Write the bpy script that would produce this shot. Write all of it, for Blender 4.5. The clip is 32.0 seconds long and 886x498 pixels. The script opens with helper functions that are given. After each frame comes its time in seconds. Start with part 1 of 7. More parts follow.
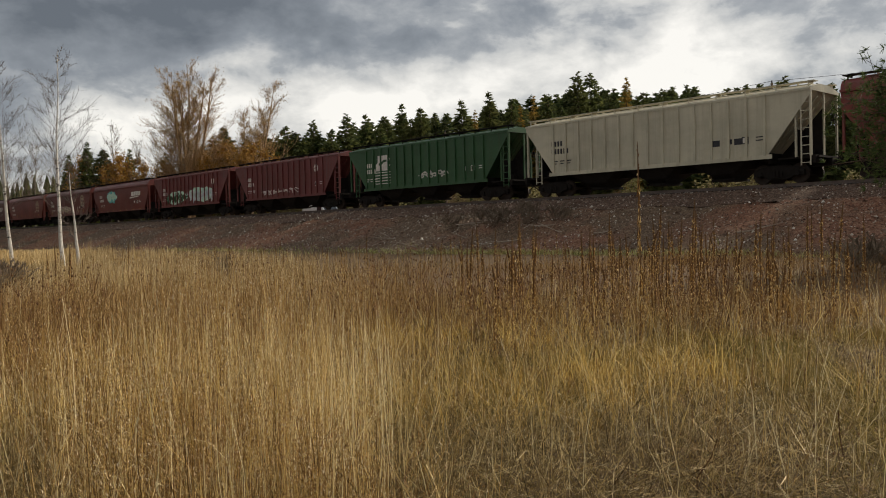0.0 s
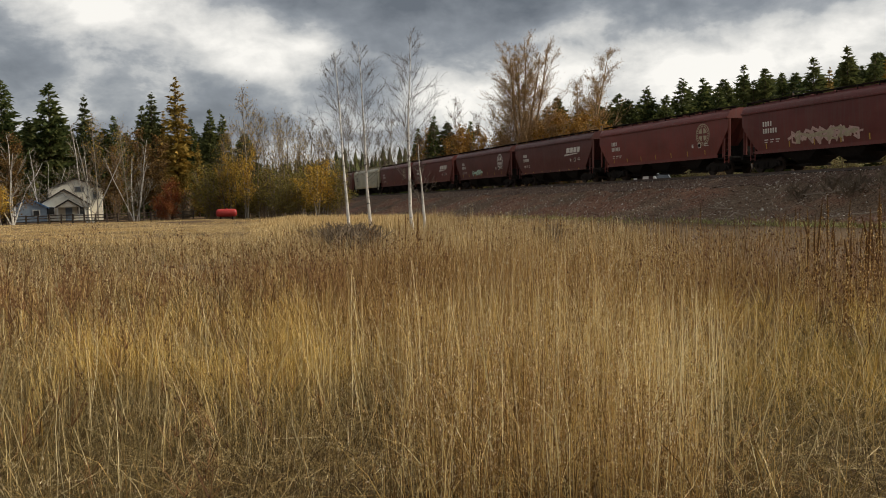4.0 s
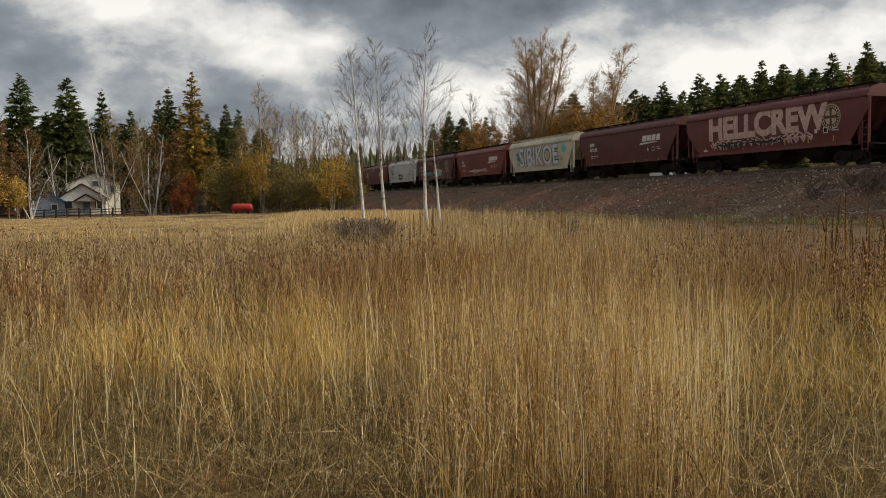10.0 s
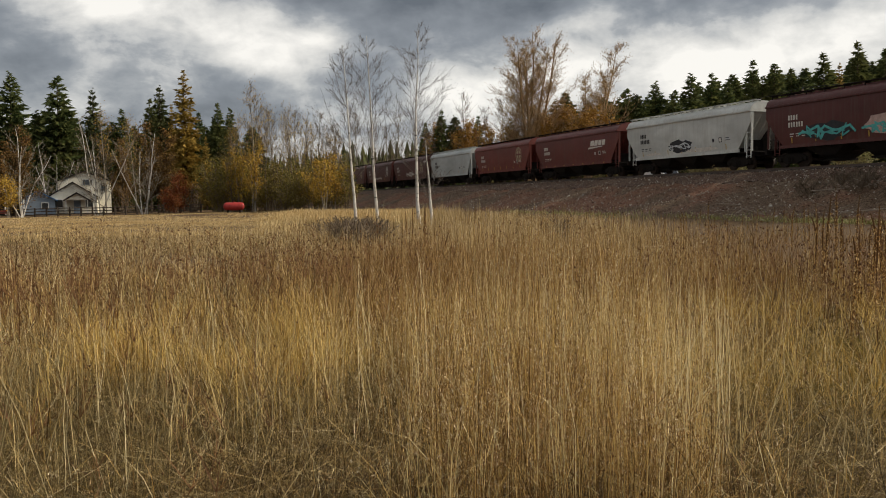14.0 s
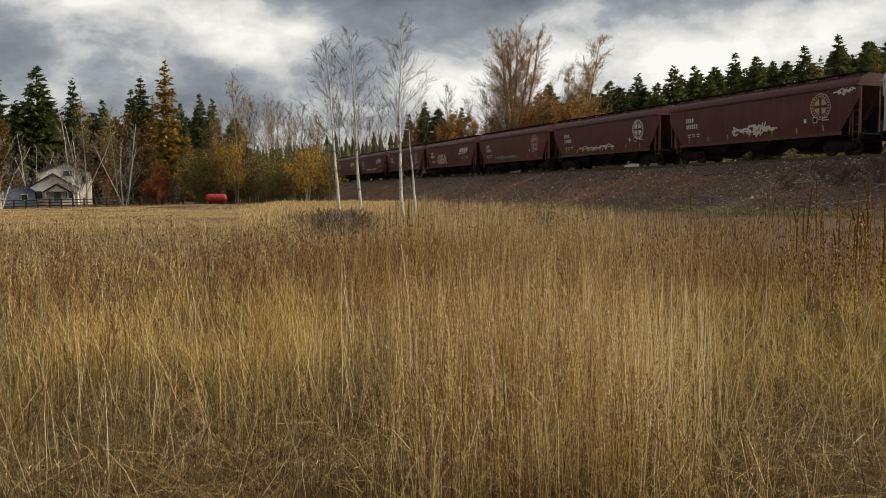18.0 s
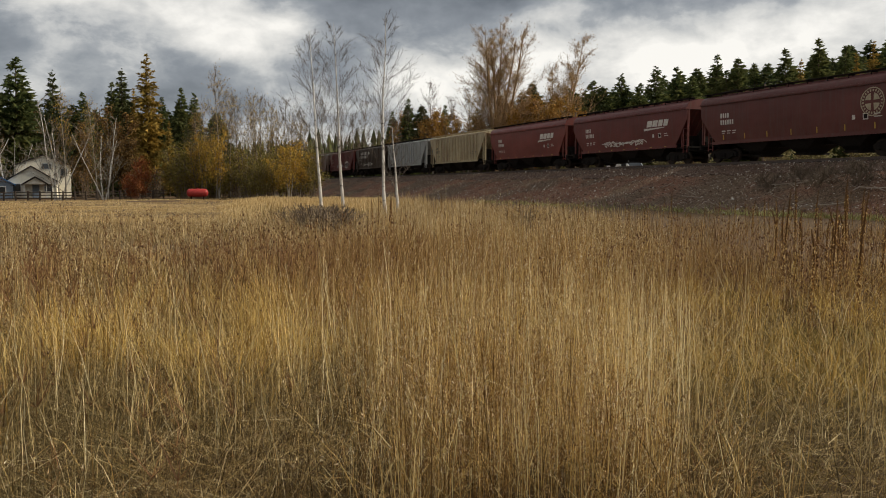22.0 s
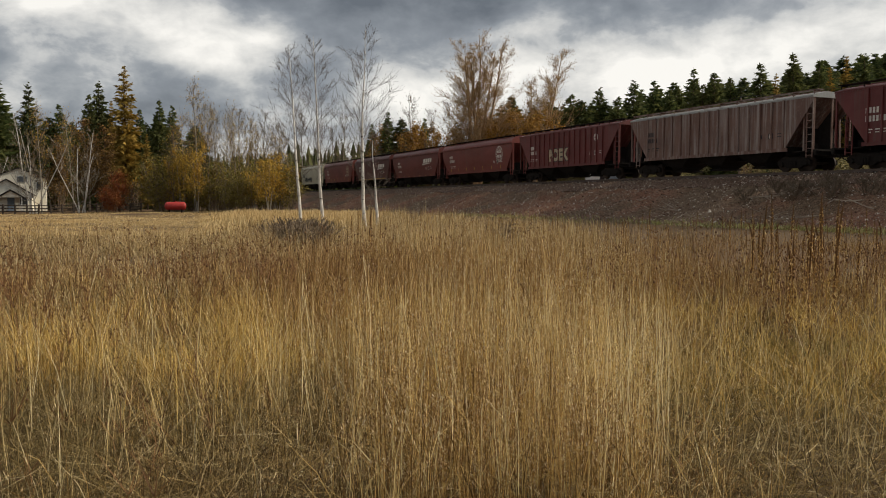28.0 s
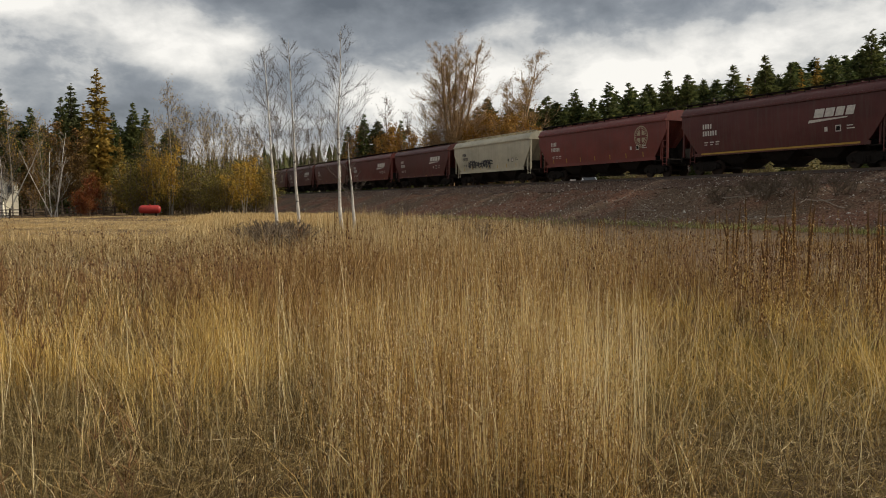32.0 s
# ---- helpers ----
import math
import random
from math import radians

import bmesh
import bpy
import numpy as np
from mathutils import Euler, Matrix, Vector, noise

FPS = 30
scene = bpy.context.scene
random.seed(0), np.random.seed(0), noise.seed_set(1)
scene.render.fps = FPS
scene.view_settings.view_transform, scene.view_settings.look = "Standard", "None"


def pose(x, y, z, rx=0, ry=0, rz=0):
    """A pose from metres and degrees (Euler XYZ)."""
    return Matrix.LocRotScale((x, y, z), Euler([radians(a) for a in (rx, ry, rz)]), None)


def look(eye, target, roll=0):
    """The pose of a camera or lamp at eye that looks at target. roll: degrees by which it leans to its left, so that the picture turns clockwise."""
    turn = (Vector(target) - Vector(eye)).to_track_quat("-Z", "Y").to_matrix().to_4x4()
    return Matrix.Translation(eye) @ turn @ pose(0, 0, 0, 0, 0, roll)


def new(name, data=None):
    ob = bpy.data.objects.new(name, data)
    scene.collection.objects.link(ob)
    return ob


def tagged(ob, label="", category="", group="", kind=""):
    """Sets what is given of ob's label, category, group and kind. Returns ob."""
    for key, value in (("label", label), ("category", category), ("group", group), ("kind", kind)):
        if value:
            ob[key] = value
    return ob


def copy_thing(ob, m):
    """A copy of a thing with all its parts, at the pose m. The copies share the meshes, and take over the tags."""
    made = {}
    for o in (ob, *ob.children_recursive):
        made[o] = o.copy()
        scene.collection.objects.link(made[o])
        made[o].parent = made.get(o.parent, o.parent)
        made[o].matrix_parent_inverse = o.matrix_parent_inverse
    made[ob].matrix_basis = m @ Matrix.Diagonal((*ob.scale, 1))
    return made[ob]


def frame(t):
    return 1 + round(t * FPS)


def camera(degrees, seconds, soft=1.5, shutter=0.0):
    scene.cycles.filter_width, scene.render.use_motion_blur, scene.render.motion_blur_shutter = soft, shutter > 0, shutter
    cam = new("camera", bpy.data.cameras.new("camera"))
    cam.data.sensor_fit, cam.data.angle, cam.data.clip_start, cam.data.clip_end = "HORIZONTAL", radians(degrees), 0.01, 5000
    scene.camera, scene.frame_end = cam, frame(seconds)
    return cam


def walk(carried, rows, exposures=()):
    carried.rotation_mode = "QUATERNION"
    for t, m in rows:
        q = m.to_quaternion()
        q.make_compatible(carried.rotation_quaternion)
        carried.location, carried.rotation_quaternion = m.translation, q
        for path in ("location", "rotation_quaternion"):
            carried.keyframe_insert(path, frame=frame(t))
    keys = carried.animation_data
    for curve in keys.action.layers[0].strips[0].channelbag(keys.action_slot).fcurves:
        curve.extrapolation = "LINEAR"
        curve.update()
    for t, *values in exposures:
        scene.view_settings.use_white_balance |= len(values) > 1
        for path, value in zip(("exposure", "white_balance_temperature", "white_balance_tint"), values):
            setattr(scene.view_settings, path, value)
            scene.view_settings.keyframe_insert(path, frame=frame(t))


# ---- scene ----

# the camera: it stands in the field at eye height and is swung by hand
PATH = [
    (0, -23.44, -1.38, 1.35), (0.5, -17.39, -1.91, 1.42), (1, -12.22, -2.50, 1.51), (1.5, -8.25, -2.74, 1.32), (2, -5.06, -2.90, 1.15),
    (2.5, -3.07, -3.29, 0.90), (3, -2.05, -3.35, 0.87), (3.5, -1.46, -3.25, 0.89), (4, -1.05, -3.10, 0.82), (4.5, -0.69, -3.03, 0.91),
    (6.5, -0.49, -3.56, 0.64), (7, -0.44, -3.58, 0.55), (7.5, -0.09, -3.50, 0.56), (8, 0.21, -3.45, 0.47), (8.5, 0.14, -3.48, 0.41),
    (9, 0.00, -3.47, 0.34), (9.5, -0.03, -3.32, 0.42), (10, -0.03, -3.39, 0.59), (10.5, 0.02, -3.45, 0.71), (11, 0.03, -3.38, 0.59),
    (11.5, -0.07, -3.42, 0.52), (12, -0.28, -3.52, 0.55), (12.5, -0.41, -3.46, 0.61), (13, -0.33, -3.44, 0.59), (13.5, -0.32, -3.42, 0.52),
    (14, -0.56, -3.47, 0.55), (14.5, -0.80, -3.51, 0.71), (16.5, -1.43, -3.81, 0.56), (17, -1.50, -3.91, 0.55), (17.5, -1.54, -4.02, 0.53),
    (18, -1.68, -4.04, 0.50), (18.5, -1.81, -4.08, 0.32), (19, -1.77, -3.93, 0.24), (19.5, -1.93, -3.99, 0.11), (20, -2.00, -3.88, 0.00),
    (20.5, -2.19, -3.86, -0.11), (21, -2.45, -3.97, -0.10), (21.5, -2.76, -4.10, -0.13), (22, -2.87, -4.21, -0.19),
    (22.5, -2.84, -4.23, -0.21), (23, -2.78, -4.25, -0.12), (23.5, -2.85, -4.31, 0.05), (24, -2.96, -4.36, 0.23), (24.5, -3.15, -4.57, 0.18),
    (26.5, -3.92, -4.21, 0.38), (27, -4.03, -3.99, 0.21), (27.5, -4.10, -3.61, -0.09), (28, -4.26, -3.32, -0.16), (28.5, -4.50, -3.24, -0.02),
    (29, -4.74, -3.35, -0.12), (29.5, -4.98, -3.38, -0.15), (30, -5.04, -3.33, -0.17), (30.5, -5.17, -3.25, -0.06),
    (31, -5.39, -3.20, 0.03), (31.5, -5.65, -3.28, 0.09), (32, -5.85, -3.19, 0.15),
]
EYE = 1.6
cam = camera(55.95, 32.0, soft=1.0, shutter=0.0)
walk(cam, [(t, pose(0, 0, EYE, 90 + pitch, roll, yaw)) for t, yaw, pitch, roll in PATH])

# ---- world and light ----
SUN_AZ, SUN_EL = -82.0, 33.0   # degrees: left of straight ahead, up

world = bpy.data.worlds.new("overcast_sky")
scene.world = world
world.use_nodes = True


def ramp(nt, fac, stops, interp="LINEAR"):
    n = nt.nodes.new("ShaderNodeValToRGB")
    n.color_ramp.interpolation = interp
    el = n.color_ramp.elements
    while len(el) < len(stops):
        el.new(0.5)
    for e, (p, c) in zip(el, stops):
        e.position = p
        e.color = (*c, 1) if len(c) == 3 else c
    nt.links.new(fac, n.inputs[0])
    return n.outputs[0]


def math_node(nt, op, a, b=None, c=None, clamp=False):
    n = nt.nodes.new("ShaderNodeMath")
    n.operation, n.use_clamp = op, clamp
    for i, v in enumerate((a, b, c)):
        if v is None:
            continue
        if isinstance(v, (int, float)):
            n.inputs[i].default_value = v
        else:
            nt.links.new(v, n.inputs[i])
    return n.outputs[0]


def mix_col(nt, fac, a, b, mode="MIX"):
    n = nt.nodes.new("ShaderNodeMix")
    n.data_type, n.blend_type = "RGBA", mode
    for sock, v in ((n.inputs[0], fac), (n.inputs[6], a), (n.inputs[7], b)):
        if isinstance(v, (int, float)):
            sock.default_value = v
        elif isinstance(v, tuple):
            sock.default_value = (*v, 1)
        else:
            nt.links.new(v, sock)
    return n.outputs[2]


def noise_tex(nt, vec, scale, detail=4.0, rough=0.55, dist=0.0):
    n = nt.nodes.new("ShaderNodeTexNoise")
    n.inputs["Scale"].default_value = scale
    n.inputs["Detail"].default_value = detail
    n.inputs["Roughness"].default_value = rough
    n.inputs["Distortion"].default_value = dist
    if vec is not None:
        nt.links.new(vec, n.inputs["Vector"])
    return n.outputs["Fac"]


def scaled(nt, vec, s, loc=(0, 0, 0), rot=(0, 0, 0)):
    n = nt.nodes.new("ShaderNodeMapping")
    n.inputs["Scale"].default_value = s
    n.inputs["Location"].default_value = loc
    n.inputs["Rotation"].default_value = [radians(a) for a in rot]
    nt.links.new(vec, n.inputs["Vector"])
    return n.outputs[0]


def build_sky():
    nt = world.node_tree
    nt.nodes.clear()
    out = nt.nodes.new("ShaderNodeOutputWorld")
    bg = nt.nodes.new("ShaderNodeBackground")
    co = nt.nodes.new("ShaderNodeTexCoord").outputs["Generated"]
    sky = nt.nodes.new("ShaderNodeTexSky")
    sky.sky_type, sky.sun_disc = "NISHITA", False
    sky.sun_elevation, sky.sun_rotation = radians(SUN_EL), radians(-SUN_AZ)
    sp = nt.nodes.new("ShaderNodeSeparateXYZ")
    nt.links.new(co, sp.inputs[0])
    x, y, z = sp.outputs
    # billows of the cloud layer, flattened towards the horizon
    big = noise_tex(nt, scaled(nt, co, (1.0, 1.0, 2.3), (3.1, 1.7, 0.4)), 3.4, 4, 0.5, 0.25)
    mid = noise_tex(nt, scaled(nt, co, (1.0, 1.0, 1.9), (7.4, 2.2, 0)), 7.5, 7, 0.56, 0.25)
    fine = noise_tex(nt, scaled(nt, co, (1.0, 1.0, 1.6), (0.4, 5.2, 0)), 19.0, 6, 0.58, 0.2)
    az = math_node(nt, "ARCTAN2", math_node(nt, "MULTIPLY", x, -1.0), y)      # left is positive
    el = math_node(nt, "ARCSINE", z)

    def bank(a, e, wa, we, gain):
        da = math_node(nt, "DIVIDE", math_node(nt, "SUBTRACT", az, radians(a)), radians(wa))
        de = math_node(nt, "DIVIDE", math_node(nt, "SUBTRACT", el, radians(e)), radians(we))
        q = math_node(nt, "ADD", math_node(nt, "MULTIPLY", da, da), math_node(nt, "MULTIPLY", de, de))
        return math_node(nt, "MULTIPLY", math_node(nt, "POWER", 2.718, math_node(nt, "MULTIPLY", q, -1.0)), gain)

    lift = math_node(nt, "ADD", math_node(nt, "MULTIPLY", math_node(nt, "SUBTRACT", big, 0.5), 0.9), 0.5)
    lift = math_node(nt, "ADD", lift, math_node(nt, "MULTIPLY", math_node(nt, "SUBTRACT", mid, 0.5), 0.85))
    lift = math_node(nt, "ADD", lift, math_node(nt, "MULTIPLY", math_node(nt, "SUBTRACT", fine, 0.5), 0.46))
    for b in BANKS:
        lift = math_node(nt, "ADD", lift, bank(*b))
    cloud = ramp(nt, lift, [(0.10, (0.13, 0.145, 0.165)), (0.38, (0.25, 0.27, 0.295)), (0.50, (0.37, 0.385, 0.40)), (0.56, (0.52, 0.525, 0.52)), (0.66, (0.69, 0.68, 0.65)), (0.84, (0.97, 0.94, 0.88))])
    sk = mix_col(nt, 1.0, sky.outputs[0], (0.10, 0.10, 0.10), "MULTIPLY")
    col = mix_col(nt, 0.94, sk, cloud)
    nt.links.new(col, bg.inputs[0])
    bg.inputs[1].default_value = 1.0
    nt.links.new(bg.outputs[0], out.inputs[0])


# cloud banks: azimuth, elevation, half widths (degrees), brighter or darker
BANKS = [(18, 13.0, 8, 2.2, 0.22), (10, 10.2, 6, 1.9, 0.29), (29, 13.6, 5, 2, 0.08), (26, 9.4, 5, 2.4, -0.20), (-14, 8.2, 8, 1.9, 0.36), (-3.5, 6.6, 4, 1.6, 0.14), (-24, 9.0, 6, 1.8, 0.22), (-34, 10.6, 7, 3.0, 0.20), (-40, 8.6, 8, 3.0, 0.20), (-44, 13, 7, 2.5, 0.14),
         (19, 7.2, 8, 1.8, -0.12), (10, 6.2, 6, 1.8, -0.14), (4, 9.0, 3, 1.8, -0.12), (2, 14.2, 7, 2.4, -0.28), (-9, 14.4, 8, 2.2, -0.26), (-3, 10.8, 4, 1.4, -0.10), (-22, 12.9, 7, 1.3, -0.16), (12, 14.2, 3, 1.2, -0.12), (-47, 12, 4, 1.5, -0.14)]
build_sky()

sun = new("sun", bpy.data.lights.new("sun", "SUN"))
sun.data.energy, sun.data.angle, sun.data.color = 4.6, radians(14), (1.0, 0.90, 0.74)
_a, _e = radians(SUN_AZ), radians(SUN_EL)
sun.matrix_world = look((-math.sin(_a) * math.cos(_e) * 100, math.cos(_a) * math.cos(_e) * 100, math.sin(_e) * 100), (0, 0, 0))
scene.view_settings.exposure = 0.05


# ---- materials ----
def material(name, rough=0.8, metal=0.0, spec=0.3):
    m = bpy.data.materials.new(name)
    m.use_nodes = True
    nt = m.node_tree
    b = nt.nodes["Principled BSDF"]
    b.inputs["Roughness"].default_value = rough
    b.inputs["Metallic"].default_value = metal
    b.inputs["Specular IOR Level"].default_value = spec
    return m, nt, b


def coords(nt, kind="Object"):
    return nt.nodes.new("ShaderNodeTexCoord").outputs[kind]


def world_pos(nt):
    return nt.nodes.new("ShaderNodeNewGeometry").outputs["Position"]


def add_bump(nt, b, height, strength=0.4, dist=0.02):
    n = nt.nodes.new("ShaderNodeBump")
    n.inputs["Strength"].default_value = strength
    n.inputs["Distance"].default_value = dist
    nt.links.new(height, n.inputs["Height"])
    nt.links.new(n.outputs[0], b.inputs["Normal"])


def plain(name, col, rough=0.7, metal=0.0, vary=0.25, scale=6.0, spec=0.3, bump=0.15):
    """One colour with mottling at two scales and a fine relief."""
    m, nt, b = material(name, rough, metal, spec)
    co = coords(nt)
    n1, n2 = noise_tex(nt, co, scale, 5), noise_tex(nt, co, scale * 7, 3)
    f = math_node(nt, "ADD", math_node(nt, "MULTIPLY", n1, 0.65), math_node(nt, "MULTIPLY", n2, 0.35))
    lo = tuple(c * (1 - vary) for c in col)
    hi = tuple(min(1, c * (1 + vary)) for c in col)
    nt.links.new(ramp(nt, f, [(0.3, lo), (0.7, hi)]), b.inputs["Base Color"])
    if bump:
        add_bump(nt, b, n2, bump, 0.01)
    return m


def blades(name, stops, patch, patch_scale=0.25, patch_amount=0.5, trans=0.25):
    """Dry plants: a colour for each blade, patches of another colour over the field, light that shines through."""
    m, nt, b = material(name, 0.75, 0.0, 0.15)
    rnd = nt.nodes.new("ShaderNodeNewGeometry").outputs["Random Per Island"]
    col = ramp(nt, rnd, stops)
    n = noise_tex(nt, world_pos(nt), patch_scale, 3)
    f = math_node(nt, "MULTIPLY", ramp(nt, n, [(0.42, (0, 0, 0)), (0.62, (1, 1, 1))]), patch_amount)
    col = mix_col(nt, f, col, patch)
    nt.links.new(col, b.inputs["Base Color"])
    if trans:
        tr = nt.nodes.new("ShaderNodeBsdfTranslucent")
        nt.links.new(col, tr.inputs[0])
        mx = nt.nodes.new("ShaderNodeMixShader")
        mx.inputs[0].default_value = trans
        nt.links.new(b.outputs[0], mx.inputs[1])
        nt.links.new(tr.outputs[0], mx.inputs[2])
        nt.links.new(mx.outputs[0], nt.nodes["Material Output"].inputs[0])
    return m


def car_paint(name, col, dirt=(0.10, 0.075, 0.06), wear=0.35, streak=0.4, rough=0.46):
    """Weathered freight-car paint: faded panels, rain streaks and road dirt low down on the side."""
    m, nt, b = material(name, rough, 0.0, 0.36)
    co = coords(nt)
    rnd = nt.nodes.new("ShaderNodeObjectInfo").outputs["Random"]
    off = nt.nodes.new("ShaderNodeCombineXYZ")
    nt.links.new(math_node(nt, "MULTIPLY", rnd, 57.0), off.inputs[0])
    va = nt.nodes.new("ShaderNodeVectorMath")
    nt.links.new(co, va.inputs[0])
    nt.links.new(off.outputs[0], va.inputs[1])
    v = va.outputs[0]
    fade = noise_tex(nt, scaled(nt, v, (0.35, 1, 0.7)), 1.0, 4)
    rain = noise_tex(nt, scaled(nt, v, (5.0, 5.0, 0.22)), 1.0, 6, 0.65)
    spots = noise_tex(nt, v, 9.0, 6, 0.7)
    c = mix_col(nt, ramp(nt, fade, [(0.35, (0, 0, 0)), (0.7, (1, 1, 1))]), tuple(k * 0.82 for k in col), tuple(min(1, k * 1.16 + 0.006) for k in col))
    c = mix_col(nt, math_node(nt, "MULTIPLY", ramp(nt, rain, [(0.48, (0, 0, 0)), (0.72, (1, 1, 1))]), streak), c, dirt)
    c = mix_col(nt, math_node(nt, "MULTIPLY", ramp(nt, spots, [(0.56, (0, 0, 0)), (0.74, (1, 1, 1))]), wear), c, dirt)
    nt.links.new(c, b.inputs["Base Color"])
    nt.links.new(ramp(nt, spots, [(0.3, (rough - 0.08,) * 3), (0.7, (rough + 0.15,) * 3)]), b.inputs["Roughness"])
    add_bump(nt, b, math_node(nt, "ADD", noise_tex(nt, scaled(nt, v, (0.8, 1, 0.5)), 1.6, 2), math_node(nt, "MULTIPLY", spots, 0.12)), 0.25, 0.03)
    return m


def gravel(name, stops, scale, bump, patch=None):
    m, nt, b = material(name, 0.9, 0, 0.2)
    p = world_pos(nt)
    vo = nt.nodes.new("ShaderNodeTexVoronoi")
    vo.inputs["Scale"].default_value = scale
    nt.links.new(p, vo.inputs["Vector"])
    wn = noise_tex(nt, p, 0.35, 5, 0.6)
    sx = nt.nodes.new("ShaderNodeSeparateColor")
    nt.links.new(vo.outputs["Color"], sx.inputs[0])
    f = math_node(nt, "ADD", math_node(nt, "MULTIPLY", sx.outputs[0], 0.55), math_node(nt, "MULTIPLY", wn, 0.45))
    col = ramp(nt, f, stops)
    if patch:
        k = ramp(nt, noise_tex(nt, p, 0.16, 4, 0.6), [(0.44, (0, 0, 0)), (0.56, (1, 1, 1))])
        col = mix_col(nt, k, col, mix_col(nt, sx.outputs[0], patch[0], patch[1]))
    nt.links.new(col, b.inputs["Base Color"])
    add_bump(nt, b, math_node(nt, "SUBTRACT", 1.0, vo.outputs["Distance"]), bump, 0.05)
    return m


MAT = {}
MAT["soil"] = gravel("dry_soil", [(0.2, (0.046, 0.028, 0.014)), (0.5, (0.10, 0.060, 0.028)), (0.8, (0.17, 0.11, 0.052))], 14, 0.5)
MAT["ballast"] = gravel("dark_ballast", [(0.2, (0.048, 0.029, 0.020)), (0.5, (0.112, 0.068, 0.047)), (0.85, (0.25, 0.175, 0.125))], 16, 0.6)
MAT["bank"] = gravel("red_gravel_bank", [(0.2, (0.080, 0.038, 0.023)), (0.45, (0.185, 0.084, 0.050)), (0.65, (0.245, 0.124, 0.074)), (0.9, (0.40, 0.28, 0.19))], 17, 0.5, ((0.058, 0.034, 0.020), (0.21, 0.145, 0.092)))
MAT["stone"] = blades("bank_stones", [(0.0, (0.055, 0.030, 0.020)), (0.4, (0.14, 0.074, 0.047)), (0.68, (0.23, 0.16, 0.115)), (0.86, (0.50, 0.43, 0.35)), (1.0, (0.80, 0.76, 0.68))], (0.085, 0.056, 0.042), 0.25, 0.4, 0)
MAT["straw"] = blades("golden_straw", [(0.0, (0.051, 0.028, 0.011)), (0.3, (0.165, 0.088, 0.028)), (0.5, (0.400, 0.237, 0.070)), (0.75, (0.69, 0.455, 0.150)), (1.0, (0.970, 0.870, 0.49))], (0.36, 0.190, 0.055), 0.5, 0.3, 0.12)
MAT["near_straw"] = blades("bright_straw", [(0.0, (0.060, 0.032, 0.012)), (0.30, (0.20, 0.112, 0.035)), (0.55, (0.46, 0.285, 0.090)), (0.80, (0.76, 0.54, 0.20)), (1.0, (0.98, 0.88, 0.52))], (0.46, 0.26, 0.08), 0.5, 0.25, 0.15)
MAT["chaff"] = blades("straw_brown_chaff", [(0.0, (0.13, 0.070, 0.028)), (0.4, (0.30, 0.18, 0.075)), (0.70, (0.60, 0.42, 0.20)), (1.0, (1.0, 0.90, 0.66))], (0.28, 0.15, 0.06), 0.35, 0.45, 0.2)
MAT["thatch"] = blades("matted_dry_grass", [(0.0, (0.030, 0.019, 0.008)), (0.36, (0.105, 0.066, 0.025)), (0.60, (0.28, 0.180, 0.064)), (0.74, (0.14, 0.112, 0.044)), (0.90, (0.52, 0.37, 0.15)), (1.0, (0.93, 0.77, 0.46))], (0.130, 0.100, 0.040), 0.6, 0.45, 0.12)
MAT["bleached"] = blades("bleached_straw", [(0.0, (0.46, 0.31, 0.12)), (0.5, (0.72, 0.54, 0.24)), (1.0, (0.95, 0.84, 0.54))], (0.70, 0.55, 0.27), 0.6, 0.3, 0.15)
MAT["yellow_straw"] = blades("yellow_tuft_grass", [(0.0, (0.22, 0.125, 0.030)), (0.5, (0.58, 0.375, 0.095)), (1.0, (0.95, 0.74, 0.30))], (0.42, 0.254, 0.064), 0.6, 0.3, 0.25)
MAT["rust_grass"] = blades("rusty_dry_grass", [(0.0, (0.09, 0.046, 0.018)), (0.5, (0.24, 0.137, 0.050)), (0.85, (0.42, 0.262, 0.095)), (1.0, (0.68, 0.47, 0.21))], (0.25, 0.14, 0.05), 0.4, 0.4, 0.15)
MAT["pale"] = blades("pale_far_straw", [(0.0, (0.42, 0.29, 0.12)), (0.5, (0.60, 0.44, 0.21)), (1.0, (0.74, 0.59, 0.33))], (0.46, 0.30, 0.12), 0.06, 0.5)
MAT["pale_straw"] = blades("pale_gold_straw", [(0.0, (0.13, 0.078, 0.030)), (0.35, (0.33, 0.22, 0.09)), (0.7, (0.55, 0.41, 0.20)), (1.0, (0.84, 0.70, 0.43))], (0.42, 0.28, 0.12), 0.2, 0.4, 0.2)
MAT["rust"] = blades("rusty_weeds", [(0.0, (0.075, 0.036, 0.017)), (0.5, (0.155, 0.080, 0.034)), (1.0, (0.30, 0.17, 0.072))], (0.13, 0.066, 0.028), 0.3, 0.4, 0.1)
MAT["mullein"] = blades("dead_mullein", [(0.0, (0.070, 0.034, 0.015)), (0.6, (0.14, 0.072, 0.028)), (1.0, (0.25, 0.145, 0.055))], (0.09, 0.045, 0.018), 0.8, 0.3, 0)
MAT["mullein_leaf"] = blades("dry_mullein_leaf", [(0.0, (0.20, 0.10, 0.03)), (0.5, (0.46, 0.27, 0.08)), (1.0, (0.92, 0.72, 0.36))], (0.25, 0.14, 0.045), 0.8, 0.2, 0.25)
MAT["green_weed"] = blades("late_green_weeds", [(0.0, (0.10, 0.12, 0.03)), (0.5, (0.30, 0.30, 0.10)), (1.0, (0.66, 0.62, 0.30))], (0.30, 0.25, 0.09), 0.4, 0.4)
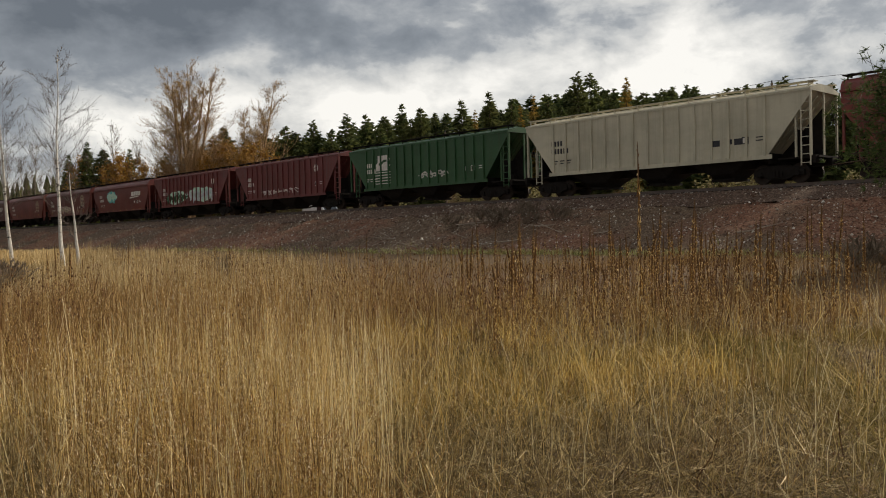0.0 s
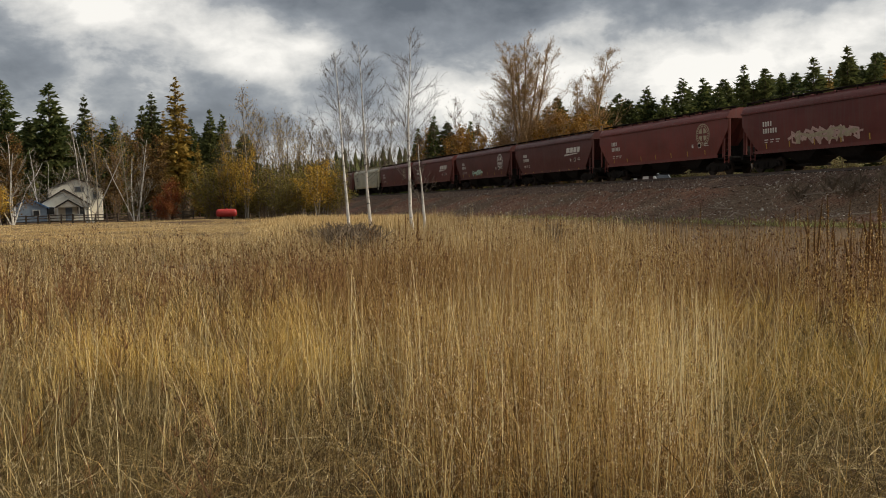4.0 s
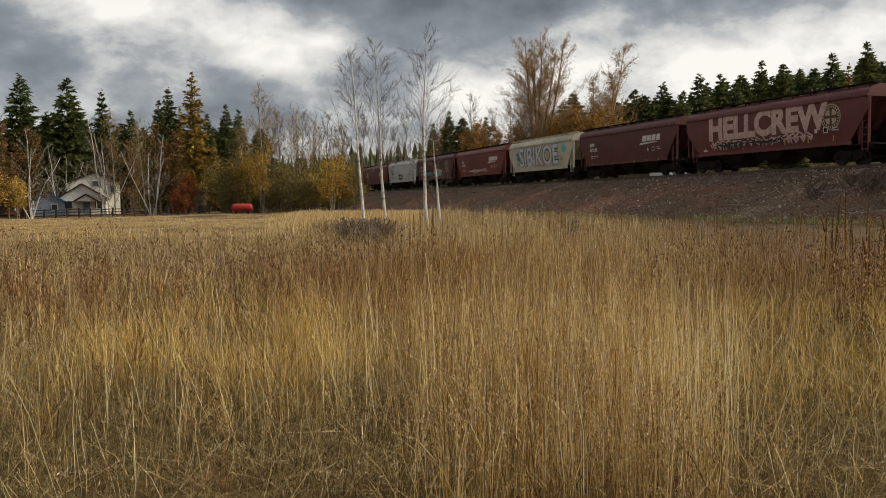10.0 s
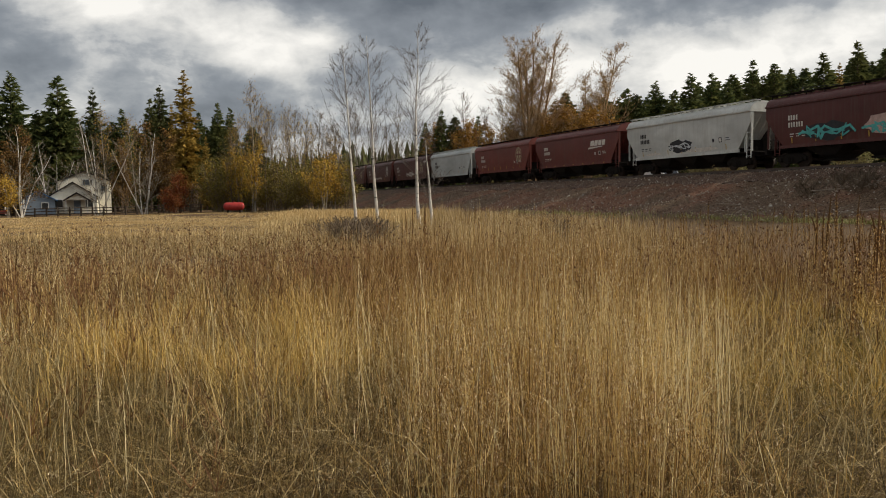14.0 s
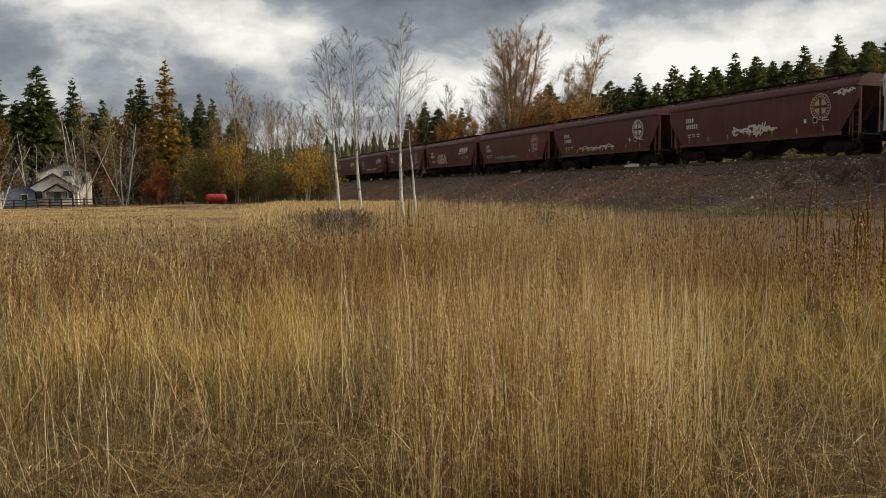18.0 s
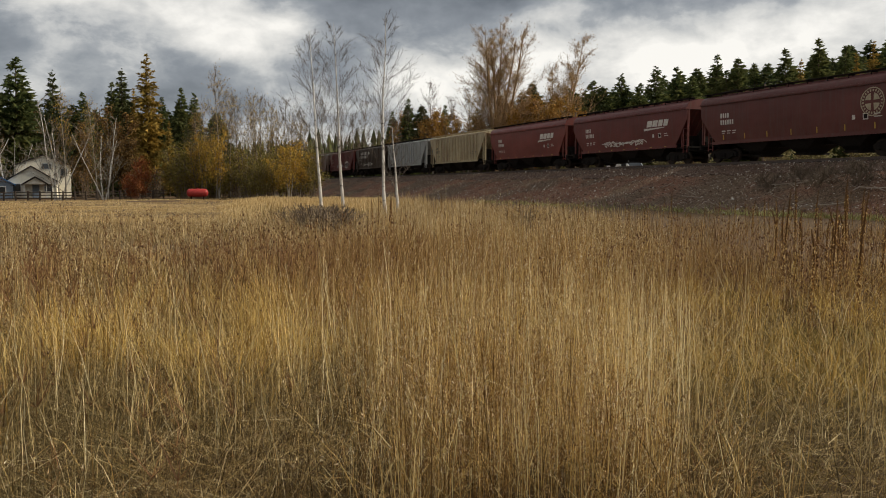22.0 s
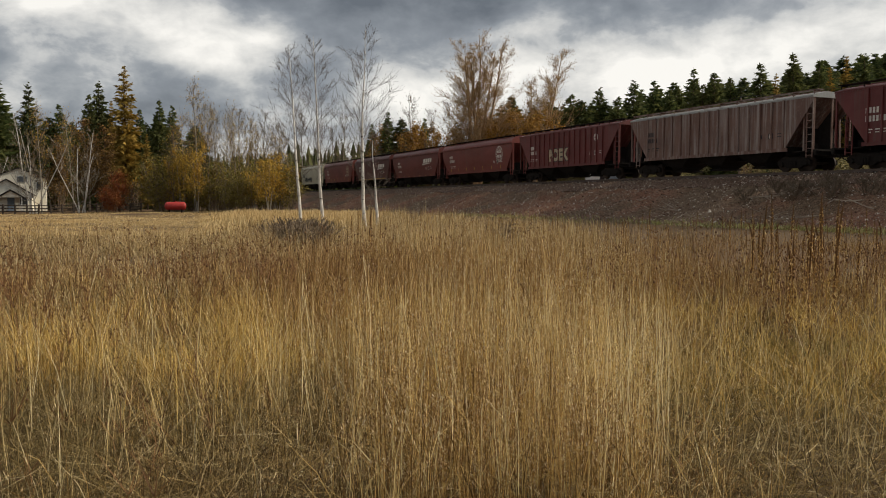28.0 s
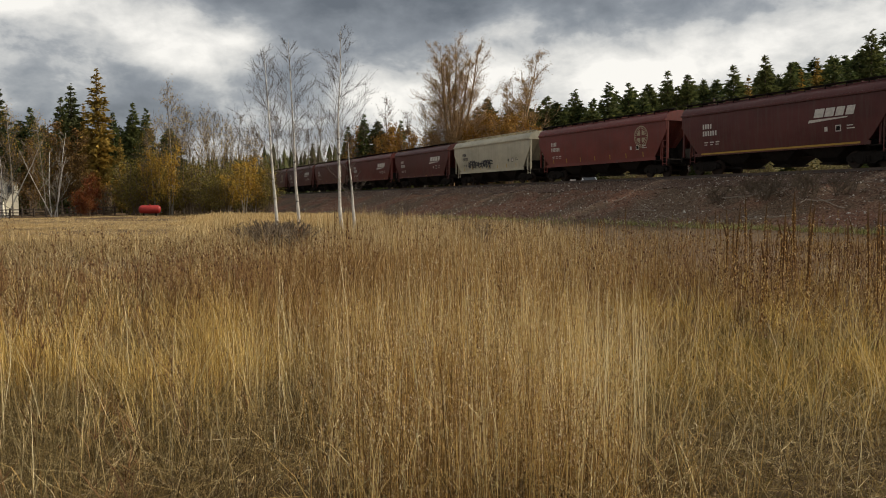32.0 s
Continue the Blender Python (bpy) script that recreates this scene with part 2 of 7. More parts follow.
MAT["low_green"] = blades("low_green_grass", [(0.0, (0.055, 0.052, 0.012)), (0.5, (0.16, 0.125, 0.028)), (0.8, (0.34, 0.25, 0.07)), (1.0, (0.62, 0.46, 0.16))], (0.28, 0.17, 0.045), 0.7, 0.4, 0.3)
MAT["rail"] = plain("worn_rail_steel", (0.13, 0.10, 0.085), 0.45, 0.7, 0.3, 3)
MAT["tie"] = plain("creosoted_wood", (0.055, 0.045, 0.04), 0.9, 0, 0.35, 3)
MAROON = {"dark": (0.090, 0.019, 0.016), "mid": (0.128, 0.025, 0.020), "red": (0.165, 0.032, 0.024), "brown": (0.110, 0.026, 0.020)}
for k, c in MAROON.items():
    MAT["maroon_" + k] = car_paint("faded_maroon_paint_" + k, c)
MAT["oxide"] = car_paint("oxide_red_paint", (0.125, 0.022, 0.020), wear=0.3, streak=0.5)
MAT["cream"] = car_paint("dusty_cream_paint", (0.50, 0.46, 0.34), (0.26, 0.22, 0.16), 0.3, 0.35)
MAT["white"] = car_paint("dusty_white_paint", (0.56, 0.57, 0.54), (0.30, 0.27, 0.22), 0.3, 0.35)
MAT["grey"] = car_paint("pale_grey_paint", (0.47, 0.49, 0.48), (0.26, 0.24, 0.21), 0.25, 0.25)
MAT["green"] = car_paint("cascade_green_paint", (0.022, 0.075, 0.024), (0.04, 0.045, 0.022), 0.3, 0.35)
MAT["tan"] = car_paint("peeling_tan_paint", (0.43, 0.36, 0.22), (0.15, 0.065, 0.035), 0.75, 0.95)
MAT["silver"] = car_paint("dull_grey_paint", (0.33, 0.34, 0.33), (0.20, 0.15, 0.11), 0.4, 0.5)
MAT["darkbrown"] = car_paint("dark_brown_paint", (0.060, 0.038, 0.026), (0.10, 0.08, 0.06), 0.4, 0.4)
MAT["weathered"] = car_paint("weathered_rust_grey_paint", (0.150, 0.080, 0.060), (0.40, 0.36, 0.33), 0.40, 0.80)
MAT["under"] = plain("grimy_black_steel", (0.018, 0.015, 0.013), 0.9, 0.0, 0.4, 4, 0.12)
MAT["wheel"] = plain("brown_wheel_steel", (0.040, 0.029, 0.023), 0.7, 0.2, 0.3, 4, 0.2)
MAT["whitemark"] = plain("white_stencil_paint", (0.62, 0.58, 0.52), 0.7, 0, 0.25, 5)
MAT["pinkmark"] = plain("pale_pink_spray_paint", (0.52, 0.36, 0.31), 0.7, 0, 0.3, 4)
MAT["creammark"] = plain("cream_emblem_paint", (0.42, 0.35, 0.24), 0.7, 0, 0.3, 5)
MAT["yellowmark"] = plain("yellow_reflector", (0.46, 0.29, 0.05), 0.5, 0, 0.2, 5)
MAT["blackmark"] = plain("black_spray_paint", (0.03, 0.03, 0.035), 0.6, 0, 0.3, 5)
MAT["tealmark"] = plain("teal_spray_paint", (0.10, 0.42, 0.40), 0.6, 0, 0.3, 5)
MAT["mintmark"] = plain("mint_spray_paint", (0.45, 0.62, 0.50), 0.6, 0, 0.3, 5)
MAT["bluemark"] = plain("pale_blue_spray_paint", (0.54, 0.57, 0.58), 0.6, 0, 0.3, 5)
MAT["redmark"] = plain("maroon_cutout_paint", (0.115, 0.026, 0.022), 0.7, 0, 0.25, 5)


# ---- mesh tools ----
class Shape:
    """Collects faces for one mesh."""

    def __init__(self):
        self.v, self.f = [], []

    def box(self, c, s, rot=None):
        x, y, z = (k / 2 for k in s)
        n = len(self.v)
        for dx, dy, dz in ((-x, -y, -z), (x, -y, -z), (x, y, -z), (-x, y, -z), (-x, -y, z), (x, -y, z), (x, y, z), (-x, y, z)):
            p = Vector((dx, dy, dz))
            if rot is not None:
                p = rot @ p
            self.v.append((c[0] + p.x, c[1] + p.y, c[2] + p.z))
        for q in ((0, 3, 2, 1), (4, 5, 6, 7), (0, 1, 5, 4), (1, 2, 6, 5), (2, 3, 7, 6), (3, 0, 4, 7)):
            self.f.append(tuple(n + k for k in q))
        return self

    def tube(self, a, b, r0, r1=None, n=6, caps=True):
        r1 = r0 if r1 is None else r1
        a, b = Vector(a), Vector(b)
        d = (b - a).normalized() if (b - a).length > 1e-6 else Vector((0, 0, 1))
        u = d.orthogonal().normalized()
        w = d.cross(u)
        k = len(self.v)
        for c, r in ((a, r0), (b, r1)):
            for i in range(n):
                t = 2 * math.pi * i / n
                self.v.append(tuple(c + u * (r * math.cos(t)) + w * (r * math.sin(t))))
        for i in range(n):
            j = (i + 1) % n
            self.f.append((k + i, k + j, k + n + j, k + n + i))
        if caps:
            self.f.append(tuple(k + n - 1 - i for i in range(n)))
            self.f.append(tuple(k + n + i for i in range(n)))
        return self

    def prism(self, outline, axis, a, b):
        """An outline of 2D points swept from a to b along an axis."""
        k, n = len(self.v), len(outline)
        for t in (a, b):
            for p, q in outline:
                self.v.append((t, p, q) if axis == "x" else (p, t, q) if axis == "y" else (p, q, t))
        for i in range(n):
            j = (i + 1) % n
            self.f.append((k + i, k + j, k + n + j, k + n + i))
        self.f.append(tuple(k + n - 1 - i for i in range(n)))
        self.f.append(tuple(k + n + i for i in range(n)))
        return self

    def loft(self, rings, closed=True, caps=True):
        k, n = len(self.v), len(rings[0])
        for r in rings:
            self.v.extend(tuple(p) for p in r)
        for i in range(len(rings) - 1):
            for j in range(n if closed else n - 1):
                jj = (j + 1) % n
                self.f.append((k + i * n + j, k + i * n + jj, k + (i + 1) * n + jj, k + (i + 1) * n + j))
        if caps and closed:
            self.f.append(tuple(k + n - 1 - i for i in range(n)))
            self.f.append(tuple(k + (len(rings) - 1) * n + i for i in range(n)))
        return self

    def blob(self, c, s, seed=0, rough=0.25):
        """A rough lump."""
        bm = bmesh.new()
        bmesh.ops.create_icosphere(bm, subdivisions=1, radius=1)
        k = len(self.v)
        for vv in bm.verts:
            f = 1 + rough * noise.noise(vv.co * 1.7 + Vector((seed * 3.1, seed, 0)))
            self.v.append((c[0] + vv.co.x * s[0] * f, c[1] + vv.co.y * s[1] * f, c[2] + vv.co.z * s[2] * f))
        for ff in bm.faces:
            self.f.append(tuple(k + vv.index for vv in ff.verts))
        bm.free()
        return self

    def mesh(self, name, mat=None, smooth=False):
        me = bpy.data.meshes.new(name)
        me.from_pydata(self.v, [], self.f)
        if mat is not None:
            me.materials.append(mat)
        bm = bmesh.new()
        bm.from_mesh(me)
        bmesh.ops.recalc_face_normals(bm, faces=bm.faces)
        bm.to_mesh(me)
        bm.free()
        if smooth:
            for p in me.polygons:
                p.use_smooth = True
            me.set_sharp_from_angle(angle=radians(40))
        return me


def raw_mesh(name, verts, faces, mat, smooth=False):
    """A mesh from arrays; all faces have the same number of corners."""
    me = bpy.data.meshes.new(name)
    verts, faces = np.asarray(verts, dtype=np.float32), np.asarray(faces, dtype=np.int32)
    nf, nc = faces.shape
    me.vertices.add(len(verts))
    me.vertices.foreach_set("co", verts.ravel())
    me.loops.add(nf * nc)
    me.loops.foreach_set("vertex_index", faces.ravel())
    me.polygons.add(nf)
    me.polygons.foreach_set("loop_start", np.arange(0, nf * nc, nc, dtype=np.int32))
    me.polygons.foreach_set("use_smooth", np.full(nf, smooth))
    me.update(calc_edges=True)
    me.materials.append(mat)
    return me


def part(name, shape, mat, parent=None, label="", smooth=False, at=None):
    me = shape if isinstance(shape, bpy.types.Mesh) else shape.mesh(name, mat, smooth)
    if not me.materials and mat is not None:
        me.materials.append(mat)
    ob = new(name, me)
    if mat is not None and me.materials[0] != mat:
        ob.material_slots[0].link = "OBJECT"
        ob.material_slots[0].material = mat
    if parent is not None:
        ob.parent = parent
    if at is not None:
        ob.matrix_basis = at
    if label:
        tagged(ob, label)
    return ob


def thing(name, m, label, category, group="", kind=""):
    ob = new(name)
    ob.matrix_basis = m
    return tagged(ob, label, category, group, kind)


# ---- the lie of the land ----
PSI = radians(18.87)                                  # the track runs this far left of straight ahead
TU = np.array([-math.sin(PSI), math.cos(PSI)])        # along the track, away
TN = np.array([math.cos(PSI), math.sin(PSI)])         # across it, away from the field
TRACK_P, RAIL_Z, SPEED = 39.05, 3.35, 19.4245         # distance of the track, top of rail, metres a second


def on_track(e, p):
    """Plan place from metres along and across."""
    return TU[0] * e + TN[0] * p, TU[1] * e + TN[1] * p


def polar(yaw, r):
    return -math.sin(radians(yaw)) * r, math.cos(radians(yaw)) * r


def smooth01(t):
    t = np.clip(t, 0, 1)
    return t * t * (3 - 2 * t)


def value_noise(x, y, s, seed):
    """Smooth noise from sines, 0 to 1."""
    g = np.random.default_rng(seed)
    v = np.zeros_like(x)
    for k in range(5):
        ang, ph, f = g.uniform(0, 6.28), g.uniform(0, 6.28), s * g.uniform(0.6, 1.7)
        v += np.sin((x * math.cos(ang) + y * math.sin(ang)) * f + ph)
    return np.clip(0.5 + v / 5, 0, 1)


def ground_z(x, y):
    """Height of the ground (arrays or numbers)."""
    x, y = np.asarray(x, dtype=float), np.asarray(y, dtype=float)
    p = x * TN[0] + y * TN[1]
    r = np.hypot(x, y)
    wob = 0.06 * np.sin(x * 0.45 + 1) * np.cos(y * 0.38) + 0.10 * np.sin(x * 0.11 + 0.6) * np.sin(y * 0.09 + 1.1)
    field = -0.4 * smooth01((r - 60) / 90) * smooth01((10 - p) / 30) + wob * smooth01(r / 6)
    bank = 0.40 * smooth01((p - 14) / 15)
    far = 2.1 * smooth01((p - 43) / 6)
    hill = 14 * smooth01((r - 180) / 500)
    return field * (1 - smooth01((p - 26) / 6)) + bank + far + hill


def bank_z(p, e):
    """Top of the track's embankment across the line."""
    p, e = np.asarray(p, dtype=float), np.asarray(e, dtype=float)
    wob = 0.16 * (value_noise(e, p * 2.0, 0.6, 81) - 0.5) + 0.12 * (value_noise(e, p, 2.2, 82) - 0.5)
    z = np.interp(p, [27.5, 29.0, 31.5, 36.4, 37.0, 41.1, 41.7, 46.0, 50], [0.15, 0.38, 1.05, 2.88, 3.10, 3.10, 2.9, 1.9, 1.4])
    slope = np.interp(p, [28, 30, 36, 37], [0, 1, 1, 0])
    heap = 0.55 * np.exp(-((e - 31) / 5.0) ** 2 - ((p - 32.6) / 1.3) ** 2)
    return z + wob * slope + heap


def surface_z(x, y):
    p = np.asarray(x) * TN[0] + np.asarray(y) * TN[1]
    e = np.asarray(x) * TU[0] + np.asarray(y) * TU[1]
    g = ground_z(x, y)
    return np.where((p > 27.5) & (p < 50), np.maximum(g, bank_z(p, e)), g)


def make_ground():
    def axis(dense, n, far):
        a = np.linspace(-dense, dense, n)
        b = np.geomspace(dense * 1.05, far, 26)
        return np.concatenate([-b[::-1], a, b])
    gx, gy = axis(70, 141, 2600), axis(70, 141, 2600)
    X, Y = np.meshgrid(gx, gy)
    Z = ground_z(X, Y)
    p = X * TN[0] + Y * TN[1]
    Z = np.where((p > 30) & (p < 45), np.minimum(Z, 0.2), Z)     # kept under the embankment
    n, m = len(gx), len(gy)
    i = np.arange(n * m).reshape(m, n)
    q = np.stack([i[:-1, :-1], i[:-1, 1:], i[1:, 1:], i[1:, :-1]], -1).reshape(-1, 4)
    ob = new("ground", raw_mesh("ground", np.stack([X, Y, Z], -1).reshape(-1, 3), q, MAT["soil"], True))
    tagged(ob, "dry brown field soil with withered litter", "ground", kind="structure")


def strip_mesh(name, p0, p1, dp, e0, e1, de, mat, lift=0.0):
    es = np.arange(e0, e1 + de, de)
    ps = np.arange(p0, p1 + dp / 2, dp)
    E, P = np.meshgrid(es, ps)
    rng = np.random.default_rng(4)
    Z = bank_z(P, E) + lift + rng.normal(0, 0.025, P.shape) * np.interp(P, [27.5, 29, 36.6, 37, 41, 42], [0, 1, 1, 0.2, 0.2, 1])
    X, Y = TU[0] * E + TN[0] * P, TU[1] * E + TN[1] * P
    n, m = len(es), len(ps)
    i = np.arange(n * m).reshape(m, n)
    q = np.stack([i[:-1, :-1], i[:-1, 1:], i[1:, 1:], i[1:, :-1]], -1).reshape(-1, 4)
    return raw_mesh(name, np.stack([X, Y, Z], -1).reshape(-1, 3), q, mat, True)


def make_bank():
    ob = new("railway_embankment", strip_mesh("railway_embankment", 27.5, 35.2, 0.22, -40, 240, 0.35, MAT["bank"]))
    tagged(ob, "sloping bank of reddish-brown gravel below the track", "embankment", kind="structure")
    ob = new("ballast_bed", strip_mesh("ballast_bed", 35.2, 50, 0.4, -40, 900, 1.0, MAT["ballast"]))
    tagged(ob, "dark crushed-stone ballast shoulder under the rails", "ballast", kind="structure")
    ob = new("far_embankment", strip_mesh("far_embankment", 27.5, 35.2, 0.7, 240, 900, 4.0, MAT["bank"]))
    tagged(ob, "distant gravel bank below the track", "embankment", kind="structure")
    # loose stones on the slope
    rng = np.random.default_rng(11)
    n = 52000
    e = rng.uniform(-12, 120, n) ** 1.0
    p = np.where(rng.random(n) < 0.72, rng.uniform(28.2, 35.5, n), rng.uniform(35.0, 37.6, n))
    keep = rng.random(n) < np.clip(45 / np.maximum(e, 15), 0.25, 1)
    e, p = e[keep], p[keep]
    n = len(e)
    s = rng.gamma(2.0, 0.011, n) + 0.016
    base = np.array([(1, 0, -.4), (-.5, .87, -.4), (-.5, -.87, -.4), (0.15, 0.1, .8), (.55, .6, .25), (-.75, .1, .2)])
    tri = np.array([(0, 1, 4), (0, 4, 3), (4, 1, 3), (1, 5, 3), (1, 2, 5), (5, 2, 3), (2, 0, 3)])
    a = rng.uniform(0, 6.28, n)
    V = np.repeat(base[None], n, 0) * rng.uniform(0.6, 1.25, (n, 6, 1))
    c, sn = np.cos(a)[:, None], np.sin(a)[:, None]
    V = np.stack([V[..., 0] * c - V[..., 1] * sn, V[..., 0] * sn + V[..., 1] * c, V[..., 2] * 0.8], -1) * s[:, None, None]
    V[..., 0] += (TU[0] * e + TN[0] * p)[:, None]
    V[..., 1] += (TU[1] * e + TN[1] * p)[:, None]
    V[..., 2] += (bank_z(p, e) + 0.02)[:, None]
    F = (tri[None] + (np.arange(n) * 6)[:, None, None]).reshape(-1, 3)
    ob = new("loose_stones", raw_mesh("loose_stones", V.reshape(-1, 3), F, MAT["stone"]))
    tagged(ob, "loose grey and reddish stones on the bank", "stones", kind="stuff")


def make_track():
    prof = [(-0.065, -0.17), (0.065, -0.17), (0.065, -0.15), (0.012, -0.13), (0.012, -0.04), (0.036, -0.03), (0.036, 0), (-0.036, 0), (-0.036, -0.03), (-0.012, -0.04), (-0.012, -0.13), (-0.065, -0.15)]
    rz = -90 + math.degrees(PSI)
    for side in (-0.755, 0.755):
        x, y = on_track(0, TRACK_P + side)
        ob = part("rail", Shape().prism(prof, "x", -900, 60), MAT["rail"], at=pose(x, y, RAIL_Z, 0, 0, rz))
        tagged(ob, "brown worn steel rail on wooden ties", "rail", "pair of rails", "structure")
    tie = Shape().box((0, 0, 0), (0.23, 2.6, 0.18)).mesh("tie", MAT["tie"])
    base = thing("railway_ties", Matrix.Identity(4), "dark creosoted wooden ties half sunk in ballast", "ties", kind="structure")
    for i in range(300):
        e = -18 + i * 0.55
        x, y = on_track(e, TRACK_P)
        part("tie", tie, None, base, at=pose(x, y, RAIL_Z - 0.255 + random.uniform(-0.01, 0.01), 0, 0, rz + random.uniform(-1, 1)))


# ---- dry plants of the field ----
def ribbons(rng, x, y, h, w, lean, seg, profile, curl=1.0, away=None, flat=1.0, kink=0.03, foot=None):
    """Many curved blades, each a narrow tapering ribbon; returns vertices and four-cornered faces."""
    n = len(x)
    z = surface_z(x, y) - 0.02 if foot is None else foot
    a = rng.uniform(0, 2 * math.pi, n) if away is None else away + rng.normal(0, 0.5, n)      # way it leans
    b = rng.uniform(0, 2 * math.pi, n)            # way its flat side faces
    t = np.linspace(0, 1, seg + 1)
    out = (lean[:, None] * h[:, None]) * t[None] ** (1 + curl)
    up = h[:, None] * (t[None] - 0.35 * np.minimum(lean, 1.3)[:, None] * t[None] ** 2) * flat
    wob = rng.normal(0, kink, (n, seg + 1)) * h[:, None] * (t[None] > 0)
    cx = x[:, None] + np.cos(a)[:, None] * out + wob
    cy = y[:, None] + np.sin(a)[:, None] * out - wob
    cz = z[:, None] + np.maximum(up, 0.01)
    ww = w[:, None] * np.asarray(profile)[None] / 2
    dx, dy = np.cos(b)[:, None] * ww, np.sin(b)[:, None] * ww
    V = np.stack([np.stack([cx - dx, cy - dy, cz], -1), np.stack([cx + dx, cy + dy, cz], -1)], 2).reshape(n, -1, 3)
    k = 2 * (seg + 1)
    q = np.array([(2 * i, 2 * i + 1, 2 * i + 3, 2 * i + 2) for i in range(seg)])
    F = (q[None] + (np.arange(n) * k)[:, None, None]).reshape(-1, 4)
    return V.reshape(-1, 3), F


def tufted(rng, x, y, r, yaw, per, size):
    """Turns single places into tufts: the places, and the way from each tuft's heart."""
    n = len(x)
    a = rng.uniform(0, 2 * math.pi, n * per)
    d = np.abs(rng.normal(0, size, n * per)) * np.repeat(rng.uniform(0.6, 1.6, n), per)
    return np.repeat(x, per) + np.cos(a) * d, np.repeat(y, per) + np.sin(a) * d, np.repeat(r, per), np.repeat(yaw, per), a, np.repeat(rng.uniform(0.72, 1.15, n), per)


def scatter(rng, n, r0, r1, yaw0=31.0, yaw1=-55.0, power=1.0):
    r = np.sqrt(rng.uniform(0, 1, n) ** power * (r1 * r1 - r0 * r0) + r0 * r0)
    a = np.radians(rng.uniform(yaw1, yaw0, n))
    return -np.sin(a) * r, np.cos(a) * r, r, np.degrees(a)


def bump_at(yaw, r, y0, r0, wy, wr):
    return np.exp(-((yaw - y0) / wy) ** 2 - ((r - r0) / wr) ** 2)


def tall_share(x, y, r, yaw):
    """How much of the field is tall golden stalks here."""
    t = (0.35 + 0.75 * value_noise(x, y, 0.8, 5)) * (0.55 + 0.5 * value_noise(x, y, 0.3, 6))
    t *= np.interp(yaw, [-60, -23, -18, -14, -6, 0, 4, 12, 20, 40], [0.03, 0.05, 0.3, 1.0, 1.35, 1.15, 0.6, 0.4, 0.35, 0.3])
    t *= np.where((yaw > -3) & (r < 10), np.interp(r, [6, 8, 10], [0.2, 0.5, 1.0]) + np.interp(yaw + 5 * (value_noise(x, y, 1.1, 8) - 0.5), [-1, 9], [0.75, 0]), 1)
    t *= np.clip(2.0 * value_noise(x, y, 3.2, 15) - 0.25, 0.12, 1.3)
    t *= np.interp(r, [6.5, 9, 14, 18], [1, 0.6, 0.6, 1])
    t *= 1 - 0.5 * bump_at(yaw, r, -4, 13.5, 10, 4.5)
    t = np.maximum(t, 0.6 * smooth01((r - 14) / 10) * (yaw > -14) * (0.4 + 0.8 * value_noise(x, y, 0.5, 7)))
    p = x * TN[0] + y * TN[1]
    return t * smooth01((26.5 - p) / np.where(yaw < -6, 7.0, 4.0)) * (1 - 0.65 * bump_at(yaw, r, 5.4, 31, 1.9, 4.5))


def mown(yaw, r):
    """How tall the grass is left: it is cut short before the yard."""
    return 1 - 0.86 * smooth01((yaw - 8.5) / 4.0) * smooth01((r - 33) / 8)


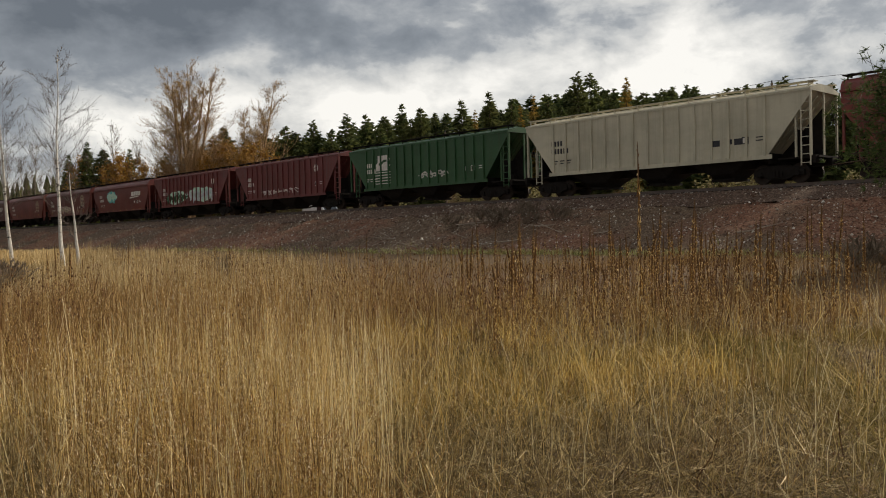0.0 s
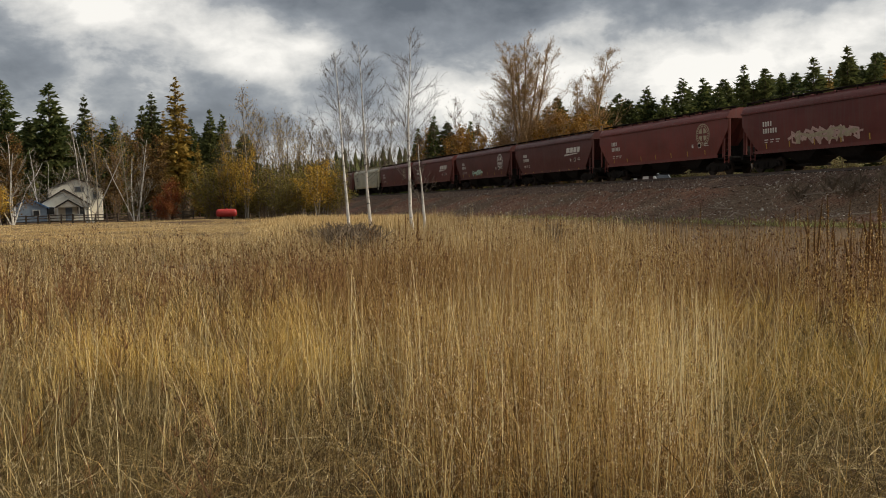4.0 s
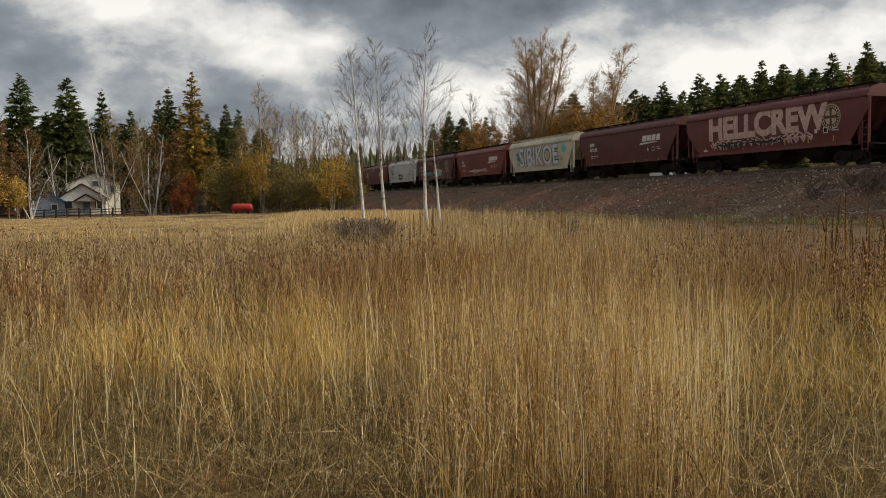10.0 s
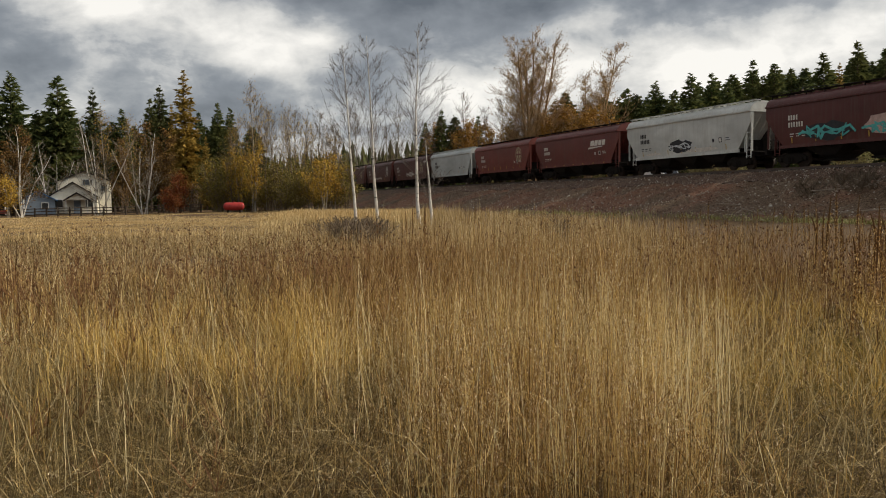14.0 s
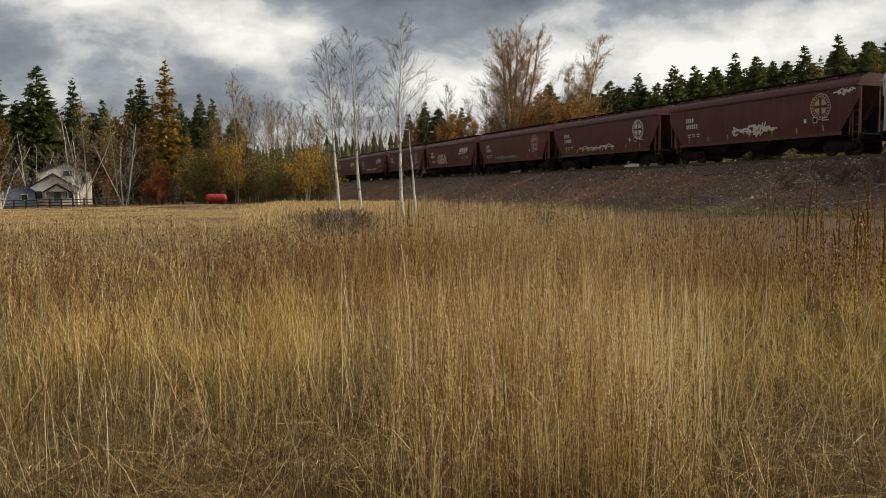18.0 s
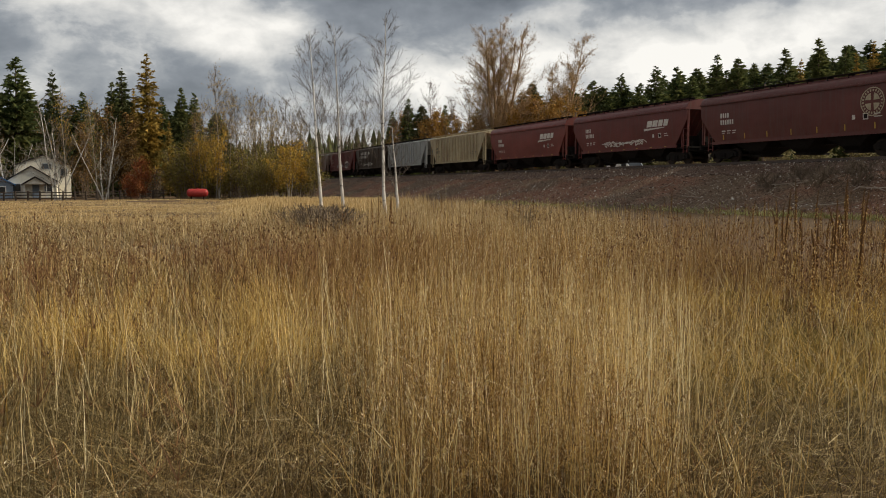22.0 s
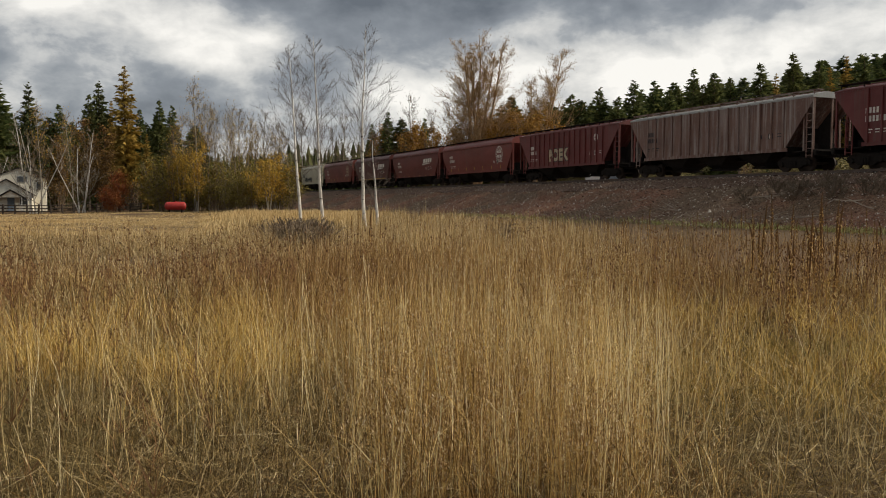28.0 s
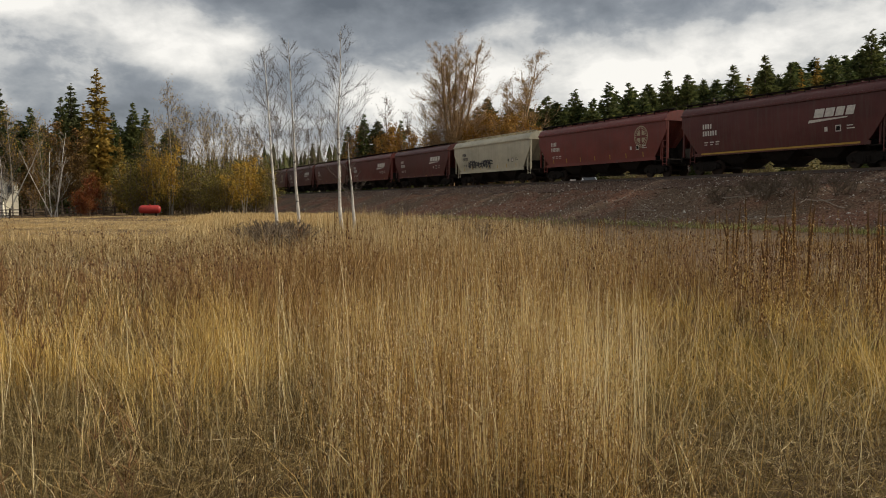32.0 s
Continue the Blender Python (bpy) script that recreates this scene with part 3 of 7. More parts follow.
def make_grass():
    rng = np.random.default_rng(21)

    def emit(name, label, mat, chunks):
        vs, fs, k = [], [], 0
        for v, f in chunks:
            vs.append(v)
            fs.append(f + k)
            k += len(v)
        ob = new(name, raw_mesh(name, np.concatenate(vs), np.concatenate(fs), mat))
        tagged(ob, label, "grass", kind="stuff")

    # tall upright golden stalks in loose tufts, each with a thin leaf and a feathery seed head
    close, ch, far, seeds = [], [], [], []
    for n, r0, r1, wk, per, size, heads, hs in ((4200, 3.6, 9, 0.58, 10, 0.14, 9, 0.9), (11000, 9, 18, 0.70, 8, 0.17, 8, 1.25), (14000, 18, 36, 1.4, 6, 0.16, 1, 2.0), (26000, 36, 70, 2.8, 3, 0.2, 0, 1)):
        x, y, r, yaw = scatter(rng, n, r0, r1)
        k = rng.random(n) < tall_share(x, y, r, yaw)
        x, y, r, yaw, away, hk = tufted(rng, x[k], y[k], r[k], yaw[k], per, size)
        m = len(x)
        short = rng.random(m) < np.interp(yaw, [-20, -16, -5, 1], [0.75, 0.45, 0.45, 0.70])
        h = np.maximum(np.where(short, rng.normal(0.50, 0.15, m), rng.normal(0.90, 0.17, m)) * hk * (0.70 + 0.5 * value_noise(x, y, 0.9, 9)), 0.15)
        h *= np.interp(yaw, [-60, -18, -8, 2, 9, 20], [0.8, 0.85, 1.08, 1.0, 0.72, 0.62]) * mown(yaw, r)
        p = x * TN[0] + y * TN[1]
        h *= np.where(yaw < -2, np.interp(p, [9, 18, 26], [1, 0.78, 0.5]), 1)
        w = rng.uniform(0.004, 0.0085, m) * wk
        wild = np.interp(yaw, [-24, -18, -4, 2, 8, 30], [2.0, 0.75, 0.7, 1.1, 2.2, 2.4])
        lean = np.abs(rng.normal(0.0, 0.13, m)) * wild * np.where(short, 2.4, 1.0) + (rng.random(m) < 0.06 * wild) * rng.uniform(0.2, 0.9, m)
        seg = 3 if r0 < 9 else 2
        v, f = ribbons(rng, x, y, h, w, lean, seg, {3: [1, .85, .7, .35], 2: [1, .8, .3]}[seg], 0.9, away, kink=0.010)
        (close if r0 < 9 else ch if r0 < 18 else far).append((v, f))
        if heads:
            tip = v.reshape(m, -1, 3)[:, -2:].mean(1)
            low = v.reshape(m, -1, 3)[:, -4:-2].mean(1)
            u = rng.uniform(0.30, 1.06, (m, heads))
            c = low[:, None] + (tip - low)[:, None] * u[..., None]
            q = (1.15 - u) * 0.035 * np.minimum(hs, 1.6)
            o = rng.normal(0, 1, (m, heads, 3))
            c = c + o * q[..., None] * [1, 1, 0.4]
            d = o * 0.6 + np.array([0, 0, 0.9])
            d /= np.linalg.norm(d, axis=-1, keepdims=True)
            e = np.cross(d, rng.normal(0, 1, d.shape))
            e /= np.linalg.norm(e, axis=-1, keepdims=True)
            ln = rng.uniform(0.010, 0.024, (m, heads, 1)) * hs
            T = np.stack([c - e * ln * 0.16, c + e * ln * 0.16, c + d * ln], 2)
            seeds.append(T.reshape(-1, 3))
        if r0 < 18:
            k = rng.random(m) < 0.95
            z = surface_z(x[k], y[k]) + h[k] * rng.uniform(0.05, 0.75, k.sum())
            kk = int(k.sum())
            (close if r0 < 9 else ch).append(ribbons(rng, x[k], y[k], rng.uniform(0.14, 0.42, kk), rng.uniform(0.003, 0.006, kk) * wk * 1.1, rng.uniform(0.4, 1.7, kk), 2, [1, .8, .1], 0.8, None, 0.9, foot=z))
    emit("bright_dry_grass", "bright golden straws standing close by", MAT["near_straw"], close)
    emit("tall_dry_grass", "tall upright golden dry grass stalks", MAT["straw"], ch)
    emit("pale_dry_grass", "paler dry grass stalks farther out in the field", MAT["pale_straw"], far)
    V = np.concatenate(seeds)
    ob = new("grass_seed_heads", raw_mesh("grass_seed_heads", V, np.arange(len(V)).reshape(-1, 3), MAT["chaff"]))
    tagged(ob, "feathery straw-brown seed heads on the grass", "grass", kind="stuff")
    # matted fine grass between, and broken stalks that lie across it
    ch = []
    for n, r0, r1, seg, wk, per, size in ((7000, 3.6, 8, 3, 0.62, 10, 0.12), (7600, 8, 16, 2, 1.1, 7, 0.15), (8000, 16, 34, 2, 2.0, 4, 0.2), (7000, 34, 60, 2, 3.6, 3, 0.3)):
        x, y, r, yaw = scatter(rng, n, r0, r1)
        p = x * TN[0] + y * TN[1]
        k = rng.random(n) < smooth01((28.5 - p) / 3.0) * np.interp(yaw, [-60, -30, -21, -17, -4, 4, 10], [0.5, 0.55, 0.8, 0.3, 0.3, 0.6, 1.0])
        dirt = value_noise(x, y, 0.55, 31)
        k &= ~((yaw < -24) & (r > 11) & (rng.random(n) < 0.7 * dirt))
        k &= ~((yaw < -17) & (rng.random(n) < np.clip(3.0 * (value_noise(x, y, 1.5, 33) - 0.36), 0, 0.92)))
        x, y, r, yaw, away, hk = tufted(rng, x[k], y[k], r[k], yaw[k], per, size)
        m = len(x)
        h = rng.gamma(6, 0.065, m) * hk * np.interp(yaw, [-60, -26, -18, 40], [0.6, 0.65, 1, 1]) * (0.6 + 0.7 * value_noise(x, y, 1.4, 13)) * mown(yaw, r)
        w = rng.uniform(0.003, 0.0065, m) * wk
        lean = np.abs(rng.normal(0.8, 0.5, m))
        ch.append(ribbons(rng, x, y, h, w, lean, seg, {3: [1, .9, .6, .1], 2: [1, .8, .1]}[seg], 0.7, away))
    for n, r0, r1, wk in ((13000, 2.6, 9, 0.75), (8000, 9, 20, 1.25)):
        x, y, r, yaw = scatter(rng, n, r0, r1)
        k = rng.random(n) < np.interp(yaw, [-60, -24, -14, -6, 3, 10, 40], [1, 1, 0.9, 0.2, 0.25, 1, 1])
        k &= ~((yaw < -26) & (r > 13))
        x, y = x[k], y[k]
        m = len(x)
        ch.append(ribbons(rng, x, y, rng.uniform(0.35, 0.95, m), rng.uniform(0.003, 0.006, m) * wk, rng.uniform(0.5, 1.3, m), 3, [1, 1, .8, .4], 0.15, None, rng.uniform(0.25, 0.8, m)[:, None]))
    # crumbled bits of leaf and stalk, lying every way
    for n, r0, r1, wk in ((44000, 4.0, 9.5, 0.8), (22000, 9.5, 18, 1.3)):
        x, y, r, yaw = scatter(rng, n, r0, r1)
        k = rng.random(n) < np.interp(yaw, [-60, -20, -12, -6, 2, 8, 40], [0.45, 0.7, 0.45, 0.25, 0.3, 1, 1])
        k &= ~((yaw < -16) & (rng.random(n) < np.clip(3.0 * (value_noise(x, y, 1.5, 33) - 0.36), 0, 0.9)))
        x, y = x[k], y[k]
        m = len(x)
        v, f = ribbons(rng, x, y, rng.uniform(0.07, 0.24, m), rng.uniform(0.004, 0.009, m) * wk, rng.uniform(0.3, 2.2, m), 1, [1, .5], 0.0, None, rng.uniform(0.2, 1.0, m)[:, None])
        v[:, 2] += np.repeat(rng.uniform(0, 0.28, m), 4)
        ch.append((v, f))
    emit("matted_dry_grass", "short tangled dry grass, straw and olive", MAT["thatch"], ch)
    # single bleached stalks, standing aslant or broken over, and a stand of tall pale ones
    ch = []
    for n, r0, r1, wk in ((4600, 4.2, 8.5, 0.58),):
        x, y, r, yaw = scatter(rng, n, r0, r1, 14, -26)
        k = rng.random(n) < (np.interp(yaw, [-22, -17, -12, -5, -1, 4, 12], [0, 0.5, 1, 0.9, 0.4, 0.15, 0.08])) * np.clip(2.2 * value_noise(x, y, 2.6, 19) - 0.4, 0.05, 1.3) * np.interp(r, [4, 6, 8.5], [1, 0.8, 0.2])
        x, y = x[k], y[k]
        m = len(x)
        ch.append(ribbons(rng, x, y, rng.normal(0.90, 0.17, m), rng.uniform(0.0045, 0.0085, m) * wk, np.abs(rng.normal(0, 0.10, m)) + (rng.random(m) < 0.08) * rng.uniform(0.2, 0.7, m), 3, [1, .9, .75, .4], 0.7, kink=0.010))
    for n, r0, r1, wk in ((7000, 4.3, 8, 0.48), (5200, 8, 16, 0.8)):
        x, y, r, yaw = scatter(rng, n, r0, r1)
        k = rng.random(n) < np.interp(yaw, [-60, -24, -14, -8, 2, 8, 40], [0.5, 0.6, 0.6, 0.5, 0.5, 0.8, 0.8])
        x, y, r = x[k], y[k], r[k]
        m = len(x)
        low = rng.random(m) < 0.7
        ch.append(ribbons(rng, x, y, rng.uniform(0.3, 0.95, m), rng.uniform(0.005, 0.008, m) * wk, np.where(low, rng.uniform(0.5, 1.4, m), rng.uniform(0, 0.4, m)), 3, [1, 1, .8, .4], 0.12, None, np.where(low, rng.uniform(0.2, 0.7, m), 1)[:, None]))
    emit("bleached_stalks", "single bleached straws standing aslant in the grass", MAT["bleached"], ch)
    # short yellow tufts, and rust-brown stems in drifts
    ch = []
    for n, r0, r1, per in ((5200, 5.2, 10.5, 13), (2600, 9, 16, 10)):
        x, y, r, yaw = scatter(rng, n, r0, r1)
        d = 0.85 * bump_at(yaw, r, 14, 7.6, 11, 1.9) + 0.5 * bump_at(yaw, r, -20, 11, 2.0, 1.2) + 0.5 * bump_at(yaw, r, -36, 8.0, 5, 1.0) + 0.10 * value_noise(x, y, 0.9, 61) + 0.3 * bump_at(yaw, r, -27, 13, 5, 2)
        k = rng.random(n) < d * np.clip(3.4 * (value_noise(x, y, 2.6, 62) - 0.36), 0, 1.6)
        x, y, r, yaw, away, hk = tufted(rng, x[k], y[k], r[k], yaw[k], per, 0.09)
        m = len(x)
        ch.append(ribbons(rng, x, y, rng.normal(0.56, 0.11, m) * hk, rng.uniform(0.004, 0.008, m) * np.interp(r, [5, 16], [0.8, 1.5]), np.abs(rng.normal(0.35, 0.35, m)), 3, [1, .9, .6, .1], 1.0, away))
    x, y, r, yaw = scatter(rng, 3600, 4.0, 10)
    k = rng.random(3600) < 0.9 * bump_at(yaw, r, -8, 5.0, 6.5, 1.6) * (0.3 + value_noise(x, y, 1.2, 71))
    x, y = x[k], y[k]
    m = len(x)
    ch.append(ribbons(rng, x, y, rng.uniform(0.6, 1.0, m), rng.uniform(0.003, 0.0055, m), np.abs(rng.normal(0, 0.16, m)), 3, [1, 1, .8, .5], 0.4))
    emit("yellow_grass_tufts", "short bright yellow tufts of dry grass", MAT["yellow_straw"], ch)
    ch = []
    for n, r0, r1, per, wk in ((5000, 7.5, 15, 9, 0.9), (7500, 15, 30, 6, 1.6)):
        x, y, r, yaw = scatter(rng, n, r0, r1)
        p = x * TN[0] + y * TN[1]
        d = (0.65 * bump_at(yaw, r, 8, 12.5, 9, 4) + 0.30 * bump_at(yaw, r, 25, 11.5, 5, 2.5) + 0.75 * bump_at(yaw, r, -12, 14, 10, 6) + 0.75 * bump_at(yaw, r, -2, 12, 9, 4) + 0.75 * np.exp(-((yaw + 38) / 15) ** 2) * smooth01((r - 9.5) / 2)) * (0.3 + 0.9 * value_noise(x, y, 0.9, 63)) * smooth01((28.6 - p) / 2)
        k = rng.random(n) < d
        x, y, r, yaw, away, hk = tufted(rng, x[k], y[k], r[k], yaw[k], per, 0.13)
        m = len(x)
        h = rng.normal(0.70, 0.14, m) * hk * np.interp(yaw, [-60, -26, -18, 40], [0.5, 0.55, 1, 1])
        ch.append(ribbons(rng, x, y, np.maximum(h, 0.12), rng.uniform(0.004, 0.008, m) * wk, np.abs(rng.normal(0.2, 0.3, m)), 2, [1, .9, .3], 0.8, away))
    emit("rusty_grass", "rust-brown dry grass in drifts across the field", MAT["rust_grass"], ch)
    # far pale field up to the fence and the woods
    ch = []
    for n, r0, r1, wk in ((26000, 36, 60, 5.0), (28000, 60, 85, 7.5), (22000, 85, 122, 10.5)):
        x, y, r, yaw = scatter(rng, n, r0, r1, 31, -2)
        p = x * TN[0] + y * TN[1]
        k = (p < 27) & (r < np.interp(yaw, [-2, 3, 8, 14, 31], [75, 88, 100, 116, 120]))
        x, y, r, yaw = x[k], y[k], r[k], yaw[k]
        k = (r > 55) | (rng.random(len(x)) < 1 - mown(yaw, r))
        x, y, r, yaw = x[k], y[k], r[k], yaw[k]
        k = rng.random(len(x)) < smooth01((yaw + 2) / 7)
        x, y, r, yaw, p = x[k], y[k], r[k], yaw[k], (x * TN[0] + y * TN[1])[k]
        h = rng.normal(0.62, 0.12, len(x)) * mown(yaw, r) * np.interp(p, [9, 18, 26], [1, 0.78, 0.5])
        ch.append(ribbons(rng, x, y, h, rng.uniform(0.005, 0.009, len(x)) * wk, np.abs(rng.normal(0, .2, len(x))), 2, [1, .8, .2]))
    emit("far_dry_grass", "pale straw-coloured grass across the far field", MAT["pale"], ch)
    # low green and gold grass in cushions on the trodden ground
    x, y, r, yaw = scatter(rng, 5200, 4.2, 12, -17, -55)
    k = rng.random(5200) < np.clip(2.4 * (value_noise(x, y, 1.5, 33) - 0.30), 0.05, 1) * np.interp(r, [4, 9, 12], [1, 0.8, 0.2])
    x, y, r, yaw, away, hk = tufted(rng, x[k], y[k], r[k], yaw[k], 16, 0.10)
    m = len(x)
    emit("low_green_grass", "low cushions of green and golden grass", MAT["low_green"],
         [ribbons(rng, x, y, rng.uniform(0.12, 0.34, m) * hk, rng.uniform(0.003, 0.006, m) * np.interp(r, [4, 12], [0.8, 1.5]), np.abs(rng.normal(0.7, 0.45, m)), 3, [1, .9, .6, .1], 0.9, away)])
    # rusty weeds with dark seed heads
    vs, fs = [], []
    n = 15000
    x, y, r, yaw = scatter(rng, n, 3.8, 34)
    dens = 1.8 * bump_at(yaw, r, 27.3, 9.8, 1.5, 0.6) + 1.8 * bump_at(yaw, r, 22.4, 9.6, 1.2, 0.55) + 0.35 * bump_at(yaw, r, 24, 11, 9, 2.5) * (value_noise(x, y, 1.3, 43) > 0.45) + 0.8 * bump_at(yaw, r, 7, 13, 8, 3.5) * (value_noise(x, y, 1.0, 44) > 0.4) + 0.5 * bump_at(yaw, r, 17, 5.0, 9, 1.0) + np.interp(yaw, [0, 6], [0.13, 0.18]) * value_noise(x, y, 0.6, 41) + 0.35 * bump_at(yaw, r, -36, 14, 16, 6)
    p = x * TN[0] + y * TN[1]
    dens *= np.interp(r, [14, 20], [1, 0.15]) * (1 - 0.6 * bump_at(yaw, r, -8, 8, 7, 6))
    k = (rng.random(n) < dens) & (p < 28)
    x, y, r = x[k], y[k], r[k]
    m = len(x)
    h = rng.normal(0.76, 0.16, m) * np.interp(r, [4, 7, 9], [0.5, 0.65, 1])
    ch = [ribbons(rng, x, y, h, rng.uniform(0.006, 0.011, m) * np.interp(r, [6, 34], [1, 2.4]), np.abs(rng.normal(0.1, .15, m)), 3, [1, .9, .7, .5])]
    heads, hf = [], []
    octa = np.array([(1, 0, 0), (-1, 0, 0), (0, 1, 0), (0, -1, 0), (0, 0, 1.3), (0, 0, -1.2)])
    of = np.array([(0, 2, 4, 4), (2, 1, 4, 4), (1, 3, 4, 4), (3, 0, 4, 4), (2, 0, 5, 5), (1, 2, 5, 5), (3, 1, 5, 5), (0, 3, 5, 5)])
    per = 7
    hx = np.repeat(x, per) + rng.normal(0, 0.10, m * per)
    hy = np.repeat(y, per) + rng.normal(0, 0.10, m * per)
    hz = np.repeat(surface_z(x, y) + h * 0.93, per) + rng.normal(-0.06, 0.11, m * per)
    hs = rng.uniform(0.007, 0.016, m * per) * np.repeat(np.interp(r, [4, 8, 11, 34], [0.45, 0.7, 1.1, 2.0]), per)
    V = octa[None] * hs[:, None, None] + np.stack([hx, hy, hz], -1)[:, None]
    T = (of[:, :3][None] + (np.arange(m * per) * 6)[:, None, None]).reshape(-1, 3)
    # side twigs that carry the heads
    tw = np.stack([np.repeat(x, per), np.repeat(y, per), np.repeat(surface_z(x, y) + h * 0.62, per)], -1)
    tip = np.stack([hx, hy, hz], -1)
    d = np.array([0.003, 0.003, 0.0])
    TV = np.stack([tw - d, tw + d, tip], 1)
    TF = np.arange(len(tw) * 3).reshape(-1, 3)
    emit("rusty_weed_stems", "thin rust-brown weed stems among the grass", MAT["rust"], ch)
    ob = new("weed_seed_heads", raw_mesh("weed_seed_heads", np.concatenate([V.reshape(-1, 3), TV.reshape(-1, 3)]), np.concatenate([T, TF + len(V) * 6]), MAT["rust"]))
    tagged(ob, "dark brown dried seed heads of field weeds", "weeds", kind="stuff")
    # late green and yellow weeds along the foot of the bank
    n = 9000
    e, p = rng.uniform(5, 62, n), rng.normal(28.1, 0.7, n)
    k = (rng.random(n) < value_noise(e, p * 3, 0.5, 77) * 1.3 - 0.25)
    e, p = e[k], p[k]
    x, y = TU[0] * e + TN[0] * p, TU[1] * e + TN[1] * p
    emit("green_weeds", "low yellow-green weeds at the foot of the bank", MAT["green_weed"],
         [ribbons(rng, x, y, rng.uniform(0.10, 0.34, len(x)), rng.uniform(0.015, 0.04, len(x)), np.abs(rng.normal(0.4, .3, len(x))), 2, [.6, 1, .2])])


# ---- dead mullein stalks ----
def mullein_template(seed, h, bent):
    rng = random.Random(seed)
    pts = []
    for i in range(9):
        t = i / 8
        dx = bent * max(0, t - 0.72) ** 1.3 * 4.0 + 0.02 * math.sin(3 * t + seed)
        dz = h * t - abs(bent) * max(0, t - 0.8) ** 1.5 * 6
        pts.append(Vector((dx, 0.02 * math.cos(4 * t + seed), dz)))
    stalk, spike, leaf = Shape(), Shape(), Shape()
    stalk.loft([[c + Vector((math.cos(k * 1.2566) * 0.008, math.sin(k * 1.2566) * 0.008, 0)) for k in range(5)] for c in pts[:7]])
    rings = []
    for i, c in enumerate(pts[4:]):
        r = (0.008, 0.013, 0.016, 0.013, 0.005)[i]
        d = (pts[min(8, i + 5)] - pts[i + 3]).normalized()
        v = d.cross(Vector((0, 1, 0))).normalized()
        rings.append([c + v * math.cos(k * 1.047) * r + Vector((0, 1, 0)) * math.sin(k * 1.047) * r for k in range(6)])
    spike.loft(rings)
    for i in range(26):
        t = rng.uniform(0.55, 0.98)
        c = pts[int(t * 8)].lerp(pts[min(8, int(t * 8) + 1)], t * 8 % 1)
        a = rng.uniform(0, 6.28)
        spike.tube(c, c + Vector((math.cos(a), math.sin(a), 0.5)) * 0.024, 0.008, 0.003, 4)
    for i in range(130):
        t = rng.uniform(0.10, 0.86)
        c = pts[int(t * 8)].lerp(pts[int(t * 8) + 1], t * 8 % 1)
        a = rng.uniform(0, 6.28)
        d = Vector((math.cos(a), math.sin(a), rng.uniform(-0.9, 0.3)))
        big = rng.random() < 0.03
        s = d.cross(Vector((0, 0, 1))).normalized() * (rng.uniform(0.012, 0.020) if big else rng.uniform(0.008, 0.015))
        k = len(leaf.v)
        ln = rng.uniform(0.04, 0.08) if big else rng.uniform(0.022, 0.048)
        leaf.v += [tuple(c), tuple(c + d * ln * 0.5 + s), tuple(c + d * ln + Vector((0, 0, -0.02))), tuple(c + d * ln * 0.5 - s)]
        leaf.f.append((k, k + 1, k + 2, k + 3))
    return stalk.mesh("stalk", MAT["mullein"]), spike.mesh("seed_spike", MAT["mullein"]), leaf.mesh("dry_leaves", MAT["mullein_leaf"])


def make_mulleins():
    rng = random.Random(8)
    kinds = [mullein_template(s, h, b) for s, h, b in ((1, 1.5, 0.0), (2, 1.75, 0.03), (3, 1.35, 0.13), (4, 1.6, -0.05), (5, 1.2, 0.02), (6, 1.45, -0.20))]
    firsts = []
    for st, sp, lf in kinds:
        t = thing("mullein_stalk", pose(0, 0, -5), "dead brown mullein stalk with a dense seed spike", "dead plant", "mullein stalks by the track")
        part("stalk", st, None, t)
        part("seed_spike", sp, None, t)
        part("dry_leaves", lf, None, t)
        firsts.append(t)
    spots = [(-36.6, 8.3, 1.45)]
    for i in range(76):
        spots.append((rng.uniform(-51, -24.5), rng.uniform(10.5, 20), rng.uniform(0.75, 1.1)))
    for i in range(120):
        spots.append((rng.uniform(-34, -3), rng.uniform(21, 33), rng.uniform(0.45, 0.95)))
    for i in range(34):
        spots.append((rng.uniform(-46, -28), rng.uniform(9.5, 14), rng.uniform(0.7, 0.98)))
    for i in range(7):
        spots.append((rng.uniform(-29.5, -25.0), rng.uniform(9, 12.5), rng.uniform(0.7, 1.0)))
    for i in range(8):
        spots.append((rng.uniform(-9, 2), rng.uniform(14, 26), rng.uniform(0.7, 0.95)))
    used = set()
    for yaw, r, s in spots:
        x, y = polar(yaw, r)
        if x * TN[0] + y * TN[1] > 29.5:
            continue
        m = pose(x, y, float(surface_z(x, y)) - 0.03, rng.uniform(-2.5, 2.5), rng.uniform(-2.5, 2.5), rng.uniform(0, 360)) @ Matrix.Diagonal((s * 0.75, s * 0.75, s, 1))
        k = rng.randrange(6)
        if yaw == -36.6:
            k, m = 4, m @ Matrix.Diagonal((0.5, 0.5, 1.35, 1))
        if k not in used:
            used.add(k)
            firsts[k].matrix_basis = m
        else:
            c = firsts[k].scale
            copy_thing(firsts[k], m @ Matrix.Diagonal((1 / c[0], 1 / c[1], 1 / c[2], 1)))


# ---- the freight train: covered hopper cars ----
SILL, EAVE, RIDGE = 1.28, 4.16, 4.46       # heights over the rail
LIP = 3.84                                # top of the curved side sheets, under the roof's shoulder


def side_y(z, kind):
    """Half width of the body at a height."""
    if kind == "ribbed":
        return 1.50
    t = (z - SILL) / (LIP - SILL)
    return 1.36 + 0.21 * math.sin(math.pi * min(max(0.10 + 0.48 * t, 0), 1))


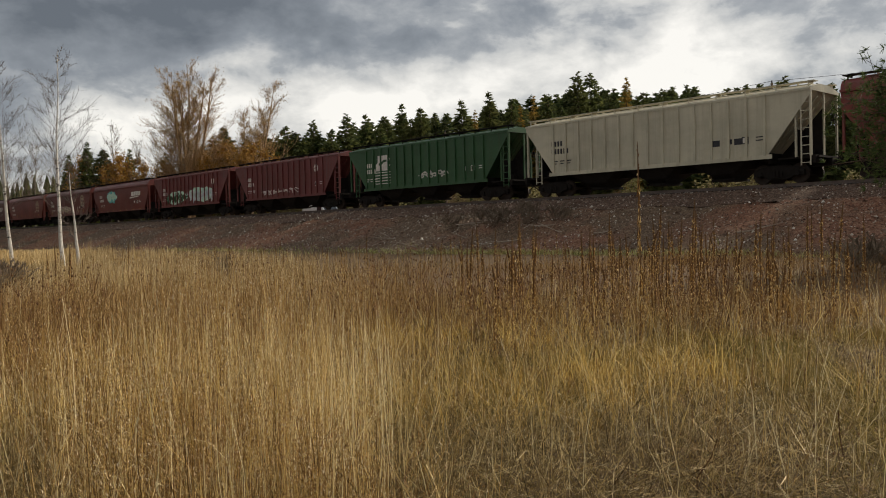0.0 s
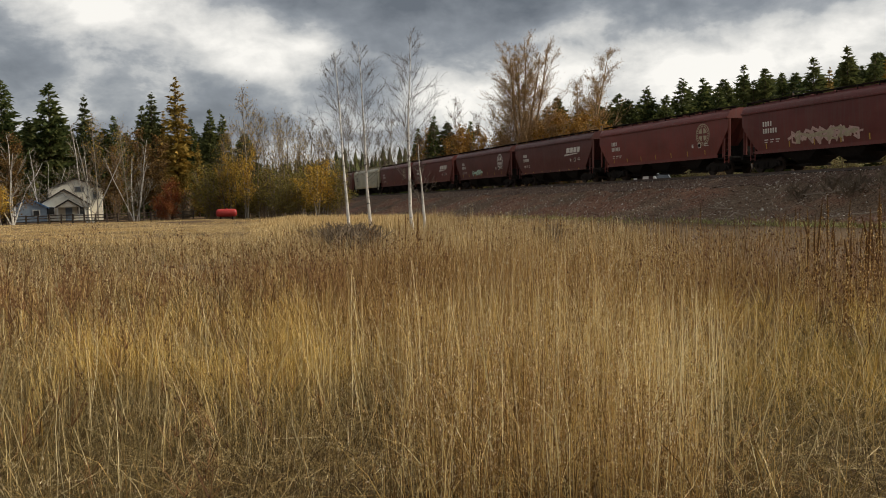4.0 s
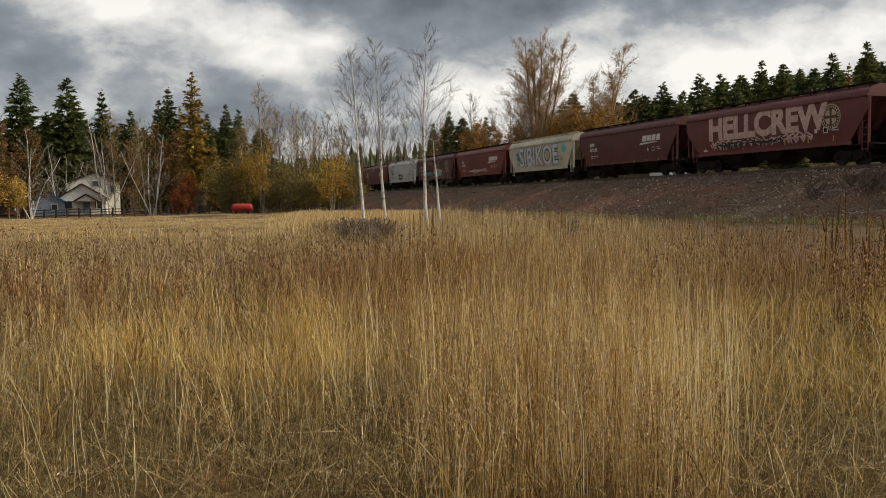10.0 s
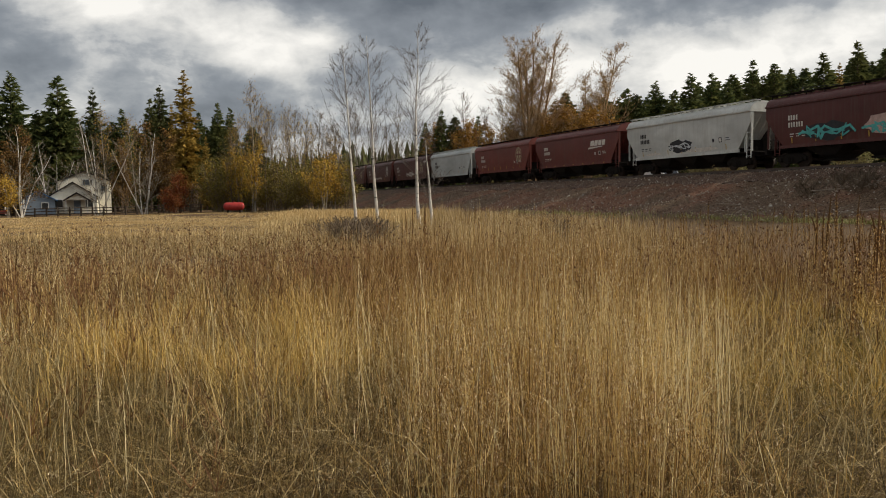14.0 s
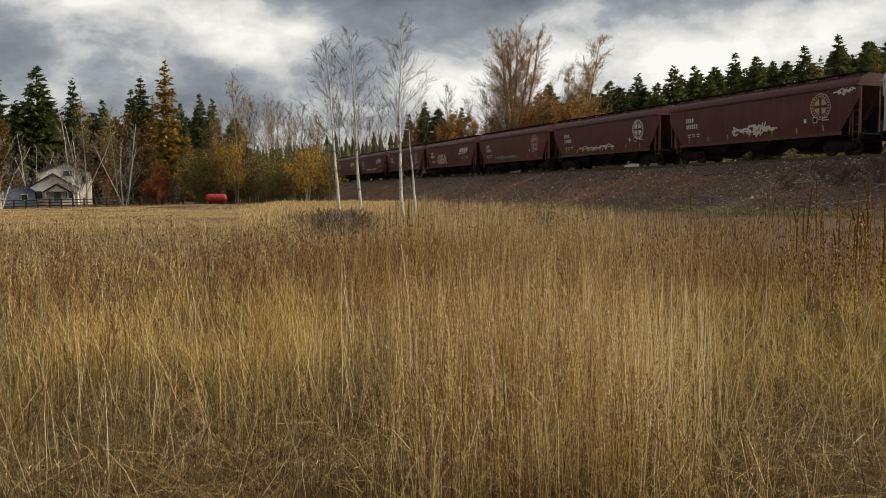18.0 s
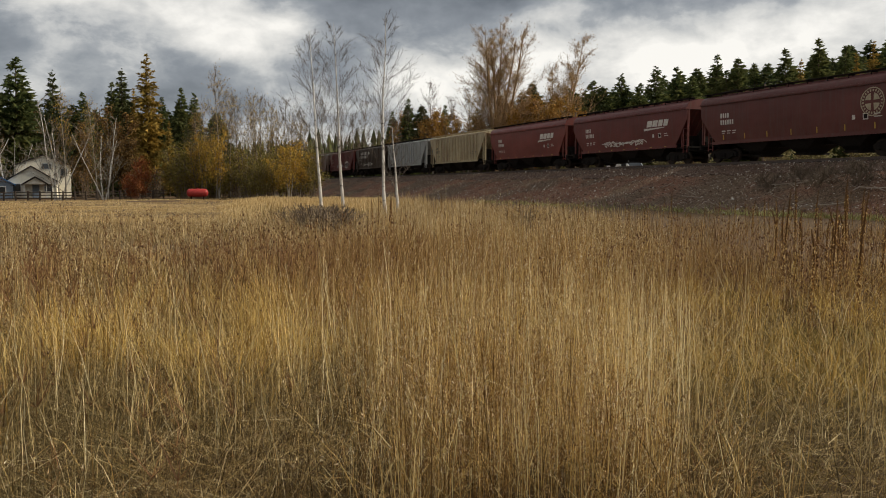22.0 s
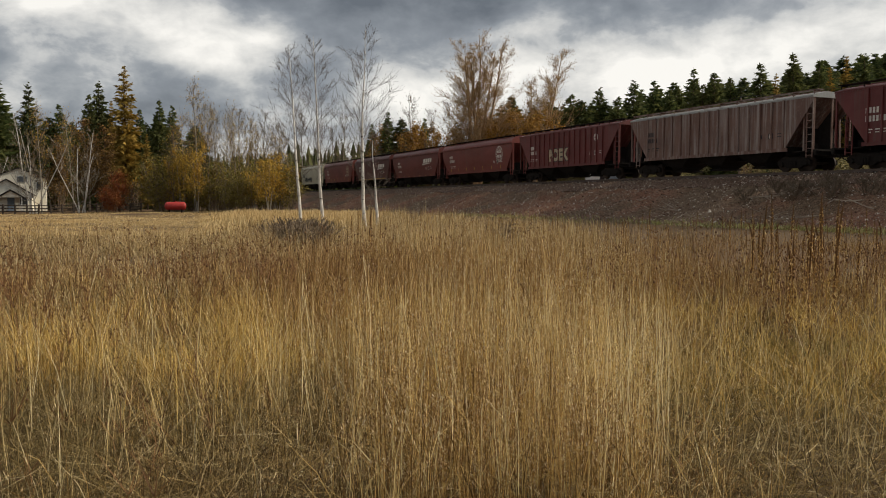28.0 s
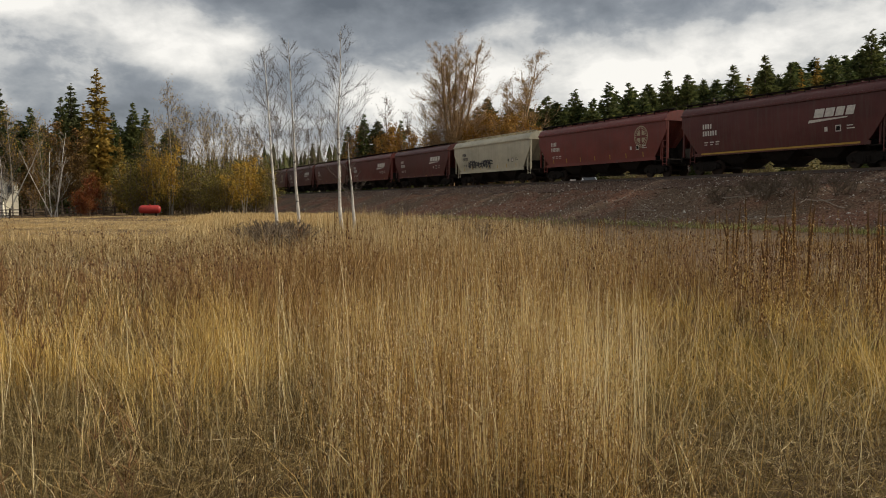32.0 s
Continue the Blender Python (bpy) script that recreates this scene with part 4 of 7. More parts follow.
INSET = {"round": 1.45, "ribbed": 2.05}      # how far the lower corners of the sides are cut back
KNEE = {"round": 0.70, "ribbed": 0.92}       # share of the height at which the cut meets the upright end


def body_top(kind):
    return LIP if kind == "round" else EAVE


def hull_mesh(half, kind):
    """Two side sheets whose lower corners are cut away over the end platforms, and the floor between them."""
    inset, knee, top = INSET[kind], KNEE[kind], body_top(kind)
    xe = half - 0.32
    n, k = 12, 6
    ends = [-xe, -xe + inset * 0.25, -xe + inset * 0.5, -xe + inset * 0.75, -xe + inset]
    stations = ends + [-xe + inset + 2 * (xe - inset) * i / k for i in range(1, k)] + [-x for x in reversed(ends)]
    s = Shape()
    for side in (-1, 1):
        rings = []
        for x in stations:
            over = max(0.0, (abs(x) - (xe - inset)) / inset) ** (1.15 if kind == "round" else 1.0)
            zb = SILL + (top - SILL) * knee * over
            zs = [zb + (top - zb) * i / n for i in range(n + 1)]
            rings.append([(x, side * side_y(z, kind), z) for z in zs] + [(x, side * (side_y(z, kind) - 0.05), z) for z in reversed(zs)])
        s.loft(rings)
    s.box((0, 0, SILL + 0.10), (2 * (xe - inset) - 0.6, 2 * side_y(SILL, kind) - 0.12, 0.06))
    return s.mesh("hull", None, True)


def end_slope_mesh(half, kind):
    """The sloping end sheet between the sides, from under the roof's end down to the floor."""
    xe, xi, top = half - 0.45, half - 0.32 - INSET[kind] - 0.35, body_top(kind) + 0.02
    w = side_y(SILL, kind) - 0.06
    s = Shape().prism([(xe, top), (xe + 0.06, top - 0.02), (xi + 0.06, SILL + 0.06), (xi, SILL + 0.06)], "y", -w, w)
    for y in (-0.62, 0.0, 0.62):
        s.prism([(xe + 0.05, top - 0.3), (xe + 0.13, top - 0.3), (xi + 0.16, SILL + 0.2), (xi + 0.06, SILL + 0.2)], "y", y - 0.04, y + 0.04)
    return s.mesh("end_slope", None)


def roof_mesh(half, kind):
    xe = half - 0.30
    if kind == "round":
        half_prof = [(1.50, LIP - 0.07), (1.665, LIP - 0.06), (1.665, LIP + 0.04), (1.56, LIP + 0.06), (1.535, LIP + 0.20), (1.46, LIP + 0.34), (1.32, LIP + 0.46), (1.10, LIP + 0.55), (0.62, RIDGE)]
        prof = [(-y, z) for y, z in half_prof] + [(y, z) for y, z in reversed(half_prof)]
        return Shape().prism(prof, "x", -xe, xe).mesh("roof", None, True)
    w = side_y(EAVE, kind) + 0.03
    prof = [(-w, EAVE - 0.05), (-w, EAVE + 0.05), (-0.62, RIDGE), (0.62, RIDGE), (w, EAVE + 0.05), (w, EAVE - 0.05)]
    s = Shape().prism(prof, "x", -xe, xe)
    return s.mesh("roof", None)


def hatch_mesh(half):
    s = Shape()
    s.box((0, 0, RIDGE + 0.06), (2 * half - 1.6, 0.62, 0.10))
    n = 9
    for i in range(n):
        x = -half + 1.4 + (2 * half - 2.8) * i / (n - 1)
        s.box((x, 0, RIDGE + 0.13), (0.06, 0.70, 0.05))
    return s.mesh("hatch_cover", None)


def walk_mesh(half):
    """Grating walkways along both roof edges, on brackets."""
    s = Shape()
    for y in (-1.02, 1.02):
        s.box((0, y, RIDGE + 0.10), (2 * half - 0.5, 0.46, 0.035))
        k = 12
        for i in range(k):
            x = -half + 0.5 + (2 * half - 1.0) * i / (k - 1)
            s.box((x, y * 1.22, RIDGE - 0.02), (0.05, 0.05, 0.26))
            s.box((x, y, RIDGE + 0.04), (0.05, 0.46, 0.09))
    return s.mesh("running_board", None)


def sill_mesh(half, kind):
    s = Shape()
    inset = INSET[kind] + 0.32
    for y in (-1, 1):
        s.box((0, y * (side_y(SILL, kind) + 0.02), SILL - 0.02), (2 * (half - inset) + 0.5, 0.07, 0.20))
    return s.mesh("side_sill", None)


def bay_mesh(kind):
    """One discharge hopper: a wide funnel with its gate."""
    w = 1.36
    rings = []
    for z, hx, hy in ((SILL + 0.05, 1.85, w), (0.62, 0.62, 0.95), (0.40, 0.55, 0.62)):
        rings.append([(-hx, -hy, z), (hx, -hy, z), (hx, hy, z), (-hx, hy, z)])
    s = Shape().loft(rings)
    s.box((0, 0, 0.34), (1.25, 1.5, 0.12))
    s.tube((-0.45, -0.95, 0.36), (-0.45, 0.95, 0.36), 0.03, n=6)
    s.tube((0.45, -0.95, 0.36), (0.45, 0.95, 0.36), 0.03, n=6)
    return s.mesh("discharge_bay", None)


def slope_brace_mesh(kind, half):
    """End bulkhead: the upright legs and the sloping floor seen under the body's end."""
    s = Shape()
    for y in (-1.38, 1.38):
        s.box((half - 0.36, y, (EAVE + 1.2) / 2), (0.10, 0.10, EAVE - 1.2))
        s.box((half - 1.05, y * 0.98, 2.1), (0.09, 0.09, 1.9))
    s.box((half - 0.36, 0, 2.7), (0.06, 0.12, 2.9))
    return s.mesh("end_post", None)


def bulkhead_mesh(kind, half):
    """Dark plates that carry the end of the body: one across, one along the middle."""
    xi = half - 0.32 - INSET[kind]
    knee = SILL + (body_top(kind) - SILL) * KNEE[kind] * 0.8
    s = Shape().box((xi - 0.05, 0, 1.2), (0.08, 2.5, 0.5))
    s.prism([(xi, 1.1), (half - 0.40, 1.1), (half - 0.40, knee), (xi, SILL + 0.1)], "y", -0.04, 0.04)
    s.prism([(-1.1, 1.1), (1.1, 1.1), (1.1, knee * 0.72), (-1.1, knee * 0.72)], "x", (xi + half) / 2 - 0.05, (xi + half) / 2)
    return s.mesh("end_bulkhead", None)


def platform_mesh(half):
    s = Shape()
    s.box((half - 0.95, 0, 1.12), (1.9, 2.7, 0.07))
    s.box((half - 0.20, 0, 1.02), (0.16, 2.9, 0.34))
    s.box((half - 1.0, 0, 0.92), (2.2, 0.42, 0.34))
    for y in (-0.55, 0.6):
        s.box((half - 1.1, y, 1.35), (0.9, 0.34, 0.40))
    return s.mesh("end_platform", None)


def ladder_mesh(x, y, z0, z1, across):
    s = Shape()
    h = 0.21
    for k in (-h, h):
        a = (x + (0 if across else k), y + (k if across else 0), z0)
        s.box((a[0], a[1], (z0 + z1) / 2), (0.05, 0.05, z1 - z0))
    n = max(3, int((z1 - z0) / 0.36))
    for i in range(n):
        z = z0 + 0.12 + (z1 - z0 - 0.24) * i / (n - 1)
        s.box((x, y, z), (0.035 if across else 2 * h, 2 * h if across else 0.035, 0.035))
    return s.mesh("ladder", None)


def side_frame_mesh():
    s = Shape()
    out = [(-1.22, 0.36), (-1.22, 0.62), (-0.95, 0.74), (-0.45, 0.84), (0.45, 0.84), (0.95, 0.74), (1.22, 0.62), (1.22, 0.36), (0.75, 0.36), (0.48, 0.20), (-0.48, 0.20), (-0.75, 0.36)]
    s.prism(out, "y", -0.08, 0.08)
    for x in (-0.9, 0.9):
        s.tube((x, -0.16, 0.46), (x, 0.10, 0.46), 0.14, n=10)
    for x in (-0.16, 0, 0.16):
        s.tube((x, -0.12, 0.28), (x, -0.12, 0.60), 0.075, n=8)
    return s.mesh("side_frame", MAT["under"])


def wheelset_mesh():
    s = Shape()
    for y in (-0.755, 0.755):
        d = 1 if y > 0 else -1
        rings = []
        for yy, r in ((y - 0.07 * d, 0.485), (y - 0.04 * d, 0.470), (y - 0.035 * d, 0.457), (y + 0.07 * d, 0.452)):
            rings.append([(math.cos(k * math.tau / 20) * r, yy, math.sin(k * math.tau / 20) * r) for k in range(20)])
        s.loft(rings)
        for yy in (y + 0.075 * d,):
            s.tube((0, y, 0), (0, y + 0.11 * d, 0), 0.16, 0.13, 10)
            for k in range(3):
                a = k * math.tau / 3
                s.box((math.cos(a) * 0.30, yy, math.sin(a) * 0.30), (0.07, 0.02, 0.07))
    s.tube((0, -1.0, 0), (0, 1.0, 0), 0.085, n=10)
    return s.mesh("wheelset", MAT["wheel"], True)


def bolster_mesh():
    return Shape().box((0, 0, 0.62), (0.36, 2.0, 0.30)).box((0, 0, 0.86), (0.6, 0.7, 0.16)).mesh("truck", MAT["under"])


def coupler_mesh(half):
    s = Shape().box((half + 0.18, 0, 0.86), (0.7, 0.16, 0.18))
    s.box((half + 0.50, 0.05, 0.86), (0.20, 0.30, 0.26))
    s.tube((half + 0.05, 0.35, 0.8), (half + 0.45, 0.42, 0.5), 0.03, n=5)
    return s.mesh("coupler", MAT["under"])


def brake_wheel_mesh(half):
    s = Shape()
    c = Vector((half - 0.12, 0.75, 2.9))
    n = 14
    for i in range(n):
        a, b = i * math.tau / n, (i + 1) * math.tau / n
        s.tube(c + Vector((0, math.cos(a), math.sin(a))) * 0.27, c + Vector((0, math.cos(b), math.sin(b))) * 0.27, 0.02, n=4, caps=False)
    for i in range(3):
        a = i * math.tau / 3
        s.tube(c, c + Vector((0, math.cos(a), math.sin(a))) * 0.27, 0.015, n=4)
    s.tube(c, c + Vector((-0.25, 0, 0)), 0.04, n=6)
    return s.mesh("brake_wheel", MAT["under"])


MESH = {}


def cached(key, fn):
    if key not in MESH:
        MESH[key] = fn()
    return MESH[key]


def wrapped(me, kind, lift):
    """Cuts a flat mesh of x, z into level strips and lays it on the curve of the car's side."""
    bm = bmesh.new()
    bm.from_mesh(me)
    bmesh.ops.remove_doubles(bm, verts=bm.verts[:], dist=0.002)
    if kind == "round":
        for i in range(1, 22):
            z = SILL + (EAVE - SILL) * i / 22
            bmesh.ops.bisect_plane(bm, geom=bm.verts[:] + bm.edges[:] + bm.faces[:], plane_co=(0, 0, z), plane_no=(0, 0, 1))
    for v in bm.verts:
        v.co.y = -side_y(v.co.z, kind) - lift - (0.012 if kind == "round" else 0.0)
    bm.to_mesh(me)
    bm.free()
    return me


def flat_mark(kind, pieces, lift=0.012):
    """Paint laid on the near side of a car: pieces of (outline of x, z)."""
    s = Shape()
    for out in pieces:
        k = len(s.v)
        s.v += [(x, 0, z) for x, z in out]
        s.f.append(tuple(range(k, k + len(out))))
    me = bpy.data.meshes.new("mark")
    me.from_pydata(s.v, [], s.f)
    return wrapped(me, kind, lift)


def bar(x, z, w, h, slant=0.0):
    """An upright or slanting bar, cut into strips so that it follows the curve of the side."""
    n = 1
    return [[(x + slant * i * h / n, z + h * i / n), (x + w + slant * i * h / n, z + h * i / n), (x + w + slant * (i + 1) * h / n, z + h * (i + 1) / n), (x + slant * (i + 1) * h / n, z + h * (i + 1) / n)] for i in range(n)]


def stencil_bars(x, z, n1, n2, h=0.30):
    """Two rows of unreadable marks, name over number, and the small data lines below: x, z, width, height."""
    p = [(x + i * h * 0.72, z - row * h * 1.45, h * 0.46, h) for row, n in ((0, n1), (1, n2)) for i in range(n)]
    for i in range(3):
        p += [(x + 0.1 + i * 0.5, z - 0.88, 0.34, 0.06), (x + 0.1 + i * 0.5, z - 1.02, 0.26, 0.05)]
    return p


def italic_logo(x, z):
    """Slanting wordmark drawn as plain leaning blocks over a long underline."""
    p = []
    for i, (o, w) in enumerate(((0.0, 0.62), (0.70, 0.60), (1.38, 0.56), (2.02, 0.56))):
        p += bar(x + o, z, w - 0.02 * i, 0.46, 0.30)
    p.append([(x - 0.36, z - 0.26), (x + 2.1, z - 0.13), (x + 2.2, z - 0.07), (x - 0.30, z - 0.10)])
    return p


def disc(x, z, r, n=28):
    return [(x + math.cos(i * math.tau / n) * r, z + math.sin(i * math.tau / n) * r * 1.0) for i in range(n)]


def ring_pieces(x, z, r0, r1, n=28):
    p = []
    for i in range(n):
        a, b = i * math.tau / n, (i + 1) * math.tau / n
        p.append([(x + math.cos(a) * r0, z + math.sin(a) * r0), (x + math.cos(a) * r1, z + math.sin(a) * r1), (x + math.cos(b) * r1, z + math.sin(b) * r1), (x + math.cos(b) * r0, z + math.sin(b) * r0)])
    return p


def quarter_pieces(x, z, r):
    """Four quadrant petals that leave a cross between them."""
    p = []
    for q in range(4):
        a0 = q * math.pi / 2 + 0.22
        a1 = (q + 1) * math.pi / 2 - 0.22
        pts = [(x + math.cos(q * math.pi / 2 + math.pi / 4) * r * 0.22, z + math.sin(q * math.pi / 2 + math.pi / 4) * r * 0.22)]
        pts += [(x + math.cos(a0 + (a1 - a0) * i / 5) * r, z + math.sin(a0 + (a1 - a0) * i / 5) * r) for i in range(6)]
        p.append(pts)
    return p


def lettering(kind, text, x, z, width, height, lift=0.016, bold=0.02, shear=0.0):
    """Words in the built-in font, as a mesh laid on the curve of the side."""
    cu = bpy.data.curves.new("lettering", "FONT")
    cu.body, cu.offset, cu.shear = text, bold, shear
    ob = bpy.data.objects.new("lettering", cu)
    scene.collection.objects.link(ob)
    me = bpy.data.meshes.new_from_object(ob.evaluated_get(bpy.context.evaluated_depsgraph_get()))
    bpy.data.objects.remove(ob)
    co = np.empty(len(me.vertices) * 3, dtype=np.float32)
    me.vertices.foreach_get("co", co)
    co = co.reshape(-1, 3)
    lo, hi = co.min(0), co.max(0)
    fx = x + (co[:, 0] - lo[0]) / (hi[0] - lo[0]) * width
    fz = z + (co[:, 1] - lo[1]) / (hi[1] - lo[1]) * height
    me.vertices.foreach_set("co", np.stack([fx, fx * 0, fz], -1).astype(np.float32).ravel())
    me.update()
    me.materials.clear()
    return wrapped(me, kind, lift)


def stroke(pts, w):
    """A sprayed line of even width through the points."""
    p = []
    for (x0, z0), (x1, z1) in zip(pts, pts[1:]):
        d = math.hypot(x1 - x0, z1 - z0) or 1
        nx, nz = -(z1 - z0) / d * w / 2, (x1 - x0) / d * w / 2
        ex, ez = (x1 - x0) / d * w * 0.35, (z1 - z0) / d * w * 0.35
        p.append([(x0 + nx - ex, z0 + nz - ez), (x0 - nx - ex, z0 - nz - ez), (x1 - nx + ex, z1 - nz + ez), (x1 + nx + ex, z1 + nz + ez)])
    return p


def scrawl(rng, x, z, w, h, n):
    """A spray-painted scribble of loops and zigzags that spells nothing."""
    p = []
    for k in range(2):
        pts, m = [], n * 4
        ph, f = rng.uniform(0, 6.28), rng.uniform(0.75, 1.3)
        for i in range(m + 1):
            u = i / m
            a = ph + u * n * f * 6.28 * 0.8
            amp = h * 0.42 * (0.55 + 0.45 * math.sin(u * 9 + ph))
            pts.append((x + w * u + math.sin(a) * w / n * 0.55, z + h * 0.5 + math.cos(a * (1 + 0.15 * k)) * amp + rng.uniform(-0.06, 0.06) * h))
        p += stroke(pts, h * (0.10 if k else 0.15))
    for i in range(max(1, n // 3)):
        x0 = x + rng.uniform(0, w * 0.9)
        p += stroke([(x0, z + rng.uniform(0, h * 0.3)), (x0 + rng.uniform(-0.2, 0.5) * h, z + h * rng.uniform(0.7, 1.0))], h * 0.12)
    return p


def blot(rng, x, z, w, h, n=18):
    """A painted patch with a lumpy outline."""
    return [[(x + w / 2 + math.cos(i * math.tau / n) * w / 2 * rng.uniform(0.82, 1.06), z + h / 2 + math.sin(i * math.tau / n) * h / 2 * rng.uniform(0.72, 1.1)) for i in range(n)]]


# boundaries between the cars along the line at the start, metres
JOINTS = [-1.9, 15.9, 34.36, 52.41, 69.9, 87.96, 105.54, 123.76, 141.86, 159.11, 176.67, 194.67, 212.25, 230.1, 248.19, 264.88, 281.36, 298.67, 316.52, 333.04, 350.29, 367.17, 384.01,
          402.61, 420.42, 438.37, 456.75, 474.81, 491.48, 508.62, 526.66, 543.88, 560.75, 578.24, 596.93, 614.22, 632.35, 649.26, 666.05, 684.13, 700.91, 717.77, 735.3, 752.9, 770.4, 788.0, 805.5]
# kind, paint, marks, label
R, B = "round", "ribbed"
CARS = [
    (R, "maroon_red", "emblem", "faded maroon covered hopper with curved sides"),
    (B, "cream", "mk832", "dusty cream ribbed covered hopper with black stencils"),
    (B, "green", "greenlogo", "dark green ribbed covered hopper with a white logo"),
    (B, "oxide", "shield tagw", "dark red ribbed covered hopper with a small white shield"),
    (B, "oxide", "shield mural1", "dark red ribbed covered hopper with a pale green mural"),
    (R, "maroon_mid", "logo mint", "maroon covered hopper with a mint-green spray tag"),
    (R, "maroon_mid", "emblem pinktag", "maroon covered hopper with a round emblem and pale graffiti"),
    (R, "maroon_red", "emblem", "red-maroon covered hopper with a round cream emblem"),
    (R, "maroon_dark", "logo", "dark maroon covered hopper with a white slanting logo"),
    (R, "maroon_dark", "emblemw tagg", "dark maroon covered hopper with white emblem and green tag"),
    (R, "maroon_mid", "logo", "maroon covered hopper with a white slanting logo"),
    (R, "maroon_mid", "emblem", "maroon covered hopper with a round cream emblem"),
    (R, "cream", "mkblack yellow", "dusty cream covered hopper with a yellow reflective stripe"),
    (R, "maroon_mid", "emblem hell", "maroon covered hopper with large pale block-letter graffiti"),
    (R, "maroon_dark", "logo", "dark maroon covered hopper with a white slanting logo"),
    (R, "cream", "sib", "cream covered hopper with large silver bubble graffiti"),
    (R, "maroon_red", "logo tagw", "red-maroon covered hopper with a slanting logo"),
    (R, "maroon_dark", "emblem tealpair", "dark maroon covered hopper with teal and pink graffiti"),
    (R, "white", "mkblack teal", "dusty white covered hopper with a teal graffiti tag"),
    (R, "maroon_mid", "logo", "maroon covered hopper with a white slanting logo"),
    (R, "maroon_red", "emblem", "red-maroon covered hopper with a round emblem"),
    (R, "grey", "mkblack", "pale grey covered hopper with black stencils"),
    (R, "maroon_dark", "emblem outline", "dark maroon covered hopper with white outline graffiti"),
    (R, "maroon_dark", "emblemw tagw", "dark maroon covered hopper with a bold white emblem"),
    (R, "maroon_brown", "emblem bluetag", "brown-maroon covered hopper with a cream emblem"),
    (R, "maroon_brown", "logo gea", "brown-maroon covered hopper with cream bubble graffiti"),
    (R, "maroon_brown", "emblem", "brown-maroon covered hopper with a worn cream emblem"),
    (R, "maroon_mid", "logo tagw", "maroon covered hopper with a white slanting logo"),
    (R, "maroon_red", "logo", "red-maroon covered hopper with a white slanting logo"),
    (B, "tan", "mkfaint", "peeling tan ribbed covered hopper with rust showing"),
    (B, "silver", "mkfaint", "dull grey ribbed covered hopper with rust stains"),
    (B, "darkbrown", "bnbrown tagw2", "dark brown ribbed covered hopper with white lettering blocks"),
    (B, "oxide", "shield mural2", "dark red ribbed covered hopper with white graffiti"),
    (B, "weathered", "mkfaint", "weathered rust-and-grey ribbed covered hopper"),
    (B, "oxide", "shield roek", "dark red ribbed covered hopper with pale block graffiti"),
    (R, "maroon_red", "emblemw", "red-maroon covered hopper with a round cream emblem"),
    (R, "maroon_mid", "logo", "maroon covered hopper with a white slanting logo"),
    (R, "maroon_dark", "logo yellow", "dark maroon covered hopper with a logo and yellow reflectors"),
    (R, "maroon_red", "emblem", "red-maroon covered hopper with a round cream emblem"),
    (R, "cream", "blacktag", "cream covered hopper with a black graffiti tag"),
    (R, "maroon_dark", "logo", "dark maroon covered hopper with a white slanting logo"),
    (R, "maroon_mid", "logo", "maroon covered hopper with a white slanting logo"),
    (R, "maroon_brown", "emblem", "brown-maroon covered hopper with a cream emblem"),
    (R, "maroon_dark", "logo", "dark maroon covered hopper with a slanting logo"),
    (R, "maroon_brown", "emblem", "brown-maroon covered hopper with a cream emblem"),
    (R, "maroon_dark", "logo", "dark maroon covered hopper with a slanting logo"),
]


